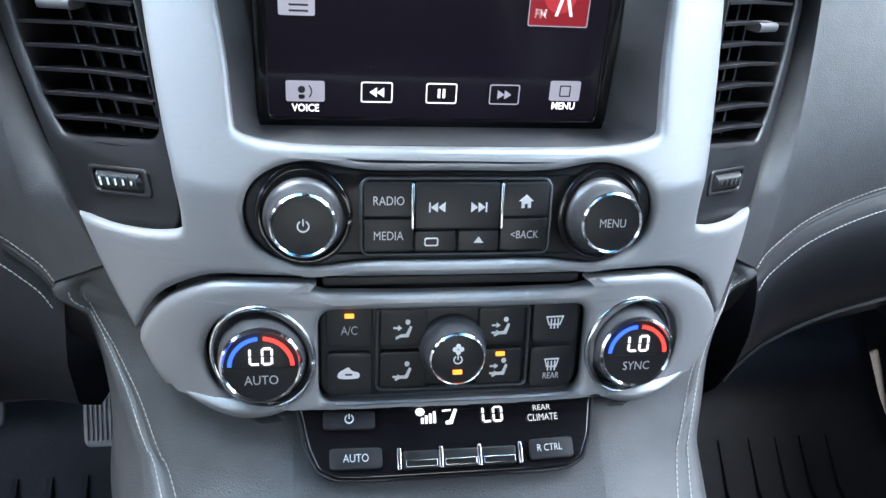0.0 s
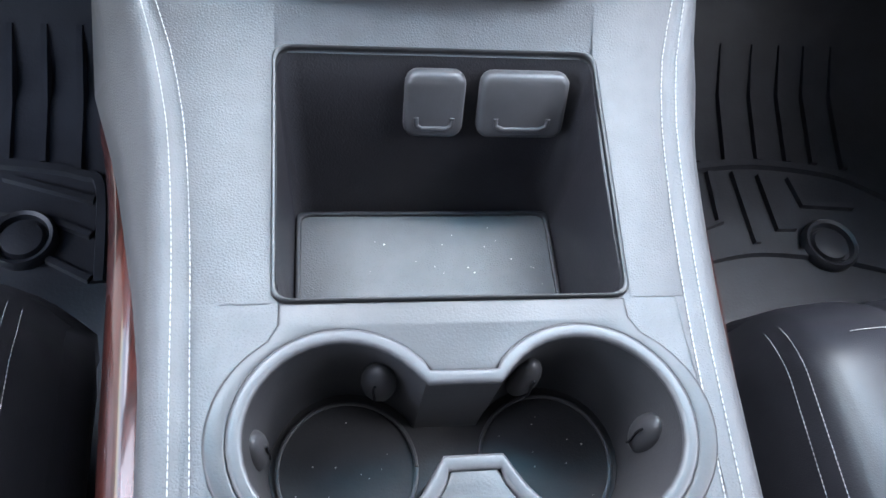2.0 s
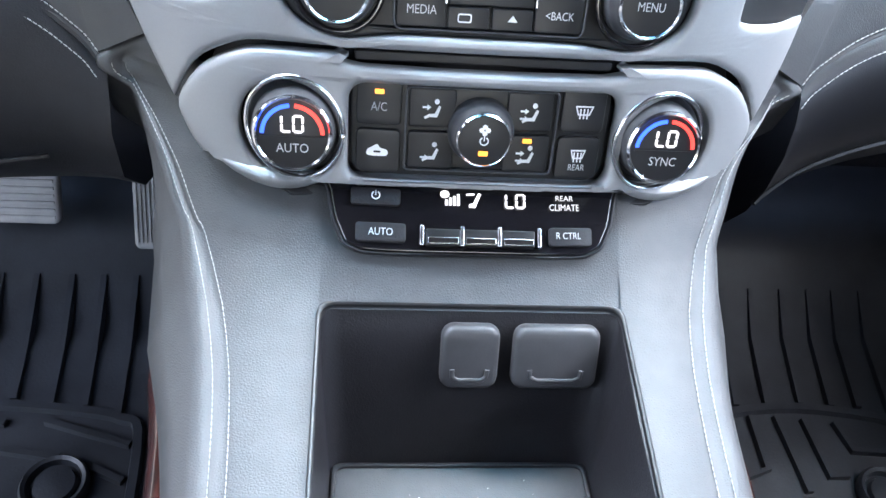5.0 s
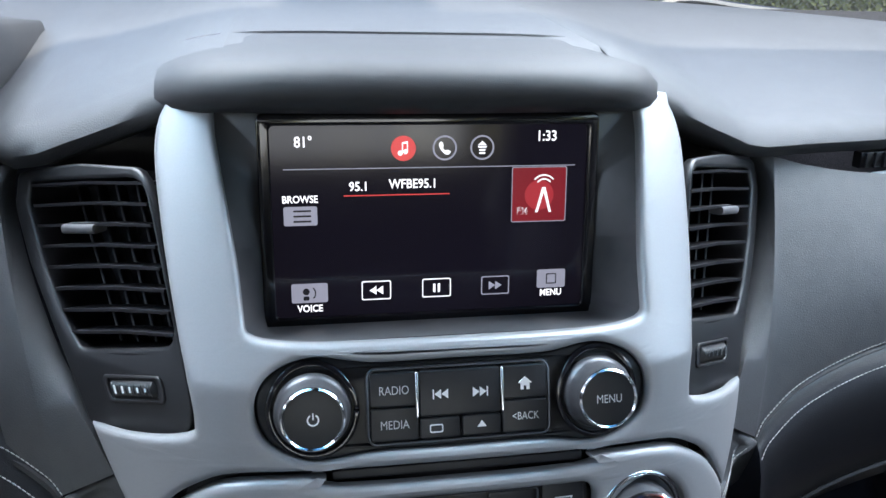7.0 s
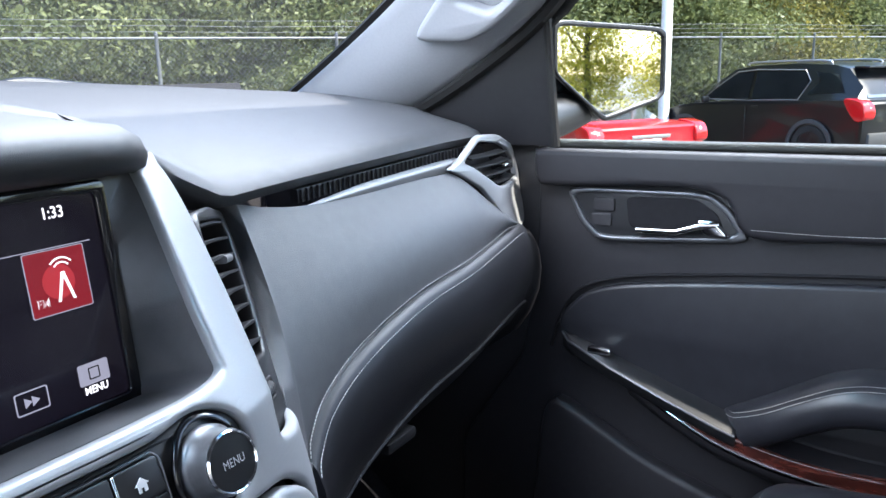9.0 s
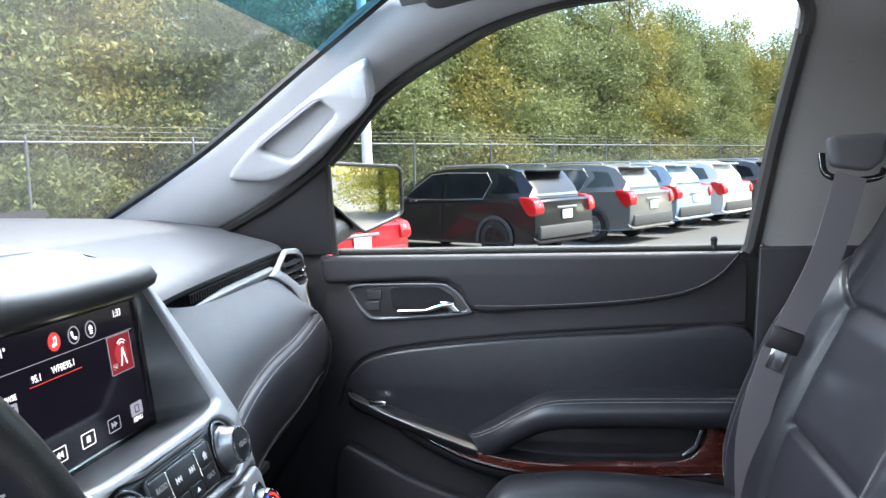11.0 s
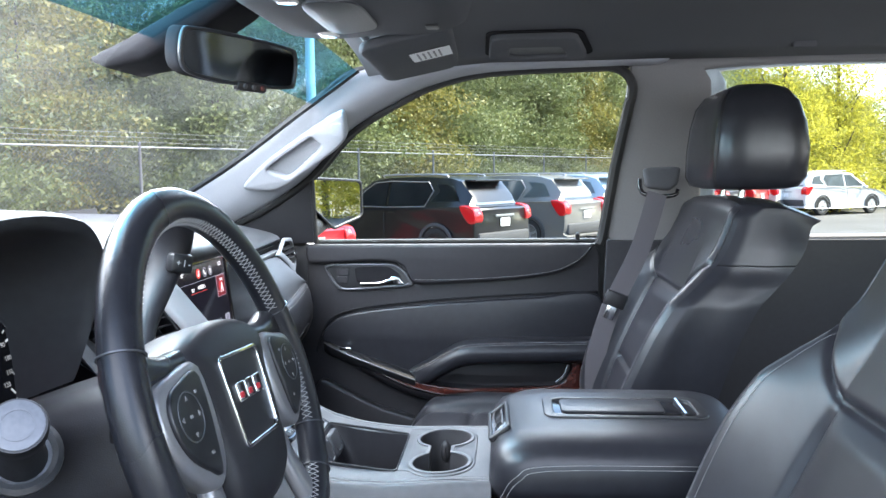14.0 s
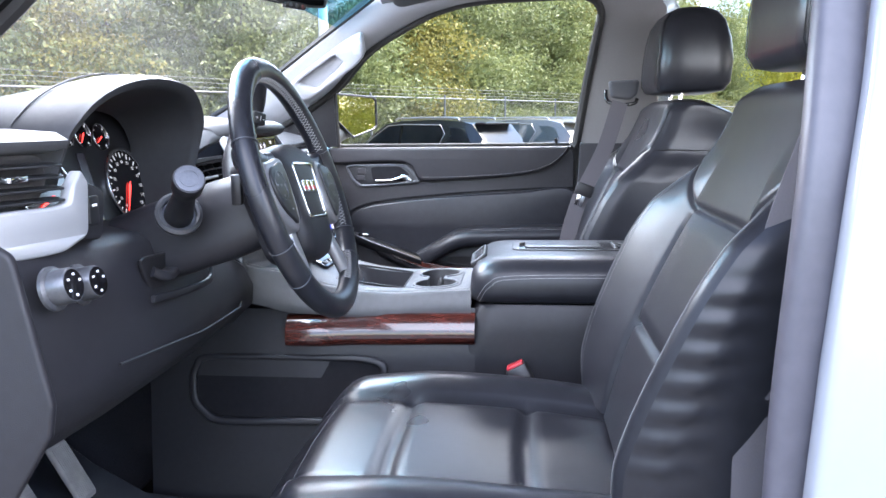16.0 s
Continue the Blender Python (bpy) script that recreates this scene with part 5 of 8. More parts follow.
top_r, low_r = around(rounded([(0.080, 0.1235), (0.0815, 0.2545), (-0.0815, 0.2545), (-0.080, 0.1235)], 5, 0.06), 72), around(rounded(floor_ring, 5, 0.08), 72)
rows = []
for k in (0, 0.03, 0.3, 0.6, 0.85, 0.96, 1.0):
    rows.append([(C + mix(a, c, k ** 1.3), mix(b, d, k ** 0.9), mix(ztop(b) - 0.001, 0.9275, k)) for (a, b), (c, d) in zip(top_r, low_r)])
part("bin", strip(rows, close=True), PLASTIC, console, "dark open storage bin", sharp=50)
part("bin_rim", plate([[(a * 1.03, 0.189 + (b - 0.189) * 1.03) for a, b in BIN], BIN], 0.004, 0.0012, lambda a, b, h: Vector((C + a, b, ztop(b) - 0.0015 + h))), KEY, console)
part("bin_mat", plate([rounded([(0.072, 0.128), (0.0715, 0.212), (-0.0735, 0.212), (-0.074, 0.128)], 4, 0.05)], 0.003, 0.0008, lambda a, b, h: Vector((C + a, b, 0.9265 + h))), TRIM, console, "grey rubber bin mat")
part("mat_edge", plate([rounded([(0.0735, 0.1275), (0.073, 0.2135), (-0.075, 0.2135), (-0.0755, 0.1275)], 4, 0.05), rounded([(0.0705, 0.1295), (0.070, 0.2105), (-0.072, 0.2105), (-0.0725, 0.1295)], 4, 0.05)], 0.0045, 0.001, lambda a, b, h: Vector((C + a, b, 0.9265 + h))), PLASTIC, console)
for a, w in ((-0.0010, 0.032), (0.0465, 0.048)):
    def wallfn(x, y, h, a=a):
        b = 0.9955 + y * 0.92
        return Vector((C + a + x, mix(0.2135, 0.2535, (b - 0.9275) / 0.09) - 0.92 * h, b + 0.40 * h))
    cov = part("socket_cover", plate([rr(0, 0, w, 0.037, 0.007)], 0.010, 0.0035, wallfn), RIMWARE, console, "rounded black socket cover")
    part("pull_tab", sweep([wallfn(x, y, 0.0098) for x, y in ((-w * 0.30, -0.006), (-w * 0.29, -0.0105), (-w * 0.20, -0.0125), (w * 0.20, -0.0125), (w * 0.29, -0.0105), (w * 0.30, -0.006))], rr(0, 0, 0.0028, 0.0028, 0.001, 3), up=(0, -1, 0.4)), RIMWARE, cov)

# dust and crumbs lying in the bin and the cups
rng = np.random.default_rng(11)
DUST = material("pale dust", (0.62, 0.60, 0.57), 0.9, vary=0.2, scale=200)
for name, cx, cy, rx, ry, z, count in (("dust", C, 0.170, 0.066, 0.038, 0.9298, 28), ("dust", C - 0.05, 0.06, 0.030, 0.030, None, 12), ("dust", C + 0.05, 0.06, 0.030, 0.030, None, 12)):
    v, f = [], []
    for k in range(count):
        a, q, r = rng.random() * 6.283, math.sqrt(rng.random()), 0.00025 + 0.0004 * rng.random() ** 2
        x, y, h = cx + rx * q * math.cos(a), cy + ry * q * math.sin(a), (z if z else 0.9342) + 0.0002
        n = len(v)
        v += [(x - r, y, h), (x, y - r, h), (x + r, y + r * 0.3, h), (x, y + r, h), (x, y, h + r)]
        f += [(n, n + 1, n + 4), (n + 1, n + 2, n + 4), (n + 2, n + 3, n + 4), (n + 3, n, n + 4)]
    me = bpy.data.meshes.new(name)
    me.from_pydata(v, [], f)
    part(name, me, DUST, console, "pale dust specks", kind="stuff")

# stitched shoulders and flared horns up to the dash
WIDE = {-1: [(-0.012, 0.1255), (0.041, 0.1285), (0.106, 0.1335), (0.161, 0.1375), (0.21, 0.1425), (0.245, 0.149), (0.275, 0.157)],
        1: [(-0.012, 0.119), (0.028, 0.121), (0.072, 0.1235), (0.129, 0.128), (0.191, 0.1325), (0.24, 0.137), (0.275, 0.1455)]}
FLARE = {-1: [(0.9865, 0.156), (1.005, 0.161), (1.019, 0.171), (1.041, 0.184), (1.05, 0.192), (1.06, 0.203), (1.066, 0.212), (1.072, 0.2205), (1.0775, 0.2215), (1.084, 0.212), (1.1026, 0.1853)],
         1: [(0.9865, 0.1445), (1.010, 0.1475), (1.03, 0.157), (1.05, 0.169), (1.06, 0.182), (1.066, 0.195), (1.072, 0.2145), (1.0775, 0.2215), (1.084, 0.212), (1.1026, 0.1853)]}
CLIMB = list(np.linspace(1.011, 1.06, 11)) + [1.0625, 1.065, 1.0675, 1.070, 1.0725, 1.075, 1.078, 1.081, 1.086, 1.094, 1.1026]


def inset(w):
    return -0.006 if w > 1.055 else 0.0


for s in (-1, 1):
    rows, st1, st2 = [], [], []
    wide = 1.0 if s < 0 else 0.4
    for y in list(np.linspace(-0.012, 0.121, 11)) + [0.1216] + list(np.linspace(0.122, 0.222, 9)) + [0.2545]:
        w, z = at_rows(WIDE[s], y)[0], ztop(y)
        flare = 0.016 * wide * min(1.0, max(0.0, (y - 0.10) / 0.15))
        rows.append([Vector((C + s * u, y, z + dz)) for u, dz in ((0.104 if y < 0.1218 else 0.0825, 0.0005), (w - 0.018, 0.0), (w - 0.0145, -0.0022), (w - 0.011, 0.0), (w - 0.003, -0.001), (w + 0.0015, -0.006), (w + 0.006 + 0.5 * flare, -0.02), (w + 0.0105 + flare, -0.040), (w + 0.004 + flare, -0.05))])
        st1.append(Vector((C + s * (w - 0.0185), y, z + 0.0004)))
        st2.append(Vector((C + s * (w - 0.0105), y, z + 0.0004)))
    for w in CLIMB:
        hw = at_rows(FLARE[s], w)[0]
        low, k = face(s * hw, w, -0.004), wide * max(0.0, 1 - (w - 1.002) / 0.05)
        rows.append([face(s * 0.0825, w, inset(w)), face(s * (hw - 0.018), w, 0.0005), face(s * (hw - 0.0145), w, -0.0018), face(s * (hw - 0.011), w, 0.0005), face(s * (hw - 0.004), w, 0.0), low, low + Vector((s * (0.003 + 0.010 * k), 0.008 - 0.005 * k, -0.017)), low + Vector((s * (0.004 + 0.020 * k), 0.018 - 0.014 * k, -0.040)), low + Vector((s * (0.002 + 0.016 * k), 0.03 - 0.02 * k, -0.055))])
        if w < 1.0765:
            st1.append(face(s * (hw - 0.0185), w, 0.0009))
            st2.append(face(s * (hw - 0.0105), w, 0.0009))
    part("shoulder", strip(rows), TRIM, console, "charcoal leather shoulder flaring up to the dash", sharp=80)
    for path in (st1, st2):
        part("stitching", stitches(smooth(path, 2)), THREAD, console, kind="stuff")
# apron from the bin's head up the stack
LINE = [-0.083, -0.07, -0.05, -0.03, 0.0, 0.03, 0.05, 0.07, 0.083]
rows = [[Vector((C + u, y, ztop(y) - 0.0008)) for u in LINE] for y in (0.2535, 0.2550)]
for w in CLIMB:
    rows.append([face(u, w, inset(w)) for u in LINE])
part("bridge", strip(rows), TRIM, console, "charcoal leather apron below the climate controls", sharp=80)
# sides: grey band, wood panel, carpeted tunnel
for s in (-1, 1):
    rows = []
    for y in np.linspace(-0.02, 0.33, 16):
        w = at_rows(WIDE[s], min(y, 0.27))[0]
        rows.append([(C + s * (w + d), y, z) for d, z in ((0.006, 0.967), (0.014, 0.966), (0.024, 0.957), (0.032, 0.942), (0.035, 0.925), (0.033, 0.914), (0.02, 0.908))])
    part("wood_panel", strip(rows), WOOD, console, "dark red gloss burl wood panel", sharp=60)
    rows = []
    for y in np.linspace(-0.02, 0.60, 14):
        w = at_rows(WIDE[s], min(y, 0.26))[0]
        rows.append([(C + s * (w + d), y, z) for d, z in ((0.004, 0.975), (0.012, 0.95), (0.022, 0.905), (0.026, 0.88), (0.032, 0.80), (0.05, 0.62), (0.06, 0.55))])
    part("side_panel", strip(rows), PLASTIC, console, "dark plastic console side", sharp=60)

    if s < 0:
        pkt = rounded([(0.504, 0.893), (0.522, 0.85), (0.518, 0.80), (0.475, 0.759), (0.20, 0.765), (0.14, 0.80), (0.14, 0.893)], 6, 0.22)
        pin = rounded([(0.492, 0.882), (0.507, 0.85), (0.503, 0.805), (0.468, 0.773), (0.205, 0.778), (0.153, 0.805), (0.153, 0.882)], 6, 0.22)
        pfn = lambda a, b, h: Vector((C - 0.168 - 0.18 * (0.9 - b) - h, a, b))
        pck = part("side_pocket", plate([pkt, pin], 0.012, 0.005, pfn), PLASTIC, console, "rim of the open side pocket")
        # Flat black sheet behind the rim stands in for the deep pocket's shade.
        part("pocket_shade", plate([pin], 0.002, 0, lambda a, b, h: pfn(a, b, h + 0.002)), MATTE, pck)

# ---------- armrest ----------
arm = thing("armrest_box", "black leather lidded armrest box between the seats", "armrest", at=(C, -0.19, 0.56))


def slab_rows(levels, n=48):
    """Rounded-rectangle rings: (centre y, half width, half length, corner, z)."""
    rows = []
    for cy, hw, hl, r, z in levels:
        rows.append([(C + a, cy + b, z) for a, b in around(rr(0, 0, 2 * hw, 2 * hl, r, 6), n)])
    return rows


part("box", strip(slab_rows([(-0.1175, 0.150, 0.2575, 0.03, 0.55), (-0.1425, 0.150, 0.2325, 0.03, 0.80), (-0.170, 0.150, 0.205, 0.03, 0.88), (-0.1875, 0.150, 0.1875, 0.03, 0.93), (-0.196, 0.147, 0.178, 0.03, 0.975), (-0.198, 0.142, 0.174, 0.03, 0.985)]), close=True, cap=True), PLASTIC, arm, "dark plastic armrest base")
part("lid", strip(slab_rows([(-0.195, 0.142, 0.172, 0.03, 0.988), (-0.195, 0.152, 0.182, 0.035, 0.992), (-0.195, 0.156, 0.186, 0.04, 1.010), (-0.195, 0.153, 0.183, 0.045, 1.038), (-0.197, 0.145, 0.175, 0.05, 1.055), (-0.2, 0.128, 0.158, 0.05, 1.066), (-0.2, 0.09, 0.12, 0.04, 1.070)], 64), close=True, cap=True), LEATHER, arm, "padded black leather lid", sharp=80)
tray = part("tray", plate([rr(0.012, -0.205, 0.105, 0.235, 0.02), rr(0.012, -0.205, 0.082, 0.205, 0.014)], 0.004, 0.0015, lambda a, b, h: Vector((C + a, b, 1.0685 + h))), KEY, arm, "black tray rim in the lid")
part("tray_floor", plate([rr(0.012, -0.205, 0.085, 0.208, 0.014)], 0.0025, 0.0005, lambda a, b, h: Vector((C + a, b, 1.0682 + h))), GLOSS, tray)
part("tray_pad", plate([rr(0.012, -0.188, 0.062, 0.150, 0.010)], 0.004, 0.0015, lambda a, b, h: Vector((C + a, b, 1.0705 + h))), LEATHER, tray, "leather pad in the tray")
part("tray_bar", rod([(C - 0.027, -0.29, 1.0725), (C + 0.050, -0.29, 1.0725)], 0.0035, 8), CHROME, tray, "bright tray clip")


def latchfn(a, b, h):
    """On the lid's rounded front edge: a across, b back and up."""
    return Vector((C + a - 0.016, -0.0245 - b * 0.80 + h * 0.60 + 0.03 * a, 1.0535 + b * 0.60 + h * 0.80))


latch = part("latch", plate([rr(0, 0, 0.121, 0.036, 0.006), rr(0, 0, 0.104, 0.025, 0.004)], 0.008, 0.002, lambda a, b, h: latchfn(a, b, h)), KEY, arm, "black latch surround on the lid's front")
part("latch_scoop", plate([rr(0, 0, 0.106, 0.027, 0.004)], 0.003, 0.001, lambda a, b, h: latchfn(a, b, h + 0.0005)), GLOSS, latch)
FILM = material("torn clear film", (0.10, 0.10, 0.11), 0.22, vary=0.3, scale=90, coat=0.6)
for k, pts in enumerate((((-0.050, -0.004), (-0.030, -0.0065), (-0.002, -0.0045), (0.020, -0.0085), (0.047, -0.0055), (0.044, -0.0100), (0.010, -0.0115), (-0.048, -0.0110)), ((-0.046, 0.0085), (-0.012, 0.0042), (0.006, 0.0060), (0.030, 0.0030), (0.049, 0.0095), (0.040, 0.0070), (0.005, 0.0082), (-0.020, 0.0068)))):
    part("torn_film", plate([pts], 0.0008, 0.0002, lambda a, b, h, k=k: latchfn(a, b, 0.0042 + h + 0.0012 * math.sin(a * 160 + k * 2))), FILM, latch, "torn clear film in the latch")
for s in (-1, 1):
    p1 = smooth([(C + s * 0.158, -0.03, 0.995), (C + s * 0.158, -0.05, 1.022), (C + s * 0.155, -0.10, 1.036), (C + s * 0.154, -0.37, 1.039)], 8)
    part("stitching", stitches(p1), THREAD, arm, kind="stuff")
    part("stitching", stitches([q + Vector((0, 0.004, 0.006)) for q in p1]), THREAD, arm, kind="stuff")


# ---------- dash ----------
dash = thing("dashboard", "charcoal soft dash with stitched panels and air vents", "car dashboard", at=(C, 0.7, 1.2))


def wind_base(u):
    q = min(abs(u) / 0.766, 1.05)
    return 0.866 + 0.155 * (1 - q * q), 1.318 + 0.036 * (1 - q * q)


EDGE = [(0.12, 0.430, 1.308), (0.145, 0.441, 1.303), (0.17, 0.455, 1.293), (0.21, 0.470, 1.277), (0.245, 0.479, 1.266), (0.30, 0.487, 1.267), (0.45, 0.496, 1.271), (0.66, 0.503, 1.276), (0.72, 0.518, 1.272), (0.80, 0.555, 1.262)]
for s in (1, -1):
    rows = []
    for u in np.linspace(0.12, 0.80, 44):
        ye, ze = at_rows(EDGE, u)
        if s < 0:
            ye += at_rows([(0.255, 0.0), (0.31, 0.115), (0.71, 0.105), (0.76, 0.0)], u)[0]
        yb, zb = wind_base(u)
        lift = 0.010 * max(0, 1 - abs(u - 0.12) / 0.13)
        sec = [(yb + 0.03, zb - 0.004), (yb - 0.03, zb + 0.006), (mix(yb, ye, 0.35), mix(zb + 0.008, ze + 0.03, 0.22)), (mix(yb, ye, 0.65), mix(zb + 0.008, ze + 0.026, 0.62)), (ye + 0.06, ze + 0.021), (ye + 0.022, ze + 0.011), (ye + 0.006, ze + 0.004), (ye, ze - 0.004), (ye + 0.004, ze - 0.012), (ye + 0.03, ze - 0.017), (ye + 0.10, ze - 0.02)]
        rows.append([(C + s * u, y, z) for y, z in sec])
    part("top_pad", strip(rows), DASHPAD, dash, "charcoal soft top pad", sharp=60)
rows = []
for u in np.linspace(-0.12, 0.12, 15):
    yb, zb = wind_base(u)
    ye, ze = EDGE[0][1:]
    rows.append([(C + u, y, z) for y, z in ((yb + 0.03, zb - 0.004), (yb - 0.03, zb + 0.006), (mix(yb, ye, 0.35), mix(zb + 0.008, ze + 0.03, 0.22)), (mix(yb, ye, 0.65), mix(zb + 0.008, ze + 0.026, 0.62)), (ye + 0.06, ze + 0.021), (ye + 0.04, ze + 0.012))])
part("top_pad", strip(rows), DASHPAD, dash, "charcoal soft top pad", sharp=60)
# hooded pad over the display
rows = []
for u in np.linspace(-0.158, 0.150, 31):
    q = abs((u + 0.004) / 0.156)
    back = 0.055 * q ** 5
    drop = 0.012 * q ** 6
    yc = 0.012 * q * q
    rows.append([(C + u, y + back + yc, z - drop) for y, z in ((0.47, 1.296), (0.402, 1.299), (0.393, 1.304), (0.390, 1.311), (0.396, 1.320), (0.412, 1.326), (0.45, 1.3275), (0.50 - 0.02 * q ** 3, 1.3320), (0.522 - 0.04 * q ** 3, 1.3330), (0.527 - 0.04 * q ** 3, 1.328))])
part("display_hood", strip(rows), HOODPAD, dash, "grained black hood pad over the display", sharp=60)
part("hood_seam", rod([Vector(r[8]) + Vector((0, 0.002, 0.0)) for r in rows], 0.0018, 6), DARK, dash)

# right side: leather face, grille, silver strip, end vent, lower bolster
SEAM = [(0.2196, 0.399, 1.0795), (0.231, 0.407, 1.089), (0.265, 0.419, 1.108), (0.328, 0.429, 1.127), (0.432, 0.437, 1.144), (0.543, 0.441, 1.152), (0.667, 0.450, 1.166), (0.708, 0.457, 1.163)]
TOPE = [(0.262, 0.492, 1.252), (0.268, 0.492, 1.251), (0.29, 0.489, 1.246), (0.33, 0.486, 1.241), (0.40, 0.486, 1.238), (0.55, 0.487, 1.239), (0.60, 0.483, 1.232), (0.665, 0.452, 1.175)]
VENTSIDE = smooth([(0.252, 0.4985, 1.256), (0.258, 0.492, 1.235), (0.2475, 0.467, 1.195), (0.224, 0.428, 1.150), (0.2005, 0.399, 1.124), (0.1853, 0.3826, 1.1026)], 3)
for s in (1, -1):
    sm, tp = smooth(SEAM, 6), smooth(TOPE, 6)
    rows = [[(C + s * (p.x - 0.002), p.y + 0.012, p.z) for p in VENTSIDE], [(C + s * p.x, p.y - 0.001, p.z) for p in VENTSIDE]]
    nq = len(VENTSIDE)
    for i in range(37 if s > 0 else 11):
        f = i / 36
        a, b = tp[min(int(f * (len(tp) - 1)), len(tp) - 1)], sm[min(int(f * (len(sm) - 7)), len(sm) - 1)]
        rows.append([(C + s * mix(a.x, b.x, q), mix(a.y, b.y, q) - 0.010 * math.sin(math.pi * q), mix(a.z, b.z, q)) for q in np.linspace(0, 1, nq)])
    part("face_panel", strip(rows), TRIM, dash, "smooth charcoal leather dash panel", sharp=80)
    run = sm[:-4] if s > 0 else sm[:18]
    part("piping", rod([Vector((C + s * (p.x + 0.0006), p.y - 0.0012, p.z - 0.0035)) for p in run], 0.0022, 6), HOODPAD, dash)
    for dx, dy, dz in ((0.0, -0.0024, 0.0028), (0.0014, -0.0100, -0.0105)):
        part("stitching", stitches([Vector((C + s * (p.x + dx), p.y + dy, p.z + dz)) for p in run]), THREAD, dash, kind="stuff")
    if s > 0:
        rows = []
        for p in sm + [Vector((0.722, 0.462, 1.146)), Vector((0.76, 0.468, 1.140)), Vector((0.80, 0.49, 1.138))]:
            rows.append([(C + p.x, p.y + dy, p.z + dz) for dy, dz in ((0.004, 0.0), (-0.004, -0.003), (-0.008, -0.008), (-0.014, -0.022), (-0.018, -0.045), (-0.015, -0.075), (-0.004, -0.105), (0.016, -0.135), (0.05, -0.160), (0.14, -0.185), (0.34, -0.21))])
        part("lower_bolster", strip(rows), BOLSTER, dash, "dark grained lower dash bolster", sharp=80)
        gl = [Vector((C + p.x, p.y - 0.006, p.z - 0.102)) for p in sm[3:]]
        part("glovebox_edge", rod(gl, 0.0022, 6), KEY, dash)
        part("glovebox_latch", box(C + 0.40, 0.448, 1.006, 0.05, 0.02, 0.012, 0.004), KEY, dash, "glossy black glovebox latch")
        gr = [(u, at_rows(EDGE, u)[0] + 0.012, at_rows(EDGE, u)[1] - 0.020) for u in np.linspace(0.335, 0.66, 14)]
        part("grille", sweep([Vector((C + a, b - 0.004, c)) for a, b, c in gr], rr(0, 0, 0.008, 0.012, 0.001, 2), up=(0, 0, 1)), DARK, dash, "black slot grille")
        for k in range(40):
            a, b, c = gr[0][0] + (gr[-1][0] - gr[0][0]) * (k + 0.5) / 40, *at_rows(EDGE, gr[0][0] + (gr[-1][0] - gr[0][0]) * (k + 0.5) / 40)
            part("grille_tooth", box(C + a, b + 0.0035, c - 0.020, 0.0014, 0.004, 0.011), PLASTIC, dash)
        st = [Vector((C + u, at_rows(EDGE, u)[0] + 0.0005, at_rows(EDGE, u)[1] - 0.0315)) for u in np.linspace(0.345, 0.625, 14)]
        part("silver_strip", sweep(st, rr(0, 0, 0.012, 0.0135, 0.003, 3), up=(0, -0.3, 1), scale=lambda f: 0.35 + 0.65 * min(1, f * 3)), SILVER, dash, "satin silver trim strip")
        endl = rounded([(0.575, 1.2430), (0.600, 1.2345), (0.645, 1.214), (0.684, 1.178), (0.698, 1.152), (0.700, 1.132), (0.82, 1.148), (0.846, 1.178), (0.838, 1.210), (0.785, 1.254), (0.705, 1.273), (0.655, 1.276), (0.60, 1.250)], 4, 0.15)
        slot = rounded([(0.611, 1.2475), (0.655, 1.268), (0.700, 1.263), (0.745, 1.252), (0.778, 1.235), (0.792, 1.209), (0.692, 1.2095), (0.636, 1.2385)], 4, 0.15)

        def endfn(a, b, h):
            return Vector((C + a, 0.490 - 0.16 * (1.25 - b) - h + 0.7 * max(0, a - 0.70) ** 1.4, b))
        part("vent_surround", plate([endl, slot], 0.008, 0.0025, endfn), SILVER, dash, "satin silver surround of the end vent")
        ev = part("end_vent", plate([slot], 0.002, 0.0, lambda a, b, h: endfn(a, b, h) + Vector((0, 0.03, 0))), DARK, dash, "black end air vent")
        for z in (1.2155, 1.227, 1.2385, 1.250):
            x0 = 0.640 + (1.2375 - z) * 2 if z < 1.2375 else 0.630
            x1 = 0.760 + (1.233 - z) * 0.48 if z < 1.233 else 0.760 - (z - 1.233) * 1.4
            part("louvre", sweep([endfn(x0, z, 0.001), endfn(mix(x0, x1, 0.5), z, 0.001), endfn(x1, z, 0.001)], rr(0, 0, 0.014, 0.0022, 0.001, 2), up=(0, -0.15, 1)), KEY, ev)
        part("vent_tab", box(*(endfn(0.725, 1.233, 0.006)), 0.02, 0.012, 0.006, 0.002), CHROME, ev, "chrome vent tab")


def vfn(s, a, b, h):
    """Places on the vent's slanted front: a from the bezel outwards, b up, h out of it."""
    a, b = a / 0.1, b / 0.13
    p = Vector((0.1343, 0.3595, 1.1439)).lerp(Vector((0.160, 0.4305, 1.265)), b)
    q = Vector((0.1965, 0.400, 1.1271)).lerp(Vector((0.249, 0.5005, 1.248)), b)
    r = p.lerp(q, a) + Vector((0.52, -0.80, 0.28)) * h
    return Vector((C + s * r.x, r.y, r.z))


def ab(pts):
    return [(a * 0.1, b * 0.13) for a, b in pts]


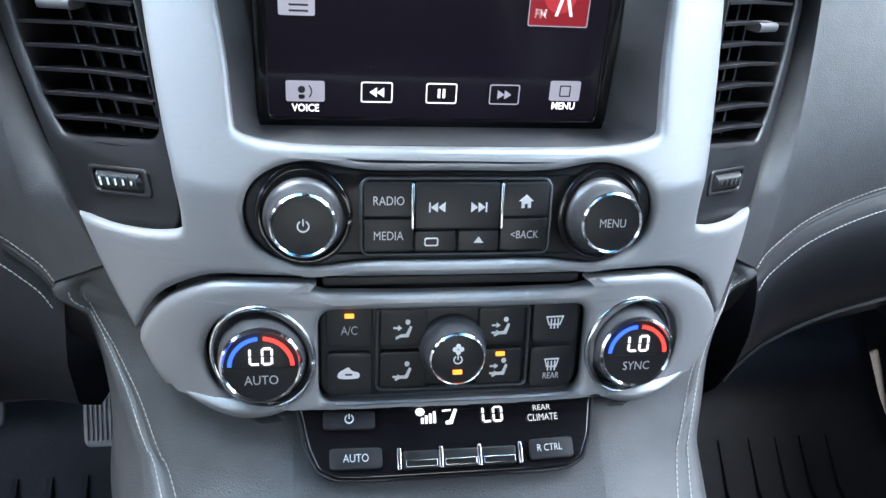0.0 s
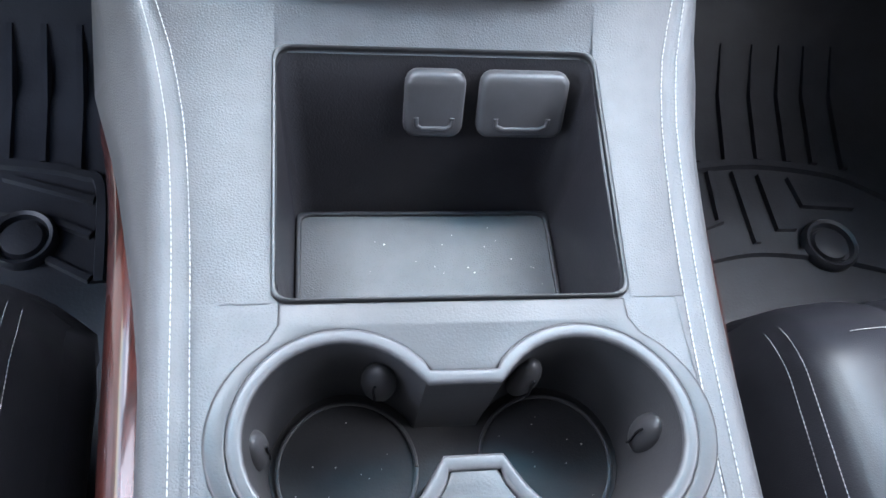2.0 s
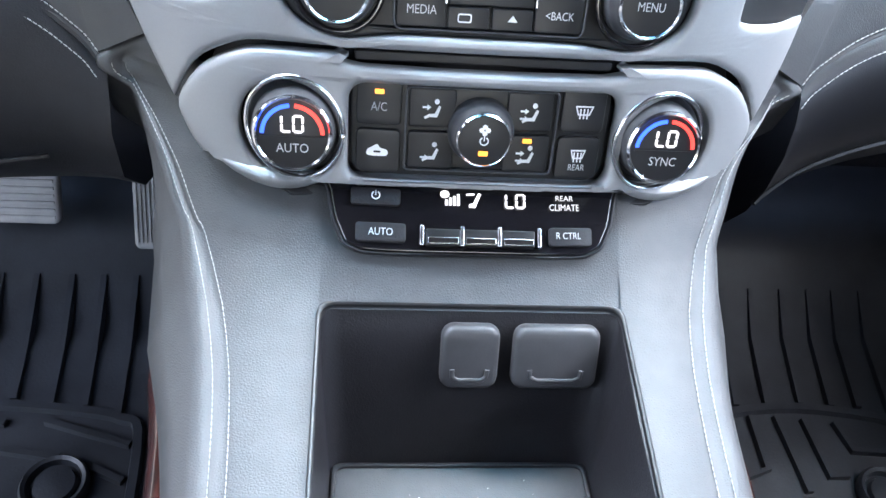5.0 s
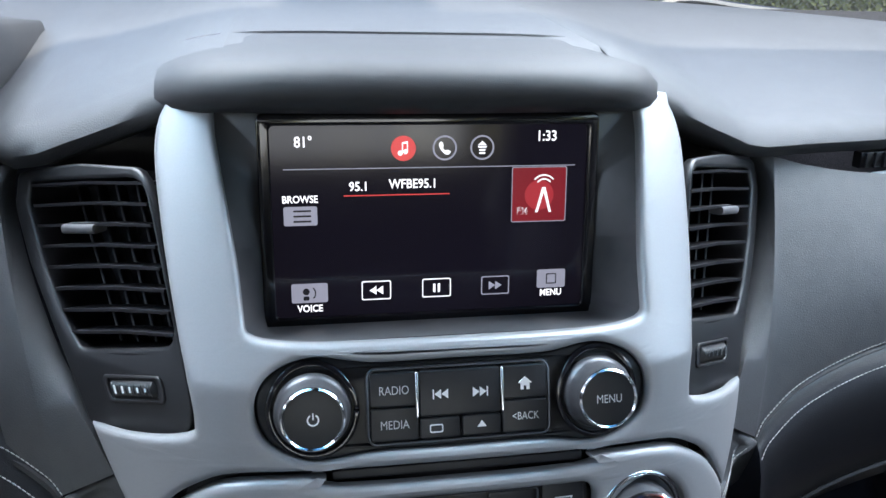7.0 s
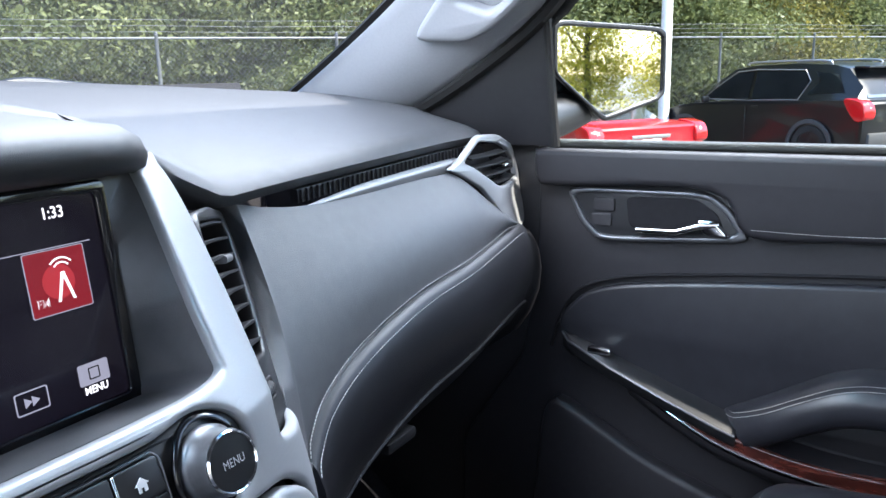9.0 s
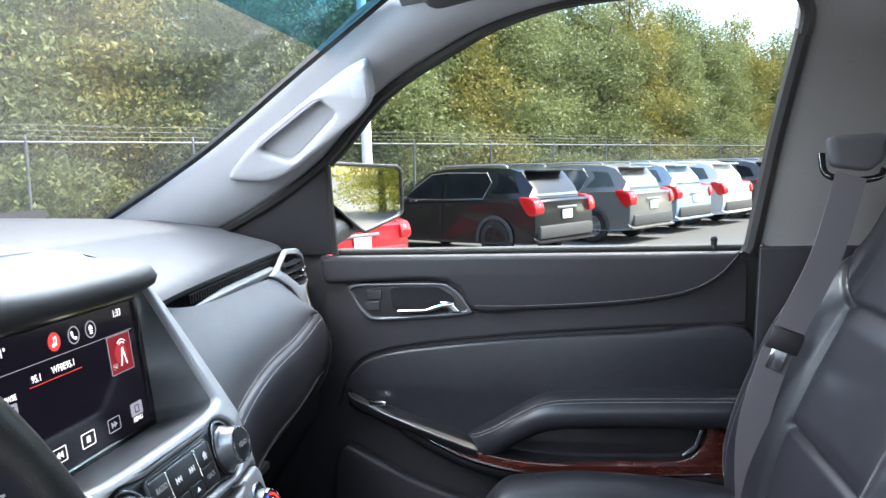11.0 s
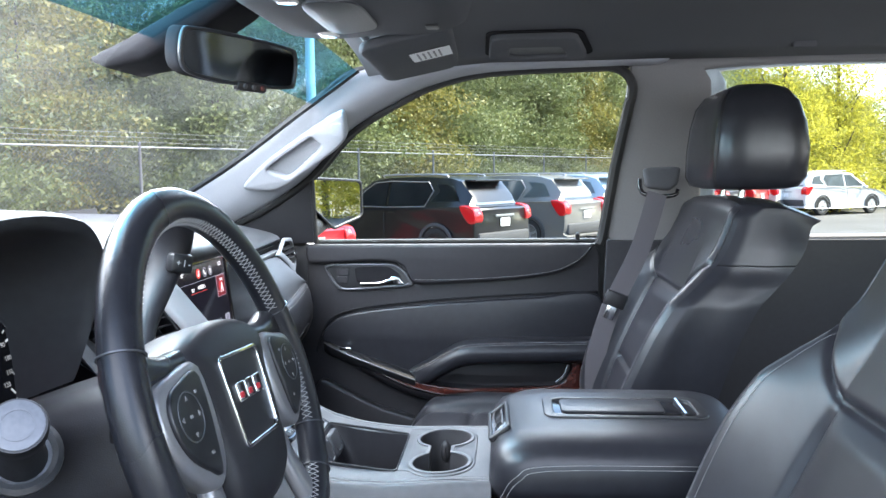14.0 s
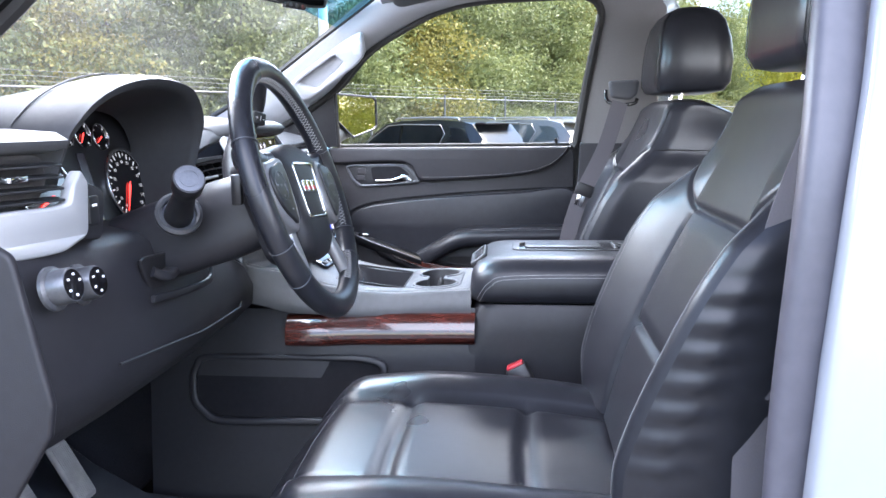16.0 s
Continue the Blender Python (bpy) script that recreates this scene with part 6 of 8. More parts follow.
def centre_vent(s):
    """Upright side vent of the stack with slats, vanes, tab and thumb wheel."""
    rim = rounded(ab([(-0.01, -0.05), (-0.01, 1.0), (0.5, 1.03), (0.99, 1.0), (1.11, 0.85), (1.13, 0.60), (1.08, 0.30), (1.0, -0.05)]), 4, 0.18)
    gap = rounded(ab([(0.02, 0.29), (0.02, 0.965), (0.90, 0.955), (0.98, 0.86), (1.0, 0.60), (0.95, 0.38), (0.88, 0.27)]), 4, 0.15)
    v = part("centre_vent", plate([rim, gap], 0.008, 0.002, lambda a, b, h: vfn(s, a, b, h - 0.004)), KEY, dash, "black upright air vent beside the display")
    part("vent_cavity", plate([rim], 0.002, 0, lambda a, b, h: vfn(s, a, b, h - 0.040)), DARK, v)
    g2 = around(gap, 48)
    part("vent_throat", strip([[vfn(s, a, b, h) for a, b in g2] for h in (0.0, -0.040)], close=True), DARK, v)
    for i in range(9):
        b = 0.033 + 0.0112 * i
        x1 = 0.088 + 0.008 * math.sin(math.pi * (i + 0.6) / 9.5)
        path = [vfn(s, 0.003, b, -0.006), vfn(s, 0.045, b + 0.001, -0.005), vfn(s, x1, b, -0.006)]
        part("slat", sweep(path, [(-0.009 * s, -0.0030), (0.009 * s, 0.0008), (0.009 * s, 0.0026), (-0.009 * s, -0.0012)], up=(0, 0, 1)), PLASTIC, v, sharp=20)
    for a in (0.014, 0.030, 0.046, 0.062, 0.078):
        part("vane", sweep([vfn(s, a, 0.036, -0.024), vfn(s, a, 0.124, -0.024)], rr(0, 0, 0.0018, 0.016, 0.0006, 2), up=(0, 1, 0)), DARK, v)
    part("vent_tab", sweep([vfn(s, 0.046, 0.0985, 0.001), vfn(s, 0.072, 0.0985, 0.001)], rr(0, 0, 0.010, 0.0055, 0.0022, 4), up=(0, 0, 1)), SPOKE, v, "bright vent tab")
    part("wheel_slot", plate([rr(0.047, 0.0165, 0.054, 0.0135, 0.004), rr(0.047, 0.0165, 0.046, 0.0095, 0.003)], 0.0022, 0.0008, lambda a, b, h: vfn(s, a, b, 0.0032 + h)), DARK, v)
    rows = [[vfn(s, 0.047 + a, 0.0165 + 0.0048 * math.sin(q), 0.0022 + 0.0045 * math.cos(q) - (0.0 if abs(a) < 0.019 else 0.003)) for a in np.linspace(-0.021, 0.021, 34)] for q in np.linspace(-1.5, 1.5, 9)]
    rows = [[p + Vector((0, -0.0008 * (i % 2), 0)) for i, p in enumerate(r)] for r in rows]
    part("thumb_wheel", strip(rows), KEY, v, "ribbed thumb wheel", sharp=25)
    for k in range(5):
        part("wheel_mark", plate([rr(0.033 + 0.007 * k, 0.0165, 0.0013, 0.0018 + 0.0006 * k, 0.0003)], 0.0006, 0, lambda a, b, h: vfn(s, a, b, 0.0074 + h)), PRINT if s < 0 else KNURL, v)


centre_vent(1)
centre_vent(-1)
for s in (1, -1):
    rows = [[(C + s * 0.24, y0 + 0.075, z0), (C + s * 0.12, y0 + 0.085, z0)] for y0, z0 in ((0.47, 1.26), (0.455, 1.2), (0.43, 1.14), (0.40, 1.08), (0.40, 1.0))]
    part("inner_panel", thick(strip(rows), 0.004), DARK, dash)

# driver's side
rows = []
for u in np.linspace(-0.215, -0.83, 28):
    k = at_rows([(-0.83, 0.01), (-0.65, 0.0), (-0.4, 0.0), (-0.25, 0.012), (-0.2, 0.0)], u)[0]
    zt = at_rows([(-0.83, 1.185), (-0.70, 1.18), (-0.64, 1.175), (-0.45, 1.16), (-0.30, 1.13), (-0.215, 1.09)], u)[0]
    rows.append([(C + u, y + k, z) for y, z in ((0.50, zt + 0.02), (0.415, zt + 0.006), (0.402, zt - 0.006), (0.385, mix(zt, 1.02, 0.4)), (0.372, 1.035), (0.375, 1.0), (0.41, 0.965), (0.50, 0.93), (0.72, 0.90))])
part("knee_panel", strip(rows), PLASTIC, dash, "dark driver's knee panel", sharp=70)
part("knee_seam", rod([Vector((C + u, 0.3715 + (0.012 if u > -0.3 else 0), 1.012 + 0.10 * max(0, -0.45 - u))) for u in np.linspace(-0.26, -0.70, 12)], 0.0018, 6), DARK, dash)
part("end_panel", plate([rounded([(0.402, 1.19), (0.372, 1.035), (0.378, 1.0), (0.43, 0.92), (0.48, 0.80), (0.50, 0.60), (0.80, 0.60), (0.80, 1.25), (0.50, 1.25)], 4, 0.06)], 0.012, 0.004, lambda a, b, h: Vector((C - 0.826 - h, a, b))), PLASTIC, dash, "dark end panel of the dash")
# instrument hood
ARCH = [(-0.715, 1.262), (-0.700, 1.315), (-0.645, 1.352), (-0.56, 1.378), (-0.46, 1.388), (-0.37, 1.380), (-0.325, 1.358), (-0.306, 1.322), (-0.312, 1.262), (-0.33, 1.21)]
ac = smooth([(a, b, 0) for a, b in ARCH], 6)
rows = []
for p in ac:
    du = (p.x + 0.50) * 0.12
    low = max(0.0, 1.33 - p.y)
    yf = 0.405 + 0.25 * low + 0.12 * max(0, p.x + 0.36)
    rows.append([(C + p.x * 1.0 + du * 0.6, 0.74, min(p.y, 1.332) - 0.004), (C + p.x + du * 0.4, 0.60, mix(p.y, min(p.y, 1.334), 0.55)), (C + p.x + du * 0.2, yf + 0.06, p.y + 0.002), (C + p.x + du * 0.1, yf + 0.012, p.y + 0.001), (C + p.x, yf, p.y - 0.004), (C + p.x - du * 0.15, yf + 0.003, p.y - 0.013), (C + p.x - du * 0.25, yf + 0.02, p.y - 0.019), (C + p.x - du * 1.0, 0.53, p.y - 0.045)])
part("instrument_hood", strip(rows), HOODPAD, dash, "charcoal leather hood over the instruments", sharp=70)
part("hood_seam", rod([Vector(r[2]) + Vector((0, 0.01, 0.0015)) for r in rows[6:44]], 0.0012, 6), DARK, dash)
clus = part("instrument_panel", plate([[(-0.72, 1.12), (-0.30, 1.12), (-0.30, 1.35), (-0.72, 1.35)]], 0.004, 0, lambda a, b, h: Vector((C + a, 0.525 + 0.25 * (b - 1.24) - h, b))), DARK, dash, "black instrument panel")


def cfn(a, b, h):
    return Vector((C + a, 0.520 + 0.25 * (b - 1.24) - h, b))


DIAL_RED = glowing("red pointer", (1.0, 0.06, 0.05), 1.6)
DIAL_WHITE = glowing("dial marks", (0.85, 0.88, 0.9), 0.22)
for a, b, r, ang, ticks in ((-0.375, 1.225, 0.057, 235, 24), (-0.585, 1.225, 0.057, 200, 24), (-0.415, 1.302, 0.020, 210, 6), (-0.462, 1.307, 0.020, 230, 6), (-0.508, 1.309, 0.020, 215, 6), (-0.555, 1.307, 0.020, 235, 6)):
    d = part("dial", plate([circ(a, b, r, 40)], 0.002, 0, cfn), GLOSS, clus, "round black gauge")
    part("rim", plate([ring_loop(a, b, r * 0.97, r * 1.06, -60, 240, 40)], 0.005, 0.001, cfn), CHROME, d, "chrome gauge rim")
    bm = []
    for i in range(ticks + 1):
        t = radians(230 - 280 * i / ticks)
        c, s_ = math.cos(t), math.sin(t)
        w = 0.0011 if i % 2 == 0 else 0.0007
        r0, r1 = r * (0.78 if i % 2 == 0 else 0.84), r * 0.92
        bm.append(plate([[(a + r0 * c - w * s_, b + r0 * s_ + w * c), (a + r1 * c - w * s_, b + r1 * s_ + w * c), (a + r1 * c + w * s_, b + r1 * s_ - w * c), (a + r0 * c + w * s_, b + r0 * s_ - w * c)]], 0.0005, 0, lambda x, y, h: cfn(x, y, 0.0022 + h)))
    part("marks", join(*bm), DIAL_WHITE, d)
    t = radians(ang)
    c, s_ = math.cos(t), math.sin(t)
    w = r * 0.045
    part("pointer", plate([[(a - w * s_, b + w * c), (a + r * 0.8 * c, b + r * 0.8 * s_), (a + w * s_, b - w * c), (a - r * 0.15 * c, b - r * 0.15 * s_)]], 0.001, 0, lambda x, y, h: cfn(x, y, 0.004 + h)), DIAL_RED, d, "lit red pointer")
    if r > 0.05:
        nums = []
        for i in range(0, 13, 1):
            tt = radians(230 - 280 * i / 12)
            nums.append(lettering(str(i * 10), r * 0.13, lambda x, y, h, tt=tt: cfn(a + 0.66 * r * math.cos(tt) + x, b + 0.66 * r * math.sin(tt) + y, 0.0025 + abs(h))))
        part("lettering", join(*nums), DIAL_WHITE, d)
part("lens", plate([[(-0.47, 1.15), (-0.49, 1.15), (-0.49, 1.28), (-0.47, 1.28)]], 0.001, 0, cfn), UI_DARK, clus)
# column cover between instruments and wheel
part("cluster_brow", strip([[(C + u, y, z - 0.12 * abs(u + 0.48) ** 2) for u in np.linspace(-0.70, -0.29, 12)] for y, z in ((0.525, 1.140), (0.44, 1.146), (0.415, 1.138), (0.41, 1.11))]), PLASTIC, dash, "dark plastic below the instruments", sharp=70)

# left end: vent in silver, light knobs
def lfn(a, b, h):
    return Vector((C + a, 0.405 + 0.35 * max(0, -0.74 - a) - h, b))


part("vent_surround", plate([rounded([(-0.90, 1.295), (-0.90, 1.180), (-0.76, 1.180), (-0.712, 1.195), (-0.705, 1.255), (-0.718, 1.270), (-0.735, 1.255), (-0.745, 1.232), (-0.885, 1.232), (-0.885, 1.288)], 4, 0.2)], 0.016, 0.004, lfn), SILVER, dash, "satin silver surround of the driver's end vent")
lv = part("end_vent", plate([rounded([(-0.885, 1.292), (-0.885, 1.232), (-0.75, 1.232), (-0.732, 1.262), (-0.742, 1.288)], 4, 0.2)], 0.002, 0, lambda a, b, h: lfn(a, b, h - 0.02)), DARK, dash, "black driver's end air vent")
for z in (1.2395, 1.252, 1.2645, 1.277):
    part("louvre", sweep([lfn(-0.88, z, 0.002), lfn(-0.81, z, 0.004), lfn(-0.742, z, 0.002)], rr(0, 0, 0.018, 0.0028, 0.001, 2), up=(0, -0.15, 1)), KEY, lv)
part("vent_tab", box(*lfn(-0.80, 1.2645, 0.012), 0.03, 0.012, 0.007, 0.002), CHROME, lv, "chrome vent tab")
part("end_pad", strip([[(C + u, y, z) for u in np.linspace(-0.72, -0.90, 6)] for y, z in ((0.60, 1.318), (0.47, 1.316), (0.415, 1.312), (0.40, 1.303), (0.404, 1.294), (0.43, 1.288))]), TRIM, dash, "charcoal pad over the driver's end vent", sharp=70)
part("switch_panel", plate([rounded([(-0.703, 1.26), (-0.712, 1.19), (-0.66, 1.182), (-0.645, 1.24)], 4, 0.2)], 0.012, 0.003, lambda a, b, h: Vector((C + a, 0.415 - h, b))), PLASTIC, dash)
part("switch", plate([rr(-0.682, 1.220, 0.022, 0.034, 0.003)], 0.006, 0.002, lambda a, b, h: Vector((C + a, 0.404 - h, b))), KEY, dash, "black trim switch")
part("lettering", plate([rr(-0.682, 1.226, 0.010, 0.003, 0.0005)], 0.0006, 0, lambda a, b, h: Vector((C + a, 0.3978 - h, b))), PRINT, dash)
for a, y, b in ((-0.801, 0.372, 1.150), (-0.733, 0.384, 1.140)):
    m = Matrix.Translation((C + a, y + 0.012, b)) @ Matrix.Rotation(radians(78), 4, "X") @ Matrix.Rotation(radians(0), 4, "Y")
    k = part("light_knob", lathe([(0.024, 0), (0.024, 0.004), (0.0195, 0.006), (0.019, 0.022), (0.0175, 0.025)], 36, m), KNURL, dash, "round dark light switch knob")
    part("cap", lathe([(0.0165, 0.0245), (0.0165, 0.0258), (0.01, 0.0262)], 30, m), GLOSS, k)
    part("marks", join(*[plate([rr(0.011 * math.cos(q), 0.011 * math.sin(q), 0.004, 0.0025, 0.0005)], 0.0004, 0, on_cap(m, 0.0262)) for q in (0.3, 1.4, 2.5, 3.6, 4.7)]), PRINT, k)


# ---------- steering wheel and column ----------
WC, WT = Vector((C - 0.475, 0.207, 1.228)), radians(18)
wheel = thing("steering_wheel", "black leather steering wheel with baseball stitching and silver spokes", "steering wheel", at=WC)
WM = Matrix.Translation(WC) @ Matrix.Rotation(radians(90) - WT, 4, "X") @ Matrix.Rotation(radians(-4), 4, "Z")


def wfn(a, b, h):
    """On the wheel: a right, b up its plane, h towards the driver."""
    return WM @ Vector((a, b, h))


R0 = 0.173
ringp = [wfn(R0 * math.cos(t), R0 * math.sin(t), 0.0) for t in np.linspace(0, 2 * math.pi, 97)[:-1]]
nrm = (WM.to_3x3() @ Vector((0, 0, 1)))
part("rim", sweep(ringp, [(0.0175 * math.cos(q), 0.0150 * math.sin(q)) for q in np.linspace(0, 2 * math.pi, 19)[:-1]], close=True, up=tuple(nrm)), LEATHER, wheel, "black leather rim", sharp=180)
for a in (20, 160, 205, 222, 318, 335):
    t = radians(a)
    c = Vector((math.cos(t), math.sin(t), 0))
    loop = [wfn(*(c * R0 + c * 0.0182 * math.cos(q) + Vector((0, 0, 0.0157 * math.sin(q))))) for q in np.linspace(0, 2 * math.pi, 25)[:-1]]
    part("seam", rod(loop, 0.0009, 5, close=True, up=tuple(WM.to_3x3() @ Vector((-c.y, c.x, 0)))), KNURL, wheel)
# crossed stitching along the rim's inner face
bms = []
for a0, a1 in ((22, 158), (-24, 2), (-66, -42), (178, 204), (222, 246)):
    nst = int((a1 - a0) / 1.9)
    for i in range(nst):
        for d in (1, -1):
            t0, t1 = radians(a0 + (a1 - a0) * i / nst), radians(a0 + (a1 - a0) * (i + 1.0) / nst)
            h0, h1 = (0.0005, 0.0100) if d > 0 else (0.0100, 0.0005)
            run = []
            for k in range(4):
                tk, hk = mix(t0, t1, k / 3), mix(h0, h1, k / 3)
                rk = R0 - 0.0004 - 0.0175 * math.sqrt(1 - (hk / 0.015) ** 2)
                run.append(wfn(rk * math.cos(tk), rk * math.sin(tk), hk))
            bms += list(zip(run[:-1], run[1:]))
sb = bmesh.new()
for p, q in bms:
    t = (q - p).normalized()
    s = t.orthogonal().normalized() * 0.0004
    v = t.cross(s).normalized() * 0.0004
    ring = [[sb.verts.new(x + o) for o in (s, v, -s, -v)] for x in (p, q)]
    for i in range(4):
        sb.faces.new((ring[0][i], ring[0][(i + 1) % 4], ring[1][(i + 1) % 4], ring[1][i]))
part("stitching", sb, THREAD, wheel, "pale crossed stitching", kind="stuff")
hubl = [(p.x, p.y) for p in smooth([(-0.086, 0.046, 0), (-0.05, 0.062, 0), (0, 0.067, 0), (0.05, 0.062, 0), (0.086, 0.046, 0), (0.076, 0.010, 0), (0.070, -0.040, 0), (0.056, -0.088, 0), (0.0, -0.104, 0), (-0.056, -0.088, 0), (-0.066, -0.040, 0), (-0.076, 0.010, 0)], 5, close=True)]
hub = []
for sc, h in ((0.92, -0.035), (1.0, -0.02), (1.0, 0.018), (0.97, 0.028), (0.88, 0.034), (0.6, 0.038), (0.25, 0.039)):
    hub.append([wfn(a * sc, b * sc, h - 0.026) for a, b in hubl])
part("airbag_cover", strip(hub, close=True, cap=True), DOORTRIM, wheel, "padded black airbag cover", sharp=60)
part("badge", plate([rounded([(-0.046, 0.040), (0.046, 0.040), (0.042, -0.042), (-0.042, -0.042)], 4, 0.1), rounded([(-0.042, 0.036), (0.042, 0.036), (0.038, -0.038), (-0.038, -0.038)], 4, 0.1)], 0.004, 0.001, lambda a, b, h: wfn(a, b - 0.005, 0.0100 + h)), CHROME, wheel, "chrome badge frame")
part("badge_plate", plate([rounded([(-0.042, 0.036), (0.042, 0.036), (0.038, -0.038), (-0.038, -0.038)], 4, 0.1)], 0.002, 0, lambda a, b, h: wfn(a, b - 0.005, 0.0102 + h)), GLOSS, wheel, "dark badge field")
for k in (-1, 0, 1):
    bar = part("badge_bar", plate([rr(0.020 * k, 0.000, 0.017, 0.017, 0.002)], 0.003, 0.0008, lambda a, b, h: wfn(a, b, 0.0115 + h)), CHROME, wheel, "chrome badge shape")
    part("badge_inlay", plate([rr(0.020 * k - 0.002, -0.003, 0.007, 0.005, 0.001)], 0.0008, 0.0002, lambda a, b, h: wfn(a, b, 0.0145 + h)), RED_PLASTIC, bar, "red inlay")
for s in (-1, 1):
    armp = [(p.x, p.y) for p in smooth([(s * 0.06, 0.052, 0), (s * 0.11, 0.052, 0), (s * 0.160, 0.062, 0), (s * 0.166, 0.03, 0), (s * 0.120, 0.028, 0), (s * 0.06, 0.03, 0)], 4, close=True)]
    part("spoke_cover", plate([armp], 0.026, 0.010, lambda a, b, h: wfn(a, b, h - 0.022 - 0.01 * max(0, abs(a) - 0.1))), LEATHER, wheel, "black leather upper spoke")
    fr = [(p.x, p.y) for p in smooth([(s * 0.074, 0.036, 0), (s * 0.12, 0.036, 0), (s * 0.150, 0.028, 0), (s * 0.157, 0.0, 0), (s * 0.145, -0.028, 0), (s * 0.118, -0.052, 0), (s * 0.092, -0.058, 0), (s * 0.072, -0.03, 0)], 4, close=True)]
    part("spoke", plate([fr], 0.020, 0.005, lambda a, b, h: wfn(a, b, h - 0.010)), SPOKE, wheel, "satin silver spoke frame")
    pod = part("button_pod", plate([[(p.x, p.y) for p in smooth([(s * 0.086, 0.028, 0), (s * 0.12, 0.029, 0), (s * 0.142, 0.020, 0), (s * 0.147, 0.0, 0), (s * 0.136, -0.024, 0), (s * 0.112, -0.042, 0), (s * 0.094, -0.044, 0)], 4, close=True)]], 0.005, 0.0018, lambda a, b, h: wfn(a, b, 0.0085 + h)), KEY, wheel, "dark spoke button pod")
    part("pod_ring", plate([ring_loop(s * 0.120, 0.002, 0.0185, 0.0195, 0, 359.9, 30)], 0.0010, 0.0003, lambda a, b, h: wfn(a, b, 0.0132 + h)), KNURL, pod)
    part("pod_marks", join(*[plate([[(s * 0.120 + 0.0135 * math.cos(q) + 0.0023 * math.cos(q + d), 0.002 + 0.0135 * math.sin(q) + 0.0023 * math.sin(q + d)) for d in (0, 2.1, 4.2)]], 0.0006, 0, lambda a, b, h: wfn(a, b, 0.0135 + h)) for q in (0, 1.57, 3.14, 4.71)], *[plate([rr(s * 0.120 + x, y, 0.004, 0.0025, 0.0006)], 0.0006, 0, lambda a, b, h: wfn(a, b, 0.0135 + h)) for x, y in ((0.0, 0.002), (-s * 0.018, 0.018), (-s * 0.016, -0.030))]), DULLTHREAD, pod)
    lowp = [wfn(s * 0.084, -0.040, -0.010), wfn(s * 0.084, -0.078, -0.009), wfn(s * 0.092, -0.115, -0.005), wfn(s * 0.104, -0.150, -0.002)]
    part("lower_spoke", sweep(smooth(lowp, 5), rr(0, 0, 0.022, 0.014, 0.006, 3), up=tuple(nrm), scale=lambda f: 1.0 + 0.35 * f), SPOKE, wheel, "satin silver lower spoke")
col = thing("steering_column", "dark plastic steering column with levers", "steering column", at=(WC.x, 0.42, 1.13))
AX = (WM.to_3x3() @ Vector((0, 0, -1)))
rows = []
for d, w, hh in ((0.03, 0.05, 0.045), (0.045, 0.060, 0.052), (0.10, 0.066, 0.056), (0.17, 0.068, 0.056), (0.26, 0.068, 0.054)):
    c = WC + AX * d
    rows.append([c + Vector((a, 0, 0)) + (WM.to_3x3() @ Vector((0, b, 0))) for a, b in around(rr(0, -0.008, 2 * w, 2 * hh, 0.03, 6), 40)])
part("shroud", strip(rows, close=True, cap=True), PLASTIC, col, "dark column shroud", sharp=50)
part("collar", lathe([(0.052, 0), (0.052, 0.012), (0.045, 0.014)], 30, Matrix.Translation(WC + AX * 0.036) @ WM.to_3x3().to_4x4()), DARK, col)


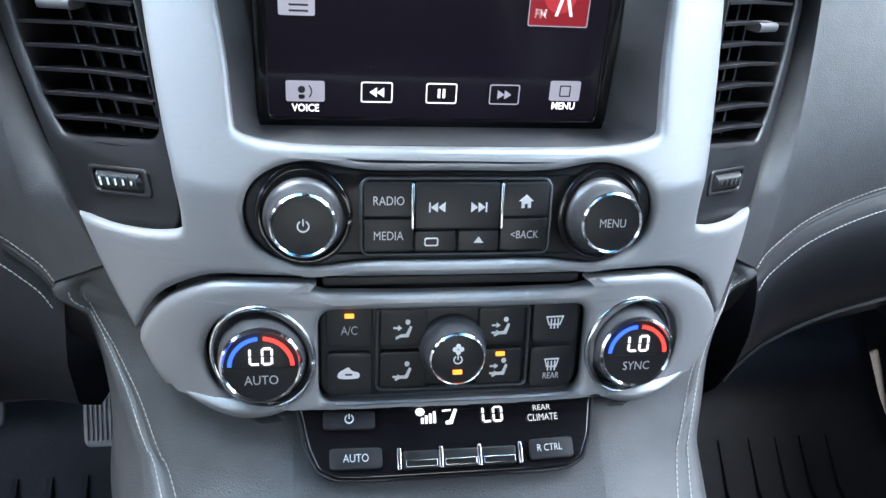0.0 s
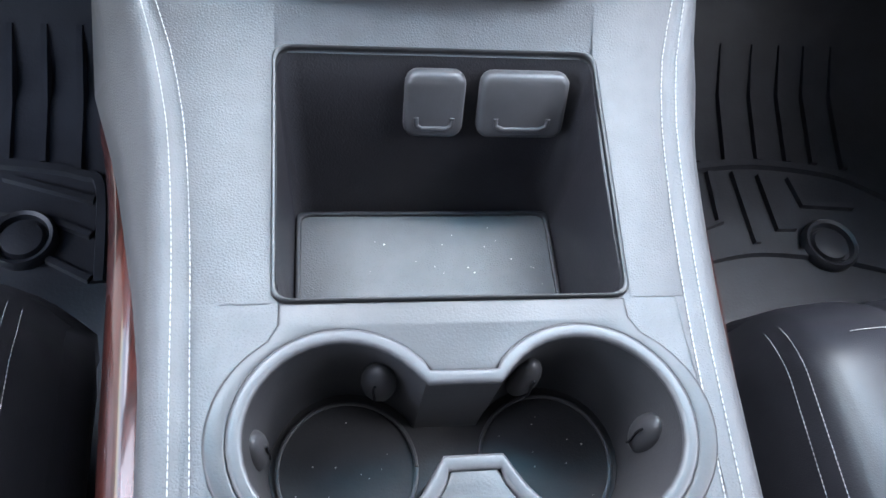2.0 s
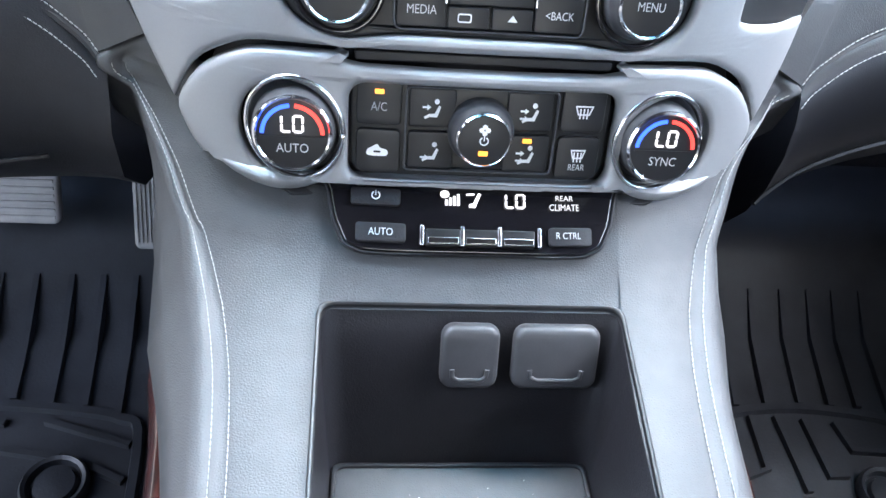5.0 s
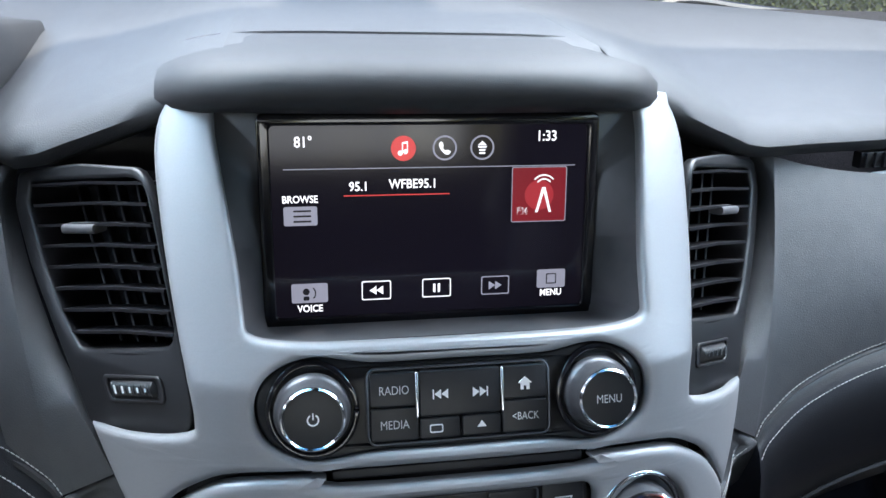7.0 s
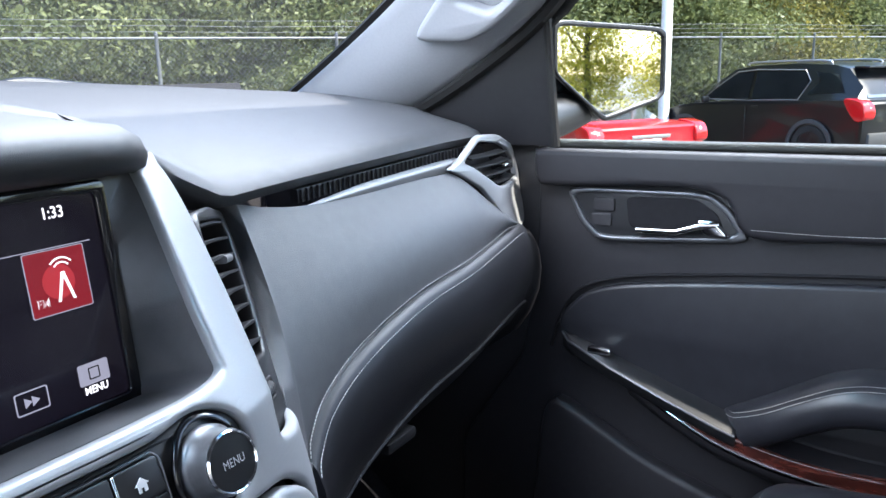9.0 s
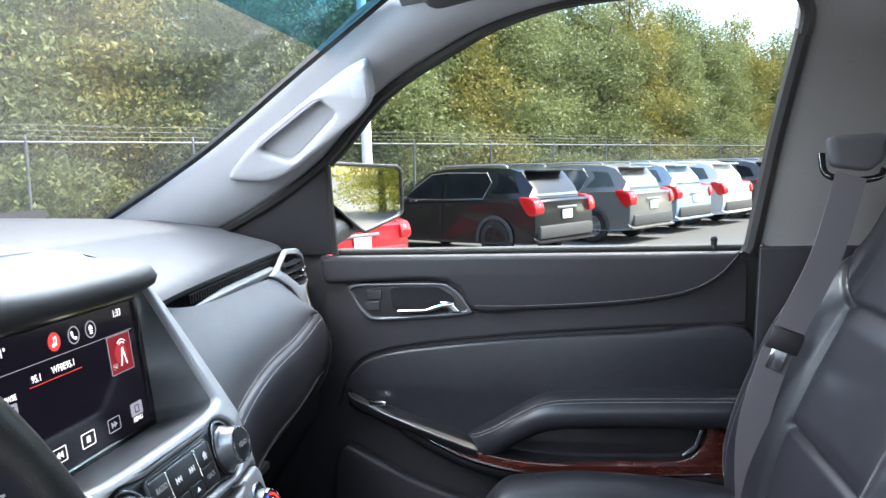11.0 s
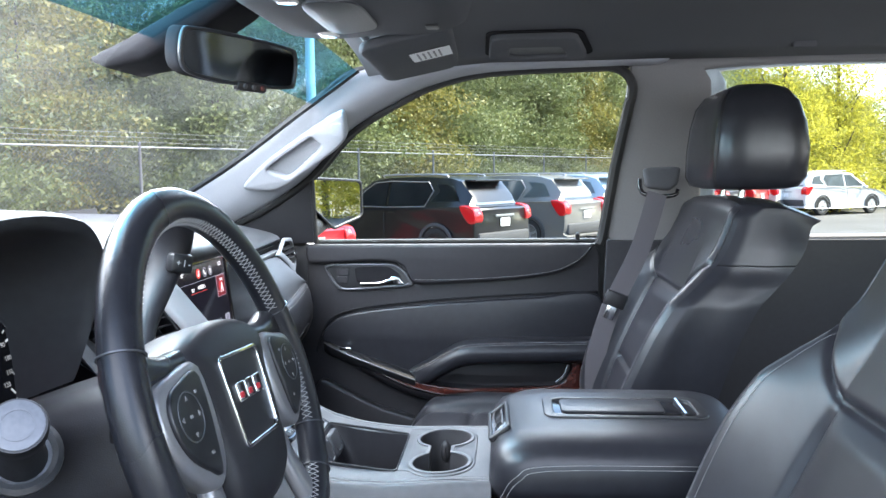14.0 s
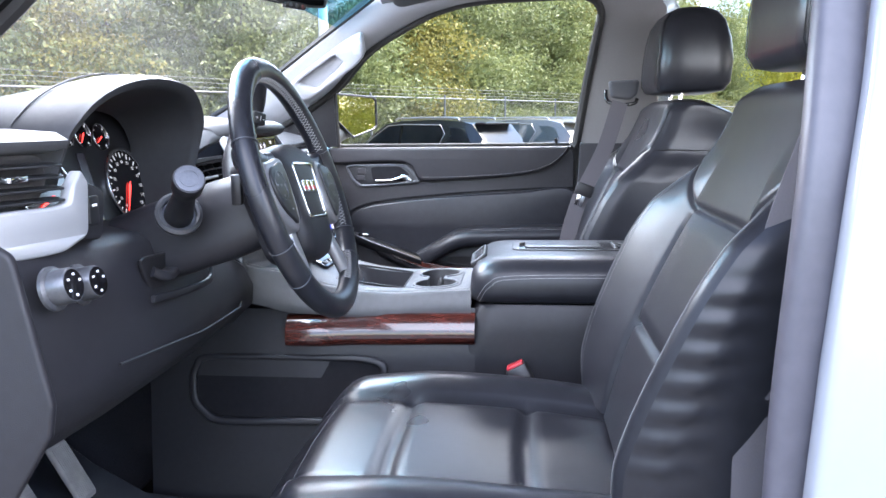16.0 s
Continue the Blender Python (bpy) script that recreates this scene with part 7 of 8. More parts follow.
# ---------- seats ----------
def seat(cx, label, front=0.232):
    """A front seat round x = cx: cushion with bolsters, reclined back with wings, headrest."""
    t = thing("car_seat", label, "car seat", at=(cx, -0.1, 0.56), group="front seats")

    def grid(fn, us, vs):
        return strip([[fn(u, v) for u in us] for v in vs])
    # cushion: u across (-1..1), v from front (0) to back (1)
    def cush(u, v):
        half = at_rows([(0, 0.236), (0.12, 0.260), (0.6, 0.266), (1, 0.240)], v)[0]
        y = mix(front, -0.335, v) + 0.018 * (1 - u * u) * (1 - v)
        bol = max(0.0, (abs(u) - 0.56) / 0.44)
        ins = 0.868 - 0.022 * v + 0.010 * math.sin(math.pi * min(1, v * 1.2))
        z = ins + 0.028 * math.sin(math.pi * min(1, bol * 1.02)) ** 0.7 * min(1, 0.35 + v * 2.0) * (1 if bol > 0 else 0)
        if bol > 0.75:
            z -= 0.06 * ((bol - 0.75) / 0.25) ** 1.6
        seam = min(abs(v - 0.30), abs(v - 0.62))
        if abs(u) < 0.56:
            z -= 0.010 * math.exp(-(seam / 0.018) ** 2)
        z -= 0.009 * math.exp(-((abs(u) - 0.56) / 0.02) ** 2)
        if v < 0.14:
            z -= 0.075 * (1 - v / 0.14) ** 2
        return Vector((cx + u * half, y, z))
    us = np.linspace(-1, 1, 61)
    part("cushion", grid(cush, us, np.linspace(0, 1, 64)), LEATHER, t, "black leather cushion with raised bolsters", sharp=180)
    rim = [cush(u, 0) for u in us] + [cush(1, v) for v in np.linspace(0.03, 1, 30)] + [cush(u, 1) for u in us[::-1]] + [cush(-1, v) for v in np.linspace(1, 0.03, 30)]
    skirt = [rim, [p + Vector(((p.x - cx) * 0.04, 0.008 if p.y > 0 else 0, -0.035)) for p in rim], [p + Vector(((p.x - cx) * 0.01, 0, -0.075 if p.z > 0 else 0)) for p in rim]]
    part("cushion_side", strip(skirt, close=True), LEATHER, t, "black leather cushion side", sharp=60)
    part("seat_base", box(cx, -0.09, 0.69, 0.44, 0.46, 0.16, 0.03), PLASTIC, t, "dark plastic seat base")
    for s in (-1, 1):
        part("rail", box(cx + s * 0.17, -0.08, 0.58, 0.04, 0.5, 0.06, 0.008), DARK, t)
        for off in (0.0, 0.022):
            part("stitching", stitches([cush(s * (0.925 + off * 0.9), v) + Vector((s * 0.0016, 0, 0.0018)) for v in np.linspace(0.06, 0.98, 60)]), DULLTHREAD, t, kind="stuff")
    part("stitching", stitches([cush(u, 0.10) + Vector((0, 0.001, 0.001)) for u in np.linspace(-0.8, 0.8, 40)]), DULLTHREAD, t, kind="stuff")

    # back: v from bottom (0) to top (1)
    FRONT = [(0, -0.235, 0.86), (0.2, -0.264, 0.96), (0.4, -0.306, 1.06), (0.6, -0.354, 1.16), (0.8, -0.401, 1.26), (0.92, -0.426, 1.325), (0.965, -0.435, 1.352), (1.0, -0.452, 1.367)]

    def ease(x):
        x = min(1.0, max(0.0, x))
        return x * x * (3 - 2 * x)

    def back(u, v):
        y, z = at_rows([(a, b) for a, b, _ in FRONT], v)[0], at_rows([(a, c) for a, _, c in FRONT], v)[0]
        half = at_rows([(0, 0.235), (0.25, 0.256), (0.5, 0.264), (0.62, 0.260), (0.70, 0.246), (0.78, 0.226), (0.9, 0.212), (1.0, 0.200)], v)[0]
        a, inb = abs(u), 0.55
        bol = max(0.0, (a - inb) / (1 - inb))
        fade = at_rows([(0, 0.55), (0.15, 0.9), (0.5, 1.0), (0.62, 0.88), (0.70, 0.55), (0.78, 0.18), (0.86, 0.0), (1, 0.0)], v)[0]
        out = 0.058 * fade * min(1.0, bol / 0.90) ** 0.8
        out -= 0.014 * max(0.0, (a - 0.90) / 0.10) ** 2
        edge = 0.655 + 0.15 * bol
        out -= 0.010 * math.exp(-((a - inb) / 0.014) ** 2) * ease((edge - v) / 0.10)
        if a < inb:
            out -= 0.011 * math.exp(-((v - 0.30) / 0.009) ** 2)
            out += 0.008 * ease((v - 0.30) / 0.06) * ease((0.655 - v) / 0.06) * (1 - (a / inb) ** 6)
        out -= 0.007 * math.exp(-((v - edge) / 0.007) ** 2) * (1 - ease((a - 0.90) / 0.10))
        out += 0.006 * ease((v - edge) / 0.025) * ease((1 - v) / 0.25) * (1 - a ** 8)
        zz = z - 0.012 * a ** 5 * max(0.0, (v - 0.85) / 0.15)
        return Vector((cx + u * half, y + out * 0.94, zz + out * 0.30))
    us, vs = np.linspace(-1, 1, 141), np.linspace(0, 1, 150)
    part("backrest", grid(back, us, vs), LEATHER, t, "black leather backrest with side wings", sharp=180)
    ring = [(back(-1, v), v) for v in vs] + [(back(u, 1), 1.0) for u in us[1:-1]] + [(back(1, v), v) for v in vs[::-1]]
    bands = [[], [], [], [], [], []]
    for p, v in ring:
        crest = ease((v - 0.80) / 0.20)
        q = Vector((cx + (p.x - cx) * (0.94 - 0.04 * crest), p.y - 0.132 - 0.10 * min(0.30, max(0.0, 1.33 - p.z)), p.z - 0.004 - 0.018 * crest))
        sg, lift = (p.x - cx) / 0.26, 0.012 * crest
        pleat = 0.0035 * math.sin(v * 95) * ease((v - 0.08) / 0.08) * ease((0.62 - v) / 0.1) * (1.0 if (p.x - cx) * (cx - C) > 0 else 0.0)
        for k, (f, o) in enumerate(((0.0, 0.0), (0.10, 0.006 + pleat * 0.6), (0.24, 0.011 + pleat), (0.34, 0.006), (0.55, 0.013), (1.0, 0.0))):
            bands[k].append(p.lerp(q, f) + Vector((sg * o, 0, lift * math.sin(math.pi * f))))
    rear = bands[-1]
    part("back_side", strip(bands), LEATHER, t, "gathered black leather back side", sharp=180)
    nv = len(vs)
    left, right = rear[:nv], rear[-nv:][::-1]
    part("back_panel", strip([[a.lerp(b, q) + Vector((0, -0.02 * math.sin(math.pi * q), 0)) for q in np.linspace(0, 1, 12)] for a, b in zip(left, right)]), PLASTIC, t, "dark back panel", sharp=60)
    for s in (-1, 1):
        for off in (0.0, 0.04):
            part("stitching", stitches([back(s * (0.885 + off), v) + Vector((0, 0.0010, 0.0003)) for v in np.linspace(0.06, 0.77, 60)]), DULLTHREAD, t, kind="stuff")
        part("back_seam", rod([back(s * 0.965, v) + Vector((s * 0.0006, 0.0004, 0)) for v in np.linspace(0.79, 0.99, 30)], 0.0011, 5), DARK, t)
        part("back_seam", rod([back(s * 0.90, v) + Vector((s * 0.0004, 0.0002, 0)) for v in np.linspace(0.80, 0.99, 30)], 0.0008, 5), DARK, t)
        at = round(0.795 * (len(vs) - 1))
        at = at if s < 0 else len(ring) - 1 - at
        part("back_seam", rod([b[at] + Vector((s * 0.0005, 0, 0)) for b in bands], 0.0013, 5), DARK, t)
    # headrest on two posts
    for s in (-1, 1):
        part("headrest_post", rod([(cx + s * 0.065, -0.485, 1.33), (cx + s * 0.065, -0.495, 1.42)], 0.0065, 10, up=(1, 0, 0)), CHROME, t, "chrome headrest post")
    rows = []
    HEAD = [(1.384, 0.115, 0.060, -0.506), (1.389, 0.134, 0.078, -0.507), (1.408, 0.144, 0.088, -0.509), (1.46, 0.147, 0.089, -0.512), (1.51, 0.143, 0.083, -0.512), (1.55, 0.132, 0.073, -0.511), (1.573, 0.115, 0.058, -0.511), (1.584, 0.085, 0.036, -0.511)]
    for z, w, d, yc in HEAD:
        rows.append([(cx + a, yc + b, z) for a, b in around(rr(0, 0, 2 * w, 2 * d, min(0.045, d * 0.8), 6), 56)])
    part("headrest", strip(rows, close=True, cap=True), LEATHER, t, "rounded black leather headrest", sharp=80)
    for s in (-1, 1):
        for off in (0.80, 0.84):
            part("headrest_seam", rod([Vector((cx + s * w * off, yc + d - 0.012 * ((off * w - w + 0.045) / 0.045) ** 2, z)) for z, w, d, yc in HEAD[1:7]], 0.0010, 5, up=(1, 0, 0)), DARK, t)
    return t


driver = seat(C - 0.490, "black leather driver's seat with white stitched bolsters")
passenger = seat(C + 0.490, "black leather front passenger seat with white stitched bolsters", 0.198)
# buckle beside the driver's cushion
buck = thing("seat_belt_buckle", "black belt buckle with a red release button", "seat belt buckle", at=(C - 0.205, -0.08, 0.86))
bmx = Matrix.Translation((C - 0.198, -0.118, 0.840)) @ Matrix.Rotation(radians(-27), 4, "X") @ Matrix.Rotation(radians(6), 4, "Y") @ Matrix.Diagonal((1.2, 1.2, 1.2, 1))
part("stalk", turned(box(0, 0, -0.095, 0.028, 0.016, 0.13, 0.005), bmx), DARK, buck)
part("housing", turned(box(0, 0, 0, 0.030, 0.034, 0.085, 0.006), bmx), DARK, buck)
part("button", turned(box(0, 0.0, 0.0425, 0.024, 0.026, 0.006, 0.002), bmx), RED_PLASTIC, buck, "red release button")


# ---------- passenger door ----------
door = thing("door_1", "dark passenger door with padded armrest, burl wood and stitched trim", "car door", at=(C + 0.81, 0.1, 0.6), kind="structure")


def dfn(inset=0.0):
    """On the door: a is y, b is z, h towards the cabin."""
    return lambda a, b, h: Vector((C + 0.812 - (h + inset) - max(0, 1.0 - b) * 0.03 + max(0, b - 1.20) * 0.05, a, b))


WINDOW = [(0.457, 1.244), (0.446, 1.421), (0.395, 1.475), (0.344, 1.522), (0.28, 1.562), (0.223, 1.590), (0.129, 1.630), (0.05, 1.648), (-0.02, 1.656), (-0.15, 1.660), (-0.267, 1.660), (-0.308, 1.647), (-0.326, 1.612), (-0.293, 1.435), (-0.265, 1.258), (-0.262, 1.244)]
part("panel", plate([rounded([(0.475, 1.252), (0.478, 1.10), (0.50, 0.95), (0.60, 0.80), (0.60, 0.58), (-0.25, 0.58), (-0.262, 0.9), (-0.264, 1.252)], 4, 0.1)], 0.02, 0.004, dfn(-0.02)), PLASTIC, door, "dark grained door panel")
sill = [(0.475, 1.248), (0.47, 1.205), (0.43, 1.200), (0.245, 1.202), (0.20, 1.150), (0.10, 1.150), (-0.05, 1.158), (-0.15, 1.172), (-0.205, 1.196), (-0.235, 1.225), (-0.252, 1.248)]
part("upper_pad", plate([[(p.x, p.y) for p in smooth([(a, b, 0) for a, b in sill], 4)]], 0.024, 0.008, dfn(0.0)), DOORTRIM, door, "charcoal padded upper door trim")
part("stitching", stitches([dfn(0.0243)(p.x, p.y + 0.009, 0) for p in smooth([(0.195, 1.150, 0), (0.10, 1.150, 0), (-0.05, 1.158, 0), (-0.15, 1.172, 0), (-0.205, 1.196, 0), (-0.235, 1.225, 0), (-0.248, 1.245, 0)], 6)]), THREAD, door, kind="stuff")
part("belt_seal", sweep([dfn(-0.01)(y, 1.253, 0) for y in np.linspace(0.455, -0.262, 8)], rr(0, 0, 0.028, 0.010, 0.004, 3), up=(0, 0, 1)), SEAL, door, "black window belt seal")
part("rear_seal", plate([[(-0.215, 1.252), (-0.345, 1.252), (-0.345, 0.58), (-0.215, 0.58)]], 0.012, 0.003, dfn(-0.037)), SEAL, door, "black rubber seal along the rear edge")
# inner handle in its bezel
bz = rounded([(0.434, 1.198), (0.250, 1.199), (0.222, 1.178), (0.197, 1.139), (0.388, 1.127), (0.412, 1.150)], 5, 0.22)
hb = part("handle_bezel", plate([bz, rounded([(0.426, 1.191), (0.255, 1.192), (0.230, 1.174), (0.210, 1.146), (0.383, 1.134), (0.404, 1.154)], 5, 0.22)], 0.008, 0.003, dfn(0.002)), KNURL, door, "dark silver handle bezel")
part("bezel_plate", plate([bz], 0.006, 0.001, dfn(-0.001)), KEY, hb)
part("handle_pocket", plate([rounded([(0.352, 1.189), (0.264, 1.190), (0.238, 1.172), (0.228, 1.148), (0.326, 1.139), (0.348, 1.152)], 5, 0.2)], 0.003, 0.001, dfn(0.0045)), MATTE, hb, "black hand recess")
part("lever", sweep([dfn(0.014)(0.335, 1.147, 0), dfn(0.018)(0.285, 1.149, 0), dfn(0.018)(0.255, 1.159, 0), dfn(0.012)(0.235, 1.160, 0)], rr(0, 0, 0.008, 0.010, 0.003, 3), up=(-1, 0, 0)), CHROME, hb, "chrome door lever")
part("lever_end", plate([rounded([(0.262, 1.166), (0.240, 1.166), (0.220, 1.145), (0.250, 1.145)], 4, 0.25)], 0.012, 0.003, dfn(0.006)), CHROME, hb, "chrome door lever")
for z in (1.176, 1.156):
    part("lock_button", plate([rr(0.381 + (1.176 - z) * 0.2, z, 0.028, 0.017, 0.003)], 0.004, 0.001, dfn(0.004)), PLASTIC, hb)
# centre pad, switch pod, armrest, wood and pocket
mid = [(p.x, p.y) for p in smooth([(0.436, 1.000, 0), (0.415, 1.045, 0), (0.37, 1.068, 0), (0.28, 1.083, 0), (0.10, 1.100, 0), (-0.10, 1.112, 0), (-0.258, 1.118, 0), (-0.258, 0.99, 0), (0.05, 0.97, 0), (0.20, 0.92, 0), (0.33, 0.96, 0)], 5, close=True)]
part("centre_pad", plate([mid], 0.016, 0.006, dfn(0.0)), LEATHER, door, "padded black leather door insert")
part("insert_line", rod([dfn(0.004)(p.x, p.y, 0) for p in smooth([(0.455, 0.97, 0), (0.443, 1.01, 0), (0.42, 1.052, 0), (0.37, 1.076, 0), (0.28, 1.091, 0), (0.10, 1.108, 0), (-0.10, 1.120, 0), (-0.258, 1.126, 0)], 6)], 0.0026, 6), MATTE, door)
rows = []
for y, z, d in ((0.435, 1.000, 0.012), (0.42, 0.995, 0.03), (0.36, 0.974, 0.046), (0.28, 0.946, 0.055), (0.215, 0.924, 0.060), (0.195, 0.917, 0.058)):
    c = dfn(0)(y, z, 0)
    rows.append([c + Vector((0.01, 0, 0.0)), c + Vector((-d * 0.3, 0, 0.002)), c + Vector((-d * 0.85, 0, -0.001)), c + Vector((-d, 0, -0.008)), c + Vector((-d * 0.9, 0, -0.022)), c + Vector((0.01, 0, -0.045))])
pod = part("switch_pod", strip(rows, cap=True), KEY, door, "satin black window switch pod", sharp=50)
part("switch", box(*(dfn(0.030)(0.375, 0.983, 0)), 0.014, 0.032, 0.010, 0.003), CHROME, pod, "window switch")
part("pod_edge", rod([Vector(r[3]) + Vector((-0.001, 0, 0.003)) for r in rows], 0.0018, 6), KNURL, pod)
arm_keys = [(0.215, 0.915, 0.020, 0.030), (0.20, 0.920, 0.045, 0.034), (0.16, 0.942, 0.066, 0.036), (0.12, 0.966, 0.072, 0.036), (0.08, 0.985, 0.075, 0.036), (0.03, 0.992, 0.076, 0.036), (-0.10, 0.996, 0.076, 0.036), (-0.24, 0.998, 0.074, 0.036), (-0.258, 0.998, 0.062, 0.034)]
rows, ast_ = [], []
for p in smooth([(a, b, 0) for a, b, _, _ in arm_keys], 4):
    d, hh = at_rows(sorted((a, c, e) for a, _, c, e in arm_keys), p.x)
    c = dfn(0)(p.x, p.y, 0)
    rows.append([c + Vector((0.012, 0, 0.018)), c + Vector((-d * 0.35, 0, 0.017)), c + Vector((-d * 0.78, 0, 0.012)), c + Vector((-d * 0.95, 0, 0.003)), c + Vector((-d, 0, -0.010)), c + Vector((-d * 0.95, 0, -hh * 0.8)), c + Vector((-d * 0.7, 0, -hh * 1.15)), c + Vector((0.012, 0, -hh * 1.25))])
    ast_.append(c + Vector((-d * 0.90, 0, 0.0085)))
part("armrest", strip(rows, cap=True), LEATHER, door, "padded black leather door armrest", sharp=60)
part("stitching", stitches(ast_[1:-2]), THREAD, door, kind="stuff")
part("stitching", stitches([p + Vector((0.006, 0, 0.004)) for p in ast_[1:-2]]), THREAD, door, kind="stuff")
wood = [(p.x, p.y) for p in smooth([(0.335, 0.948, 0), (0.27, 0.915, 0), (0.205, 0.888, 0), (0.12, 0.868, 0), (0.028, 0.861, 0), (-0.12, 0.862, 0), (-0.254, 0.868, 0), (-0.254, 0.95, 0), (-0.20, 0.955, 0), (-0.19, 0.925, 0), (-0.155, 0.893, 0), (-0.05, 0.888, 0), (0.08, 0.887, 0), (0.18, 0.903, 0), (0.25, 0.925, 0)], 5, close=True)]


def swell(a):
    """How far the door's wood stands out, along y."""
    return at_rows([(-0.26, 0.022), (-0.10, 0.030), (0.05, 0.042), (0.20, 0.052), (0.28, 0.046), (0.34, 0.034)], a)[0]


part("wood_trim", plate([wood], 0.010, 0.003, lambda a, b, h: dfn(swell(a) - 0.010)(a, b, h)), WOOD, door, "dark red gloss burl wood door trim")
part("wood_edge", rod([dfn(swell(p.x) + 0.0012)(p.x, p.y + 0.006, 0) for p in smooth([(0.335, 0.946, 0), (0.27, 0.913, 0), (0.205, 0.886, 0), (0.12, 0.866, 0), (0.028, 0.859, 0), (-0.12, 0.860, 0), (-0.252, 0.866, 0)], 5)], 0.0015, 6), CHROME, door, "thin chrome edge")
lipr = smooth([(0.335, 0.946, 0), (0.27, 0.913, 0), (0.205, 0.886, 0), (0.12, 0.866, 0), (0.028, 0.859, 0), (-0.12, 0.860, 0), (-0.252, 0.866, 0)], 5)
part("pocket_floor", strip([[dfn(swell(p.x) * f)(p.x, p.y + dz, 0) for f, dz in ((1.0, 0.001), (0.96, -0.006), (0.75, -0.018), (0.0, -0.030))] for p in lipr]), DOORTRIM, door, "soft edge below the wood trim", sharp=80)
part("pull_pocket_shelf", strip([[dfn(swell(p.x) * f)(p.x, p.y + 0.026, 0) for f in (0.96, 0.0)] for p in lipr[8:]]), PLASTIC, door)
part("pull_pocket", plate([[(p.x, p.y) for p in smooth([(0.18, 0.91, 0), (0.08, 0.893, 0), (-0.05, 0.894, 0), (-0.15, 0.90, 0), (-0.19, 0.94, 0), (-0.19, 0.965, 0), (0.05, 0.955, 0), (0.14, 0.93, 0)], 4, close=True)]], 0.003, 0.001, dfn(0.001)), DARK, door, "dark pull pocket")
part("pocket_clip", sweep([dfn(0.027)(-0.186, 0.945, 0), dfn(0.029)(-0.176, 0.918, 0), dfn(0.030)(-0.155, 0.900, 0)], rr(0, 0, 0.009, 0.004, 0.0015, 2), up=(-1, 0, 0)), CHROME, door, "bright pocket end")
part("map_pocket", plate([rounded([(0.455, 0.915), (0.30, 0.835), (0.10, 0.775), (-0.20, 0.77), (-0.24, 0.70), (-0.22, 0.62), (0.48, 0.62)], 4, 0.2)], 0.03, 0.008, dfn(0.0)), PLASTIC, door, "dark lower door pocket")
part("lock_pin", lathe([(0.0055, 0), (0.005, 0.012), (0.0065, 0.018), (0.004, 0.022)], 14, Matrix.Translation((C + 0.815, -0.209, 1.250))), DARK, door, "small black lock pin")
g = part("window_pane", plate([WINDOW], 0.004, 0, lambda a, b, h: Vector((side_x(b) + 0.006 + h, a, b))), GLASS, door, "clear side glass")
g.visible_shadow = False
part("sail_panel", plate([rounded([(0.660, 1.298), (0.452, 1.428), (0.447, 1.25), (0.66, 1.25)], 3, 0.04)], 0.006, 0.001, lambda a, b, h: Vector((side_x(b) + 0.008 - h, a, b))), DARK, door, "black mirror sail panel")
part("window_channel", rod([Vector((side_x(b) + 0.004, a, b)) for a, b in ((-0.262, 1.245), (-0.268, 1.258), (-0.293, 1.435), (-0.322, 1.592))], 0.013, 8, up=(1, 0, 0)), SEAL, door, "black window channel")
part("window_channel", rod([Vector((side_x(p.y) - 0.001, p.x, p.y)) for p in smooth([(a, b, 0) for a, b in WINDOW[1:13]], 4)], 0.0085, 8, up=(1, 0, 0)), SEAL, door, "black seal over the window")
part("window_channel", rod([Vector((side_x(b) + 0.002, a, b)) for a, b in ((0.449, 1.25), (0.448, 1.34), (0.446, 1.428))], 0.006, 8, up=(1, 0, 0)), SEAL, door, "black window channel")

# grab handle on the front pillar
grab = thing("grab_handle", "light grey moulded grab handle on the front pillar", "handle", at=(0.75, 0.45, 1.48))


def gfn(a, b, h):
    """On the handle's slanting plane at y = a and z = b, h into the cabin."""
    return Vector((1.4885 - 0.5 * b - 0.894 * h, a, b - 0.447 * h))


outer = rounded([(0.332, 1.570), (0.330, 1.511), (0.364, 1.480), (0.513, 1.388), (0.611, 1.393), (0.548, 1.449), (0.377, 1.551)], 5, 0.3)
hole = rounded([(0.392, 1.494), (0.484, 1.421), (0.538, 1.441), (0.418, 1.515)], 5, 0.2)
part("grip", plate([outer, hole], 0.034, 0.008, lambda a, b, h: gfn(a, b, h - 0.020)), PILLAR, grab, "light grey grip")
part("recess", plate([hole], 0.003, 0.001, lambda a, b, h: gfn(a, b, h - 0.006)), PILLAR, grab)
part("bolt_cover", plate([rr(0.350, 1.530, 0.024, 0.030, 0.006)], 0.002, 0.0008, lambda a, b, h: gfn(a, b, 0.0138 + h)), PILLAR, grab)

# door mirror outside
mir = thing("door_mirror", "black door mirror with a polygonal glass", "mirror", at=(1.06, 0.45, 1.28))


def mfn(a, b, h):
    return Vector((1.06, 0.428, 1.345)) + Vector((0.866, -0.5, 0)) * a + Vector((0, 0, 1)) * b + Vector((-0.5, -0.866, 0)) * h


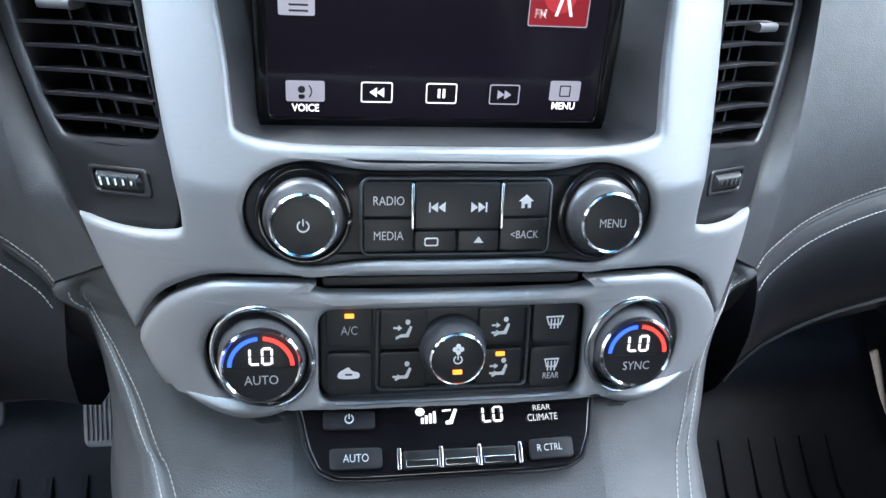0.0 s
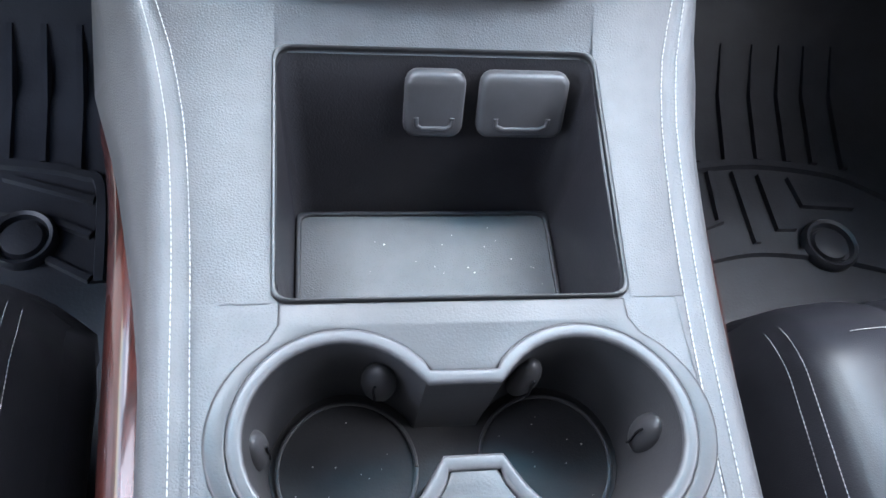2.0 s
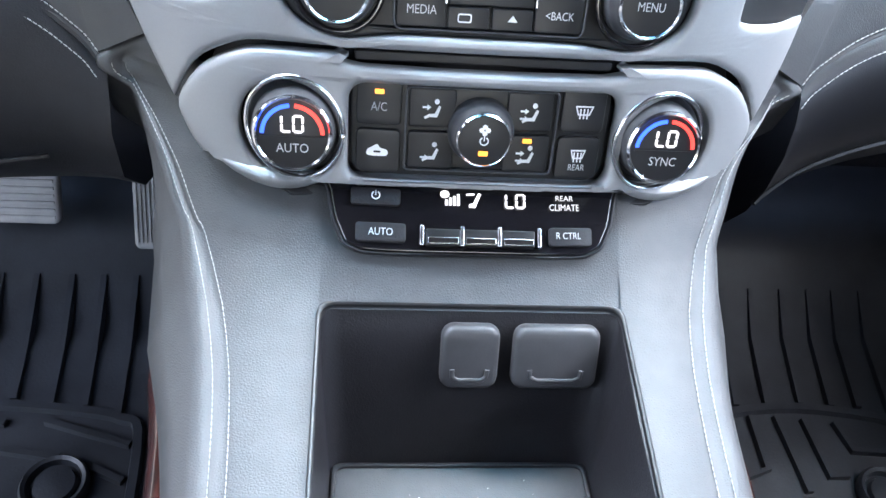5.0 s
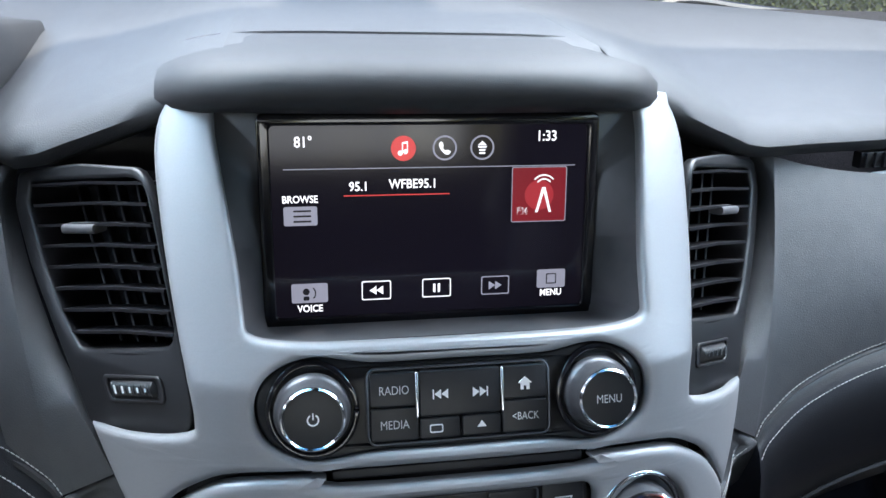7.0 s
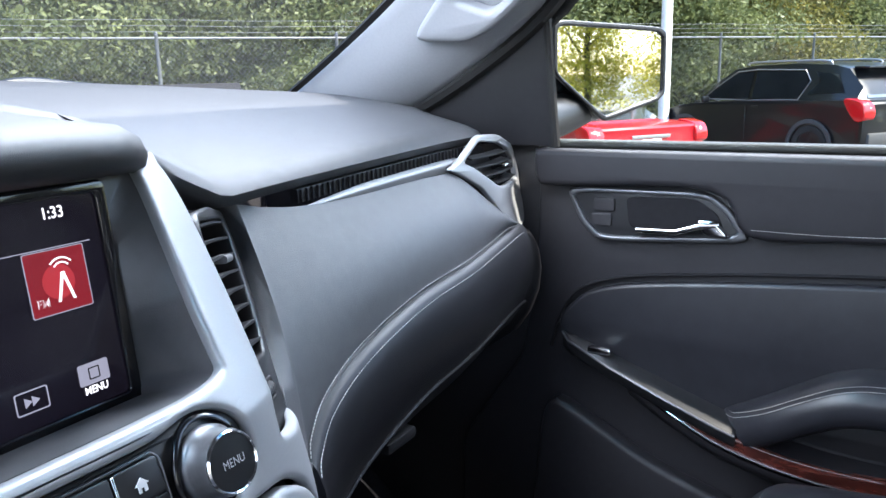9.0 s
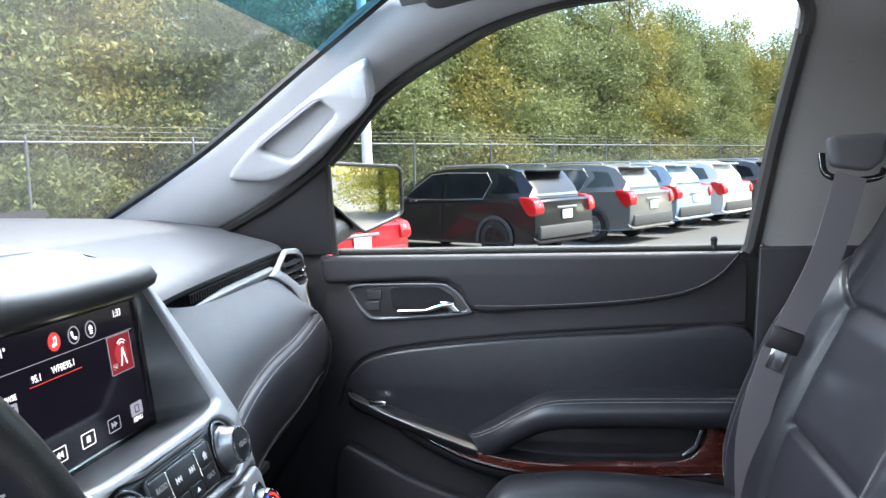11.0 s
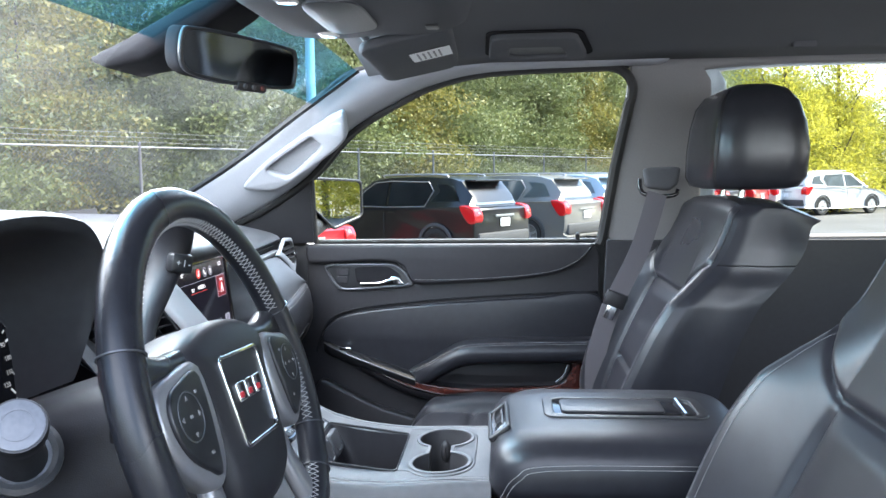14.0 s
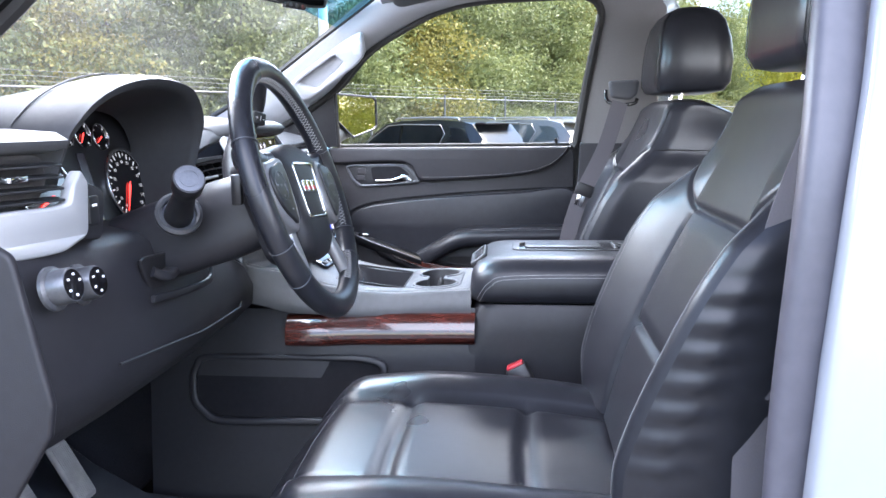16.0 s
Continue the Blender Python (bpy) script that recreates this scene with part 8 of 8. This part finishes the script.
gl = [(-0.110, 0.066), (0.080, 0.058), (0.093, 0.050), (0.094, -0.030), (0.082, -0.040), (-0.018, -0.064), (-0.030, -0.058), (-0.110, 0.0)]
part("housing", plate([rounded([(a * 1.06, b * 1.12) for a, b in gl], 4, 0.15)], 0.11, 0.02, lambda a, b, h: mfn(a, b, h - 0.112)), GLOSS, mir, "black mirror housing")
part("glass_frame", plate([rounded([(a * 1.06, b * 1.12) for a, b in gl], 4, 0.15), rounded(gl, 4, 0.12)], 0.008, 0.002, lambda a, b, h: mfn(a, b, h - 0.004)), DARK, mir)
part("mirror_glass", plate([rounded(gl, 4, 0.12)], 0.003, 0, lambda a, b, h: mfn(a, b, h - 0.003)), MIRROR, mir, "mirror glass")
part("arm", rod([(0.90, 0.50, 1.27), (1.0, 0.49, 1.285), (1.08, 0.48, 1.30)], 0.03, 12), DARK, mir)


# ---------- roof fittings ----------
rv = thing("rear_view_mirror", "black framed rear view mirror with buttons below", "mirror", at=(0.075, 0.35, 1.60))
e1, n1 = Vector((0.909, -0.416, 0.0)), Vector((-0.41, -0.90, -0.14)).normalized()
e2 = n1.cross(e1) * -1
if e2.z < 0:
    e2 = -e2


def rvfn(a, b, h):
    return Vector((0.073, 0.350, 1.588)) + e1 * a + e2 * b + n1 * h


rvl = [(p.x, p.y) for p in smooth([(-0.118, 0.026, 0), (-0.09, 0.035, 0), (0.0, 0.036, 0), (0.09, 0.033, 0), (0.116, 0.024, 0), (0.118, -0.022, 0), (0.10, -0.032, 0), (0.03, -0.036, 0), (-0.06, -0.034, 0), (-0.114, -0.022, 0)], 5, close=True)]
part("housing", plate([rvl], 0.030, 0.008, lambda a, b, h: rvfn(a, b, h - 0.03)), MATTE, rv, "black mirror housing")
part("rim", plate([rvl, [(a * 0.95, b * 0.86) for a, b in rvl]], 0.006, 0.002, lambda a, b, h: rvfn(a, b, h - 0.002)), KEY, rv)
part("mirror_glass", plate([[(a * 0.95, b * 0.86) for a, b in rvl]], 0.002, 0, lambda a, b, h: rvfn(a, b, h - 0.001)), material("dimmed mirror", (0.10, 0.11, 0.12), 0.05, metal=1.0, vary=0.02), rv, "dark dimming mirror glass")
part("button_bar", plate([rr(0.02, -0.036, 0.062, 0.014, 0.006)], 0.012, 0.003, lambda a, b, h: rvfn(a, b, h - 0.006)), DARK, rv)
for k, a in enumerate((0.002, 0.020, 0.038)):
    part("button", plate([circ(a, -0.036, 0.0040, 18)], 0.003, 0.001, lambda x, y, h: rvfn(x, y, 0.0055 + h)), material("dim red button", (0.12, 0.03, 0.03), 0.5) if k == 2 else KNURL, rv)
part("arm", rod([rvfn(0, 0.01, -0.02), Vector((C, 0.40, 1.625)), Vector((C, 0.425, 1.640))], 0.011, 10), DARK, rv)
rows = []
for y, z, w, t in ((0.555, 1.600, 0.05, 0.008), (0.535, 1.598, 0.062, 0.022), (0.48, 1.615, 0.066, 0.036), (0.41, 1.652, 0.064, 0.036), (0.35, 1.684, 0.058, 0.030), (0.325, 1.696, 0.05, 0.012)):
    rows.append([(C + a, y + 0.5 * b, z - 0.012 + b) for a, b in around(rr(0, 0, 2 * w, t, t * 0.4, 5), 32)])
single("sensor_cover", strip(rows, close=True, cap=True), MATTE, "black plastic sensor cover on the windshield", "cover", sharp=60)

oh = thing("overhead_console", "grey overhead console with lamps and a storage bin", "overhead console", at=(C, 0.18, 1.69))
rows = []
for z, k in ((1.712, 1.06), (1.682, 1.0), (1.662, 0.96), (1.652, 0.86), (1.650, 0.6)):
    rows.append([(C + a * k, 0.175 + b * k, z - 0.06 * max(0, b * k)) for a, b in around(rr(0, 0, 0.42, 0.31, 0.10, 8), 64)])
part("body", strip(rows, close=True, cap=True), HEADLINE, oh, "moulded grey console body", sharp=50)
part("bin_door", plate([rounded([(-0.10, 0.02), (0.10, 0.02), (0.12, 0.10), (-0.12, 0.10)], 5, 0.3)], 0.006, 0.002, lambda a, b, h: Vector((C + a, 0.14 + b, 1.652 - h - 0.06 * max(0, b - 0.035)))), KNURL, oh, "dark storage bin")
for s in (-1, 1):
    part("lamp_lens", plate([rr(s * 0.125, 0.11, 0.05, 0.03, 0.012)], 0.005, 0.002, lambda a, b, h: Vector((C + a, 0.14 + b, 1.649 - h))), CLEAR, oh, "clear map lamp lens")
part("button", plate([rr(0.10, -0.06, 0.03, 0.02, 0.003)], 0.004, 0.001, lambda a, b, h: Vector((C + a, 0.14 + b, 1.651 - h))), KEY, oh)

for s, nm in ((1, "sun visor folded up over the passenger side with a white label"), (-1, "sun visor folded up over the driver's side")):
    vz = thing("sun_visor", nm, "sun visor", at=(C + s * 0.37, 0.17, 1.66), group="sun visors")
    vf = lambda a, b, h, s=s: Vector((C + s * (0.385 + a), 0.142 + b, 1.662 - 0.21 * b - h - 0.05 * max(0, a - 0.05)))
    part("panel", plate([rounded([(-0.19, -0.085), (0.20, -0.075), (0.19, 0.085), (-0.19, 0.08)], 6, 0.16)], 0.018, 0.007, vf), HEADLINE, vz, "grey padded visor")
    part("pivot", rod([vf(-0.19, 0.07, -0.012), vf(0.19, 0.07, -0.012)], 0.006, 8), PILLAR, vz)
    if s > 0:
        lab = part("label", plate([rr(-0.02, -0.035, 0.095, 0.075, 0.003)], 0.001, 0, lambda a, b, h: vf(a, b, 0.0215 + h)), PRINT, vz, "white printed warning label")
        part("print_line", join(*[plate([rr(-0.02, -0.012 - 0.010 * k, 0.075 - 0.01 * (k % 2), 0.0035, 0.0005)], 0.0004, 0, lambda a, b, h: vf(a, b, 0.0228 + h)) for k in range(5)]), KNURL, lab)

gh = thing("grab_handle", "grey folded grab handle set flush in the headliner", "handle", at=(0.62, -0.10, 1.70))


def ghfn(a, b, h):
    """Under the headliner's edge: a is x, b is y, h downwards."""
    return Vector((a - 0.25 * h, b, 1.7215 - 0.055 * abs((a - C) / 0.66) ** 4 - h))


grip = rounded([(0.560, -0.002), (0.560, -0.176), (0.690, -0.212), (0.690, 0.004)], 5, 0.16)
slot = rounded([(0.618, -0.040), (0.618, -0.148), (0.676, -0.166), (0.676, -0.042)], 4, 0.16)
part("surround", plate([rounded([(0.549, 0.006), (0.549, -0.186), (0.694, -0.226), (0.694, 0.012)], 5, 0.16)], 0.003, 0, ghfn, cuts=3), MATTE, gh, "dark gap round the handle")
part("grip", plate([grip, slot], 0.016, 0.005, ghfn, cuts=3), HEADLINE, gh, "grey moulded grip")
part("hand_slot", plate([slot], 0.008, 0, ghfn, cuts=2), TRIM, gh)
hook = thing("coat_hook", "small grey coat hook on the headliner", "hook", at=(0.67, -0.66, 1.70))
part("plate", box(0.672, -0.66, 1.692, 0.02, 0.05, 0.03, 0.006), HEADLINE, hook)

# ---------- belts ----------
belt = thing("seat_belt", "grey passenger seat belt hanging from its pillar guide", "seat belt", at=(0.77, -0.39, 1.40), group="seat belts")
part("guide", plate([rounded([(-0.343, 1.430), (-0.428, 1.432), (-0.424, 1.392), (-0.405, 1.376), (-0.352, 1.384)], 5, 0.22)], 0.030, 0.010, lambda a, b, h: Vector((0.786 - h - 0.25 * (b - 1.38), a, b))), HEADLINE, belt, "grey belt guide cover")
part("slot", sweep(smooth([(0.764, -0.338, 1.405), (0.760, -0.340, 1.380), (0.757, -0.352, 1.369), (0.756, -0.385, 1.364), (0.757, -0.416, 1.368), (0.760, -0.424, 1.380)], 5), rr(0, 0, 0.010, 0.007, 0.003, 3), up=(1, 0, 0)), GLOSS, belt, "black slot of the guide")
path = smooth([(0.752, -0.376, 1.372), (0.738, -0.338, 1.25), (0.733, -0.288, 1.145), (0.733, -0.264, 1.09), (0.735, -0.236, 0.975), (0.74, -0.24, 0.82)], 6)
part("webbing", sweep(path, [(-0.022, -0.0008), (0.022, -0.0008), (0.022, 0.0008), (-0.022, 0.0008)], up=(1, 0, 0)), WEBBING, belt, "grey belt webbing")
part("tongue", turned(box(0, 0, 0, 0.012, 0.05, 0.035, 0.004), Matrix.Translation((0.729, -0.281, 1.130)) @ Matrix.Rotation(radians(20), 4, "X")), DARK, belt)
part("latch_plate", turned(box(0, 0, 0, 0.004, 0.024, 0.04, 0.002), Matrix.Translation((0.727, -0.270, 1.105)) @ Matrix.Rotation(radians(20), 4, "X")), CHROME, belt, "steel tongue")
dbelt = thing("seat_belt", "grey driver's seat belt hanging beside the seat", "seat belt", at=(-0.66, -0.37, 1.2), group="seat belts")
path = smooth([(-0.60, -0.46, 1.50), (-0.640, -0.42, 1.34), (-0.662, -0.372, 1.20), (-0.665, -0.360, 1.10), (-0.664, -0.352, 0.95), (-0.66, -0.36, 0.70)], 6)
part("webbing", sweep(path, [(-0.022, -0.0008), (0.022, -0.0008), (0.022, 0.0008), (-0.022, 0.0008)], up=(1, 0, 0)), WEBBING, dbelt, "grey belt webbing")
part("tongue", turned(box(0, 0, 0, 0.014, 0.055, 0.05, 0.005), Matrix.Translation((-0.668, -0.362, 1.135)) @ Matrix.Rotation(radians(12), 4, "X")), DARK, dbelt, "black belt tongue")
part("webbing_fold", box(-0.666, -0.357, 1.035, 0.010, 0.046, 0.016, 0.003), WEBBING, dbelt)

# ---------- levers ----------
lev = part("shift_lever", sweep(smooth([(-0.355, 0.318, 1.225), (-0.315, 0.335, 1.262), (-0.268, 0.336, 1.305), (-0.252, 0.325, 1.345), (-0.262, 0.316, 1.392)], 6), [(0.014 * math.cos(q), 0.020 * math.sin(q)) for q in np.linspace(0, 2 * math.pi, 17)[:-1]], up=(0, -1, 0.2), scale=lambda f: 0.75 + 0.45 * f), PLASTIC, col, "dark column shift lever")
rock = Matrix.Translation((-0.266, 0.311, 1.328)) @ Matrix.Rotation(radians(-38), 4, "Z") @ Matrix.Rotation(radians(12), 4, "Y")
sw = part("rocker", turned(box(0, 0, 0, 0.025, 0.016, 0.021, 0.004), rock), KEY, lev, "black plus and minus rocker")
part("lettering", lettering("+ I -", 0.010, lambda x, y, h: rock @ Vector((x, -0.0083 - abs(h), y))), PRINT, sw)
stalk0, stalk1 = Vector((-0.505, 0.340, 1.205)), Vector((-0.583, 0.289, 1.256))
sdir = (stalk1 - stalk0).normalized()
sq = Vector((0, 0, 1)).rotation_difference(sdir).to_matrix().to_4x4()
part("boot_ring", lathe([(0.030, -0.006), (0.030, 0.0), (0.026, 0.004), (0.022, 0.002), (0.022, -0.006)], 32, Matrix.Translation(stalk0) @ sq), KNURL, col, "ring round the lever")
st_ = part("signal_lever", lathe([(0.019, -0.01), (0.016, 0.03), (0.014, 0.06), (0.015, 0.078), (0.019, 0.083), (0.0195, 0.100), (0.0185, 0.104)], 28, Matrix.Translation(stalk0) @ sq), DARK, col, "black signal lever")
part("end_cap", lathe([(0.017, 0.103), (0.017, 0.1055), (0.009, 0.106)], 28, Matrix.Translation(stalk0) @ sq), KNURL, st_, "dark lever end cap")
part("cap_mark", turned(plate([ring_loop(0, 0, 0.010, 0.0112, 0, 359.9, 24), ], 0.0004, 0), Matrix.Translation(stalk0) @ sq @ Matrix.Translation((0, 0, 0.1061))), KNURL, st_)
part("paddle", box(-0.500, 0.262, 1.235, 0.012, 0.014, 0.040, 0.003), DARK, col)
pk = part("pedal_release", plate([rounded([(-0.620, 1.152), (-0.440, 1.140), (-0.415, 1.092), (-0.588, 1.104)], 5, 0.15)], 0.006, 0.002, lambda a, b, h: Vector((C + a, 0.388 - h - 0.10 * (b - 1.12), b))), DARK, dash, "dark recess with release handles")
for a in (-0.565, -0.495):
    part("release_handle", sweep(smooth([(C + a - 0.02, 0.384, 1.128), (C + a, 0.374, 1.118), (C + a + 0.03, 0.376, 1.122)], 5), rr(0, 0, 0.022, 0.014, 0.005, 3), up=(0, 0, 1)), PLASTIC, pk)
part("recess_lip", sweep(smooth([(C - 0.60, 0.375, 1.094), (C - 0.50, 0.370, 1.086), (C - 0.42, 0.372, 1.084), (C - 0.395, 0.378, 1.10)], 6), rr(0, 0, 0.010, 0.006, 0.002, 2), up=(0, -1, 0)), PLASTIC, pk)

# ---------- footwells ----------
PEDAL = material("grey pedal rubber", (0.30, 0.29, 0.285), 0.7, vary=0.2, scale=40)
ped = thing("accelerator_pedal", "grey ribbed accelerator pedal", "pedal", at=(C - 0.308, 0.70, 0.70))
pf = lambda a, b, h: Vector((C + a, 0.700 + 0.55 * (b - 0.70) - 0.88 * h, b + 0.45 * h))
part("pad", plate([rr(-0.308, 0.705, 0.050, 0.105, 0.008)], 0.012, 0.004, pf), PEDAL, ped, "grey pedal pad")
for k in range(9):
    part("rib", plate([rr(-0.328 + 0.005 * k, 0.705, 0.0022, 0.090, 0.001)], 0.003, 0.0008, lambda a, b, h: pf(a, b, 0.011 + h)), PEDAL, ped)
part("lever", rod([pf(-0.308, 0.74, -0.005), Vector((C - 0.30, 0.80, 0.82)), Vector((C - 0.30, 0.90, 0.95))], 0.010, 8), DARK, ped)
brk = thing("brake_pedal", "wide grey brake pedal with rubber ribs", "pedal", at=(C - 0.455, 0.70, 0.71))
part("pad", plate([rr(-0.462, 0.708, 0.095, 0.062, 0.010)], 0.014, 0.005, pf), PEDAL, brk, "grey pedal pad")
for k in range(7):
    part("rib", plate([rr(-0.462, 0.685 + 0.0075 * k, 0.085, 0.0035, 0.001)], 0.003, 0.0008, lambda a, b, h: pf(a, b, 0.013 + h)), PEDAL, brk)
part("lever", rod([pf(-0.46, 0.72, -0.005), Vector((C - 0.455, 0.80, 0.84)), Vector((C - 0.45, 0.90, 1.0))], 0.012, 8), DARK, brk)


def matz(y):
    """Height of a floor mat along the car."""
    return at_rows([(0.02, 0.566), (0.30, 0.570), (0.50, 0.574), (0.60, 0.585), (0.70, 0.640), (0.80, 0.72)], y)[0]


MATS = {-1: [[(-0.60, 0.500), (-0.451, 0.498), (-0.361, 0.490), (-0.321, 0.481), (-0.299, 0.463), (-0.288, 0.351)]] +
        [[(u - 0.012, 0.66), (u - 0.007, 0.57), (u, y)] for u, y in ((-0.325, 0.485), (-0.363, 0.496), (-0.400, 0.499), (-0.441, 0.504), (-0.482, 0.506), (-0.523, 0.506), (-0.564, 0.506))] +
        [[(-0.399, 0.477), (-0.304, 0.448)], [(-0.337, 0.421), (-0.302, 0.405)], [(-0.341, 0.378), (-0.297, 0.354)], [(-0.436, 0.442), (-0.373, 0.432)], [(-0.520, 0.478), (-0.440, 0.474)], [(-0.52, 0.430), (-0.45, 0.428)]],
        1: [[(0.33, 0.478), (0.388, 0.494), (0.465, 0.500), (0.548, 0.490), (0.591, 0.476), (0.65, 0.44)], [(0.30, 0.352), (0.375, 0.369), (0.445, 0.378), (0.545, 0.366), (0.64, 0.34)]] +
        [[(u + 0.018, 0.66), (u + 0.012, 0.60), (u, y)] for u, y in ((0.352, 0.498), (0.391, 0.502), (0.431, 0.504), (0.474, 0.505), (0.512, 0.502), (0.547, 0.500), (0.586, 0.492))] +
        [[(0.404, 0.487), (0.401, 0.417), (0.372, 0.408)], [(0.436, 0.487), (0.440, 0.388)], [(0.469, 0.483), (0.473, 0.406), (0.494, 0.409)], [(0.507, 0.479), (0.513, 0.441), (0.578, 0.437)], [(0.37, 0.480), (0.366, 0.44), (0.33, 0.43)]]}
for s, nm, gx, gy in ((-1, "driver's", -0.367, 0.399), (1, "front passenger's", 0.528, 0.383)):
    fm = thing("floor_mat", "black ribbed rubber %s floor mat" % nm, "floor mat", at=(C + s * 0.46, 0.4, 0.56), group="floor mats")
    u0, u1 = s * 0.235, s * 0.70
    rows = []
    for y, z in ((0.02, 0.566), (0.30, 0.570), (0.50, 0.574), (0.60, 0.585), (0.70, 0.640), (0.80, 0.72)):
        rows.append([(C + u, y, z + 0.05 * max(0, 1 - abs(u - u0) / 0.03) ** 2) for u in np.linspace(u0, u1, 24)])
    part("sheet", thick(strip(rows), 0.004), RUBBER, fm, "black rubber sheet", sharp=180)
    ribs = MATS[s]
    for k, path in enumerate(ribs):
        wide = 0.0075 if len(path) > 3 else 0.0055
        pts = [Vector((C + u, y, matz(y) + 0.0015)) for u, y in path]
        part("ridge" if len(path) > 3 else "rib", sweep(smooth(pts, 4) if len(path) != 3 else pts, [(-wide, -0.004), (wide, -0.004), (wide * 0.6, 0.0050), (-wide * 0.6, 0.0050)], up=(0, 0, 1)), RUBBER, fm)
    part("grommet", lathe([(0.033, -0.004), (0.034, 0.006), (0.031, 0.011), (0.027, 0.009), (0.025, 0.002), (0.022, 0.002), (0.020, 0.008), (0.008, 0.010)], 32, Matrix.Translation((C + gx, gy, 0.574))), RUBBER, fm, "round mat fastener")
sl = part("sill_plate", plate([rounded([(0.30, 0.60), (0.31, 0.44), (-0.26, 0.44), (-0.26, 0.60)], 3, 0.1)], 0.006, 0.002, lambda a, b, h: Vector((C + 0.735 + (b - 0.52) * 0.4, a, 0.578 + h))), KEY, None)
tagged(sl, "black door sill scuff plate", "sill plate", kind="structure")

# wipers resting at the windshield's foot
for x0, x1 in ((-0.25, 0.16), (0.47, 0.86)):
    wp = thing("wiper", "black wiper arm resting below the windshield", "wiper", at=(x0, 1.08, 1.34), group="wipers")
    part("arm", rod(smooth([(x0, 1.13, 1.319), (x0 + 0.09, 1.12, 1.350), (x0 + 0.2, 1.11, 1.341), (x1, 1.08, 1.324)], 5), 0.007, 8), DARK, wp)
    part("blade", sweep([(x0 + 0.09, 1.10, 1.336), (x1, 1.07, 1.317)], rr(0, 0, 0.010, 0.016, 0.003, 2), up=(0, 0, 1)), SEAL, wp)
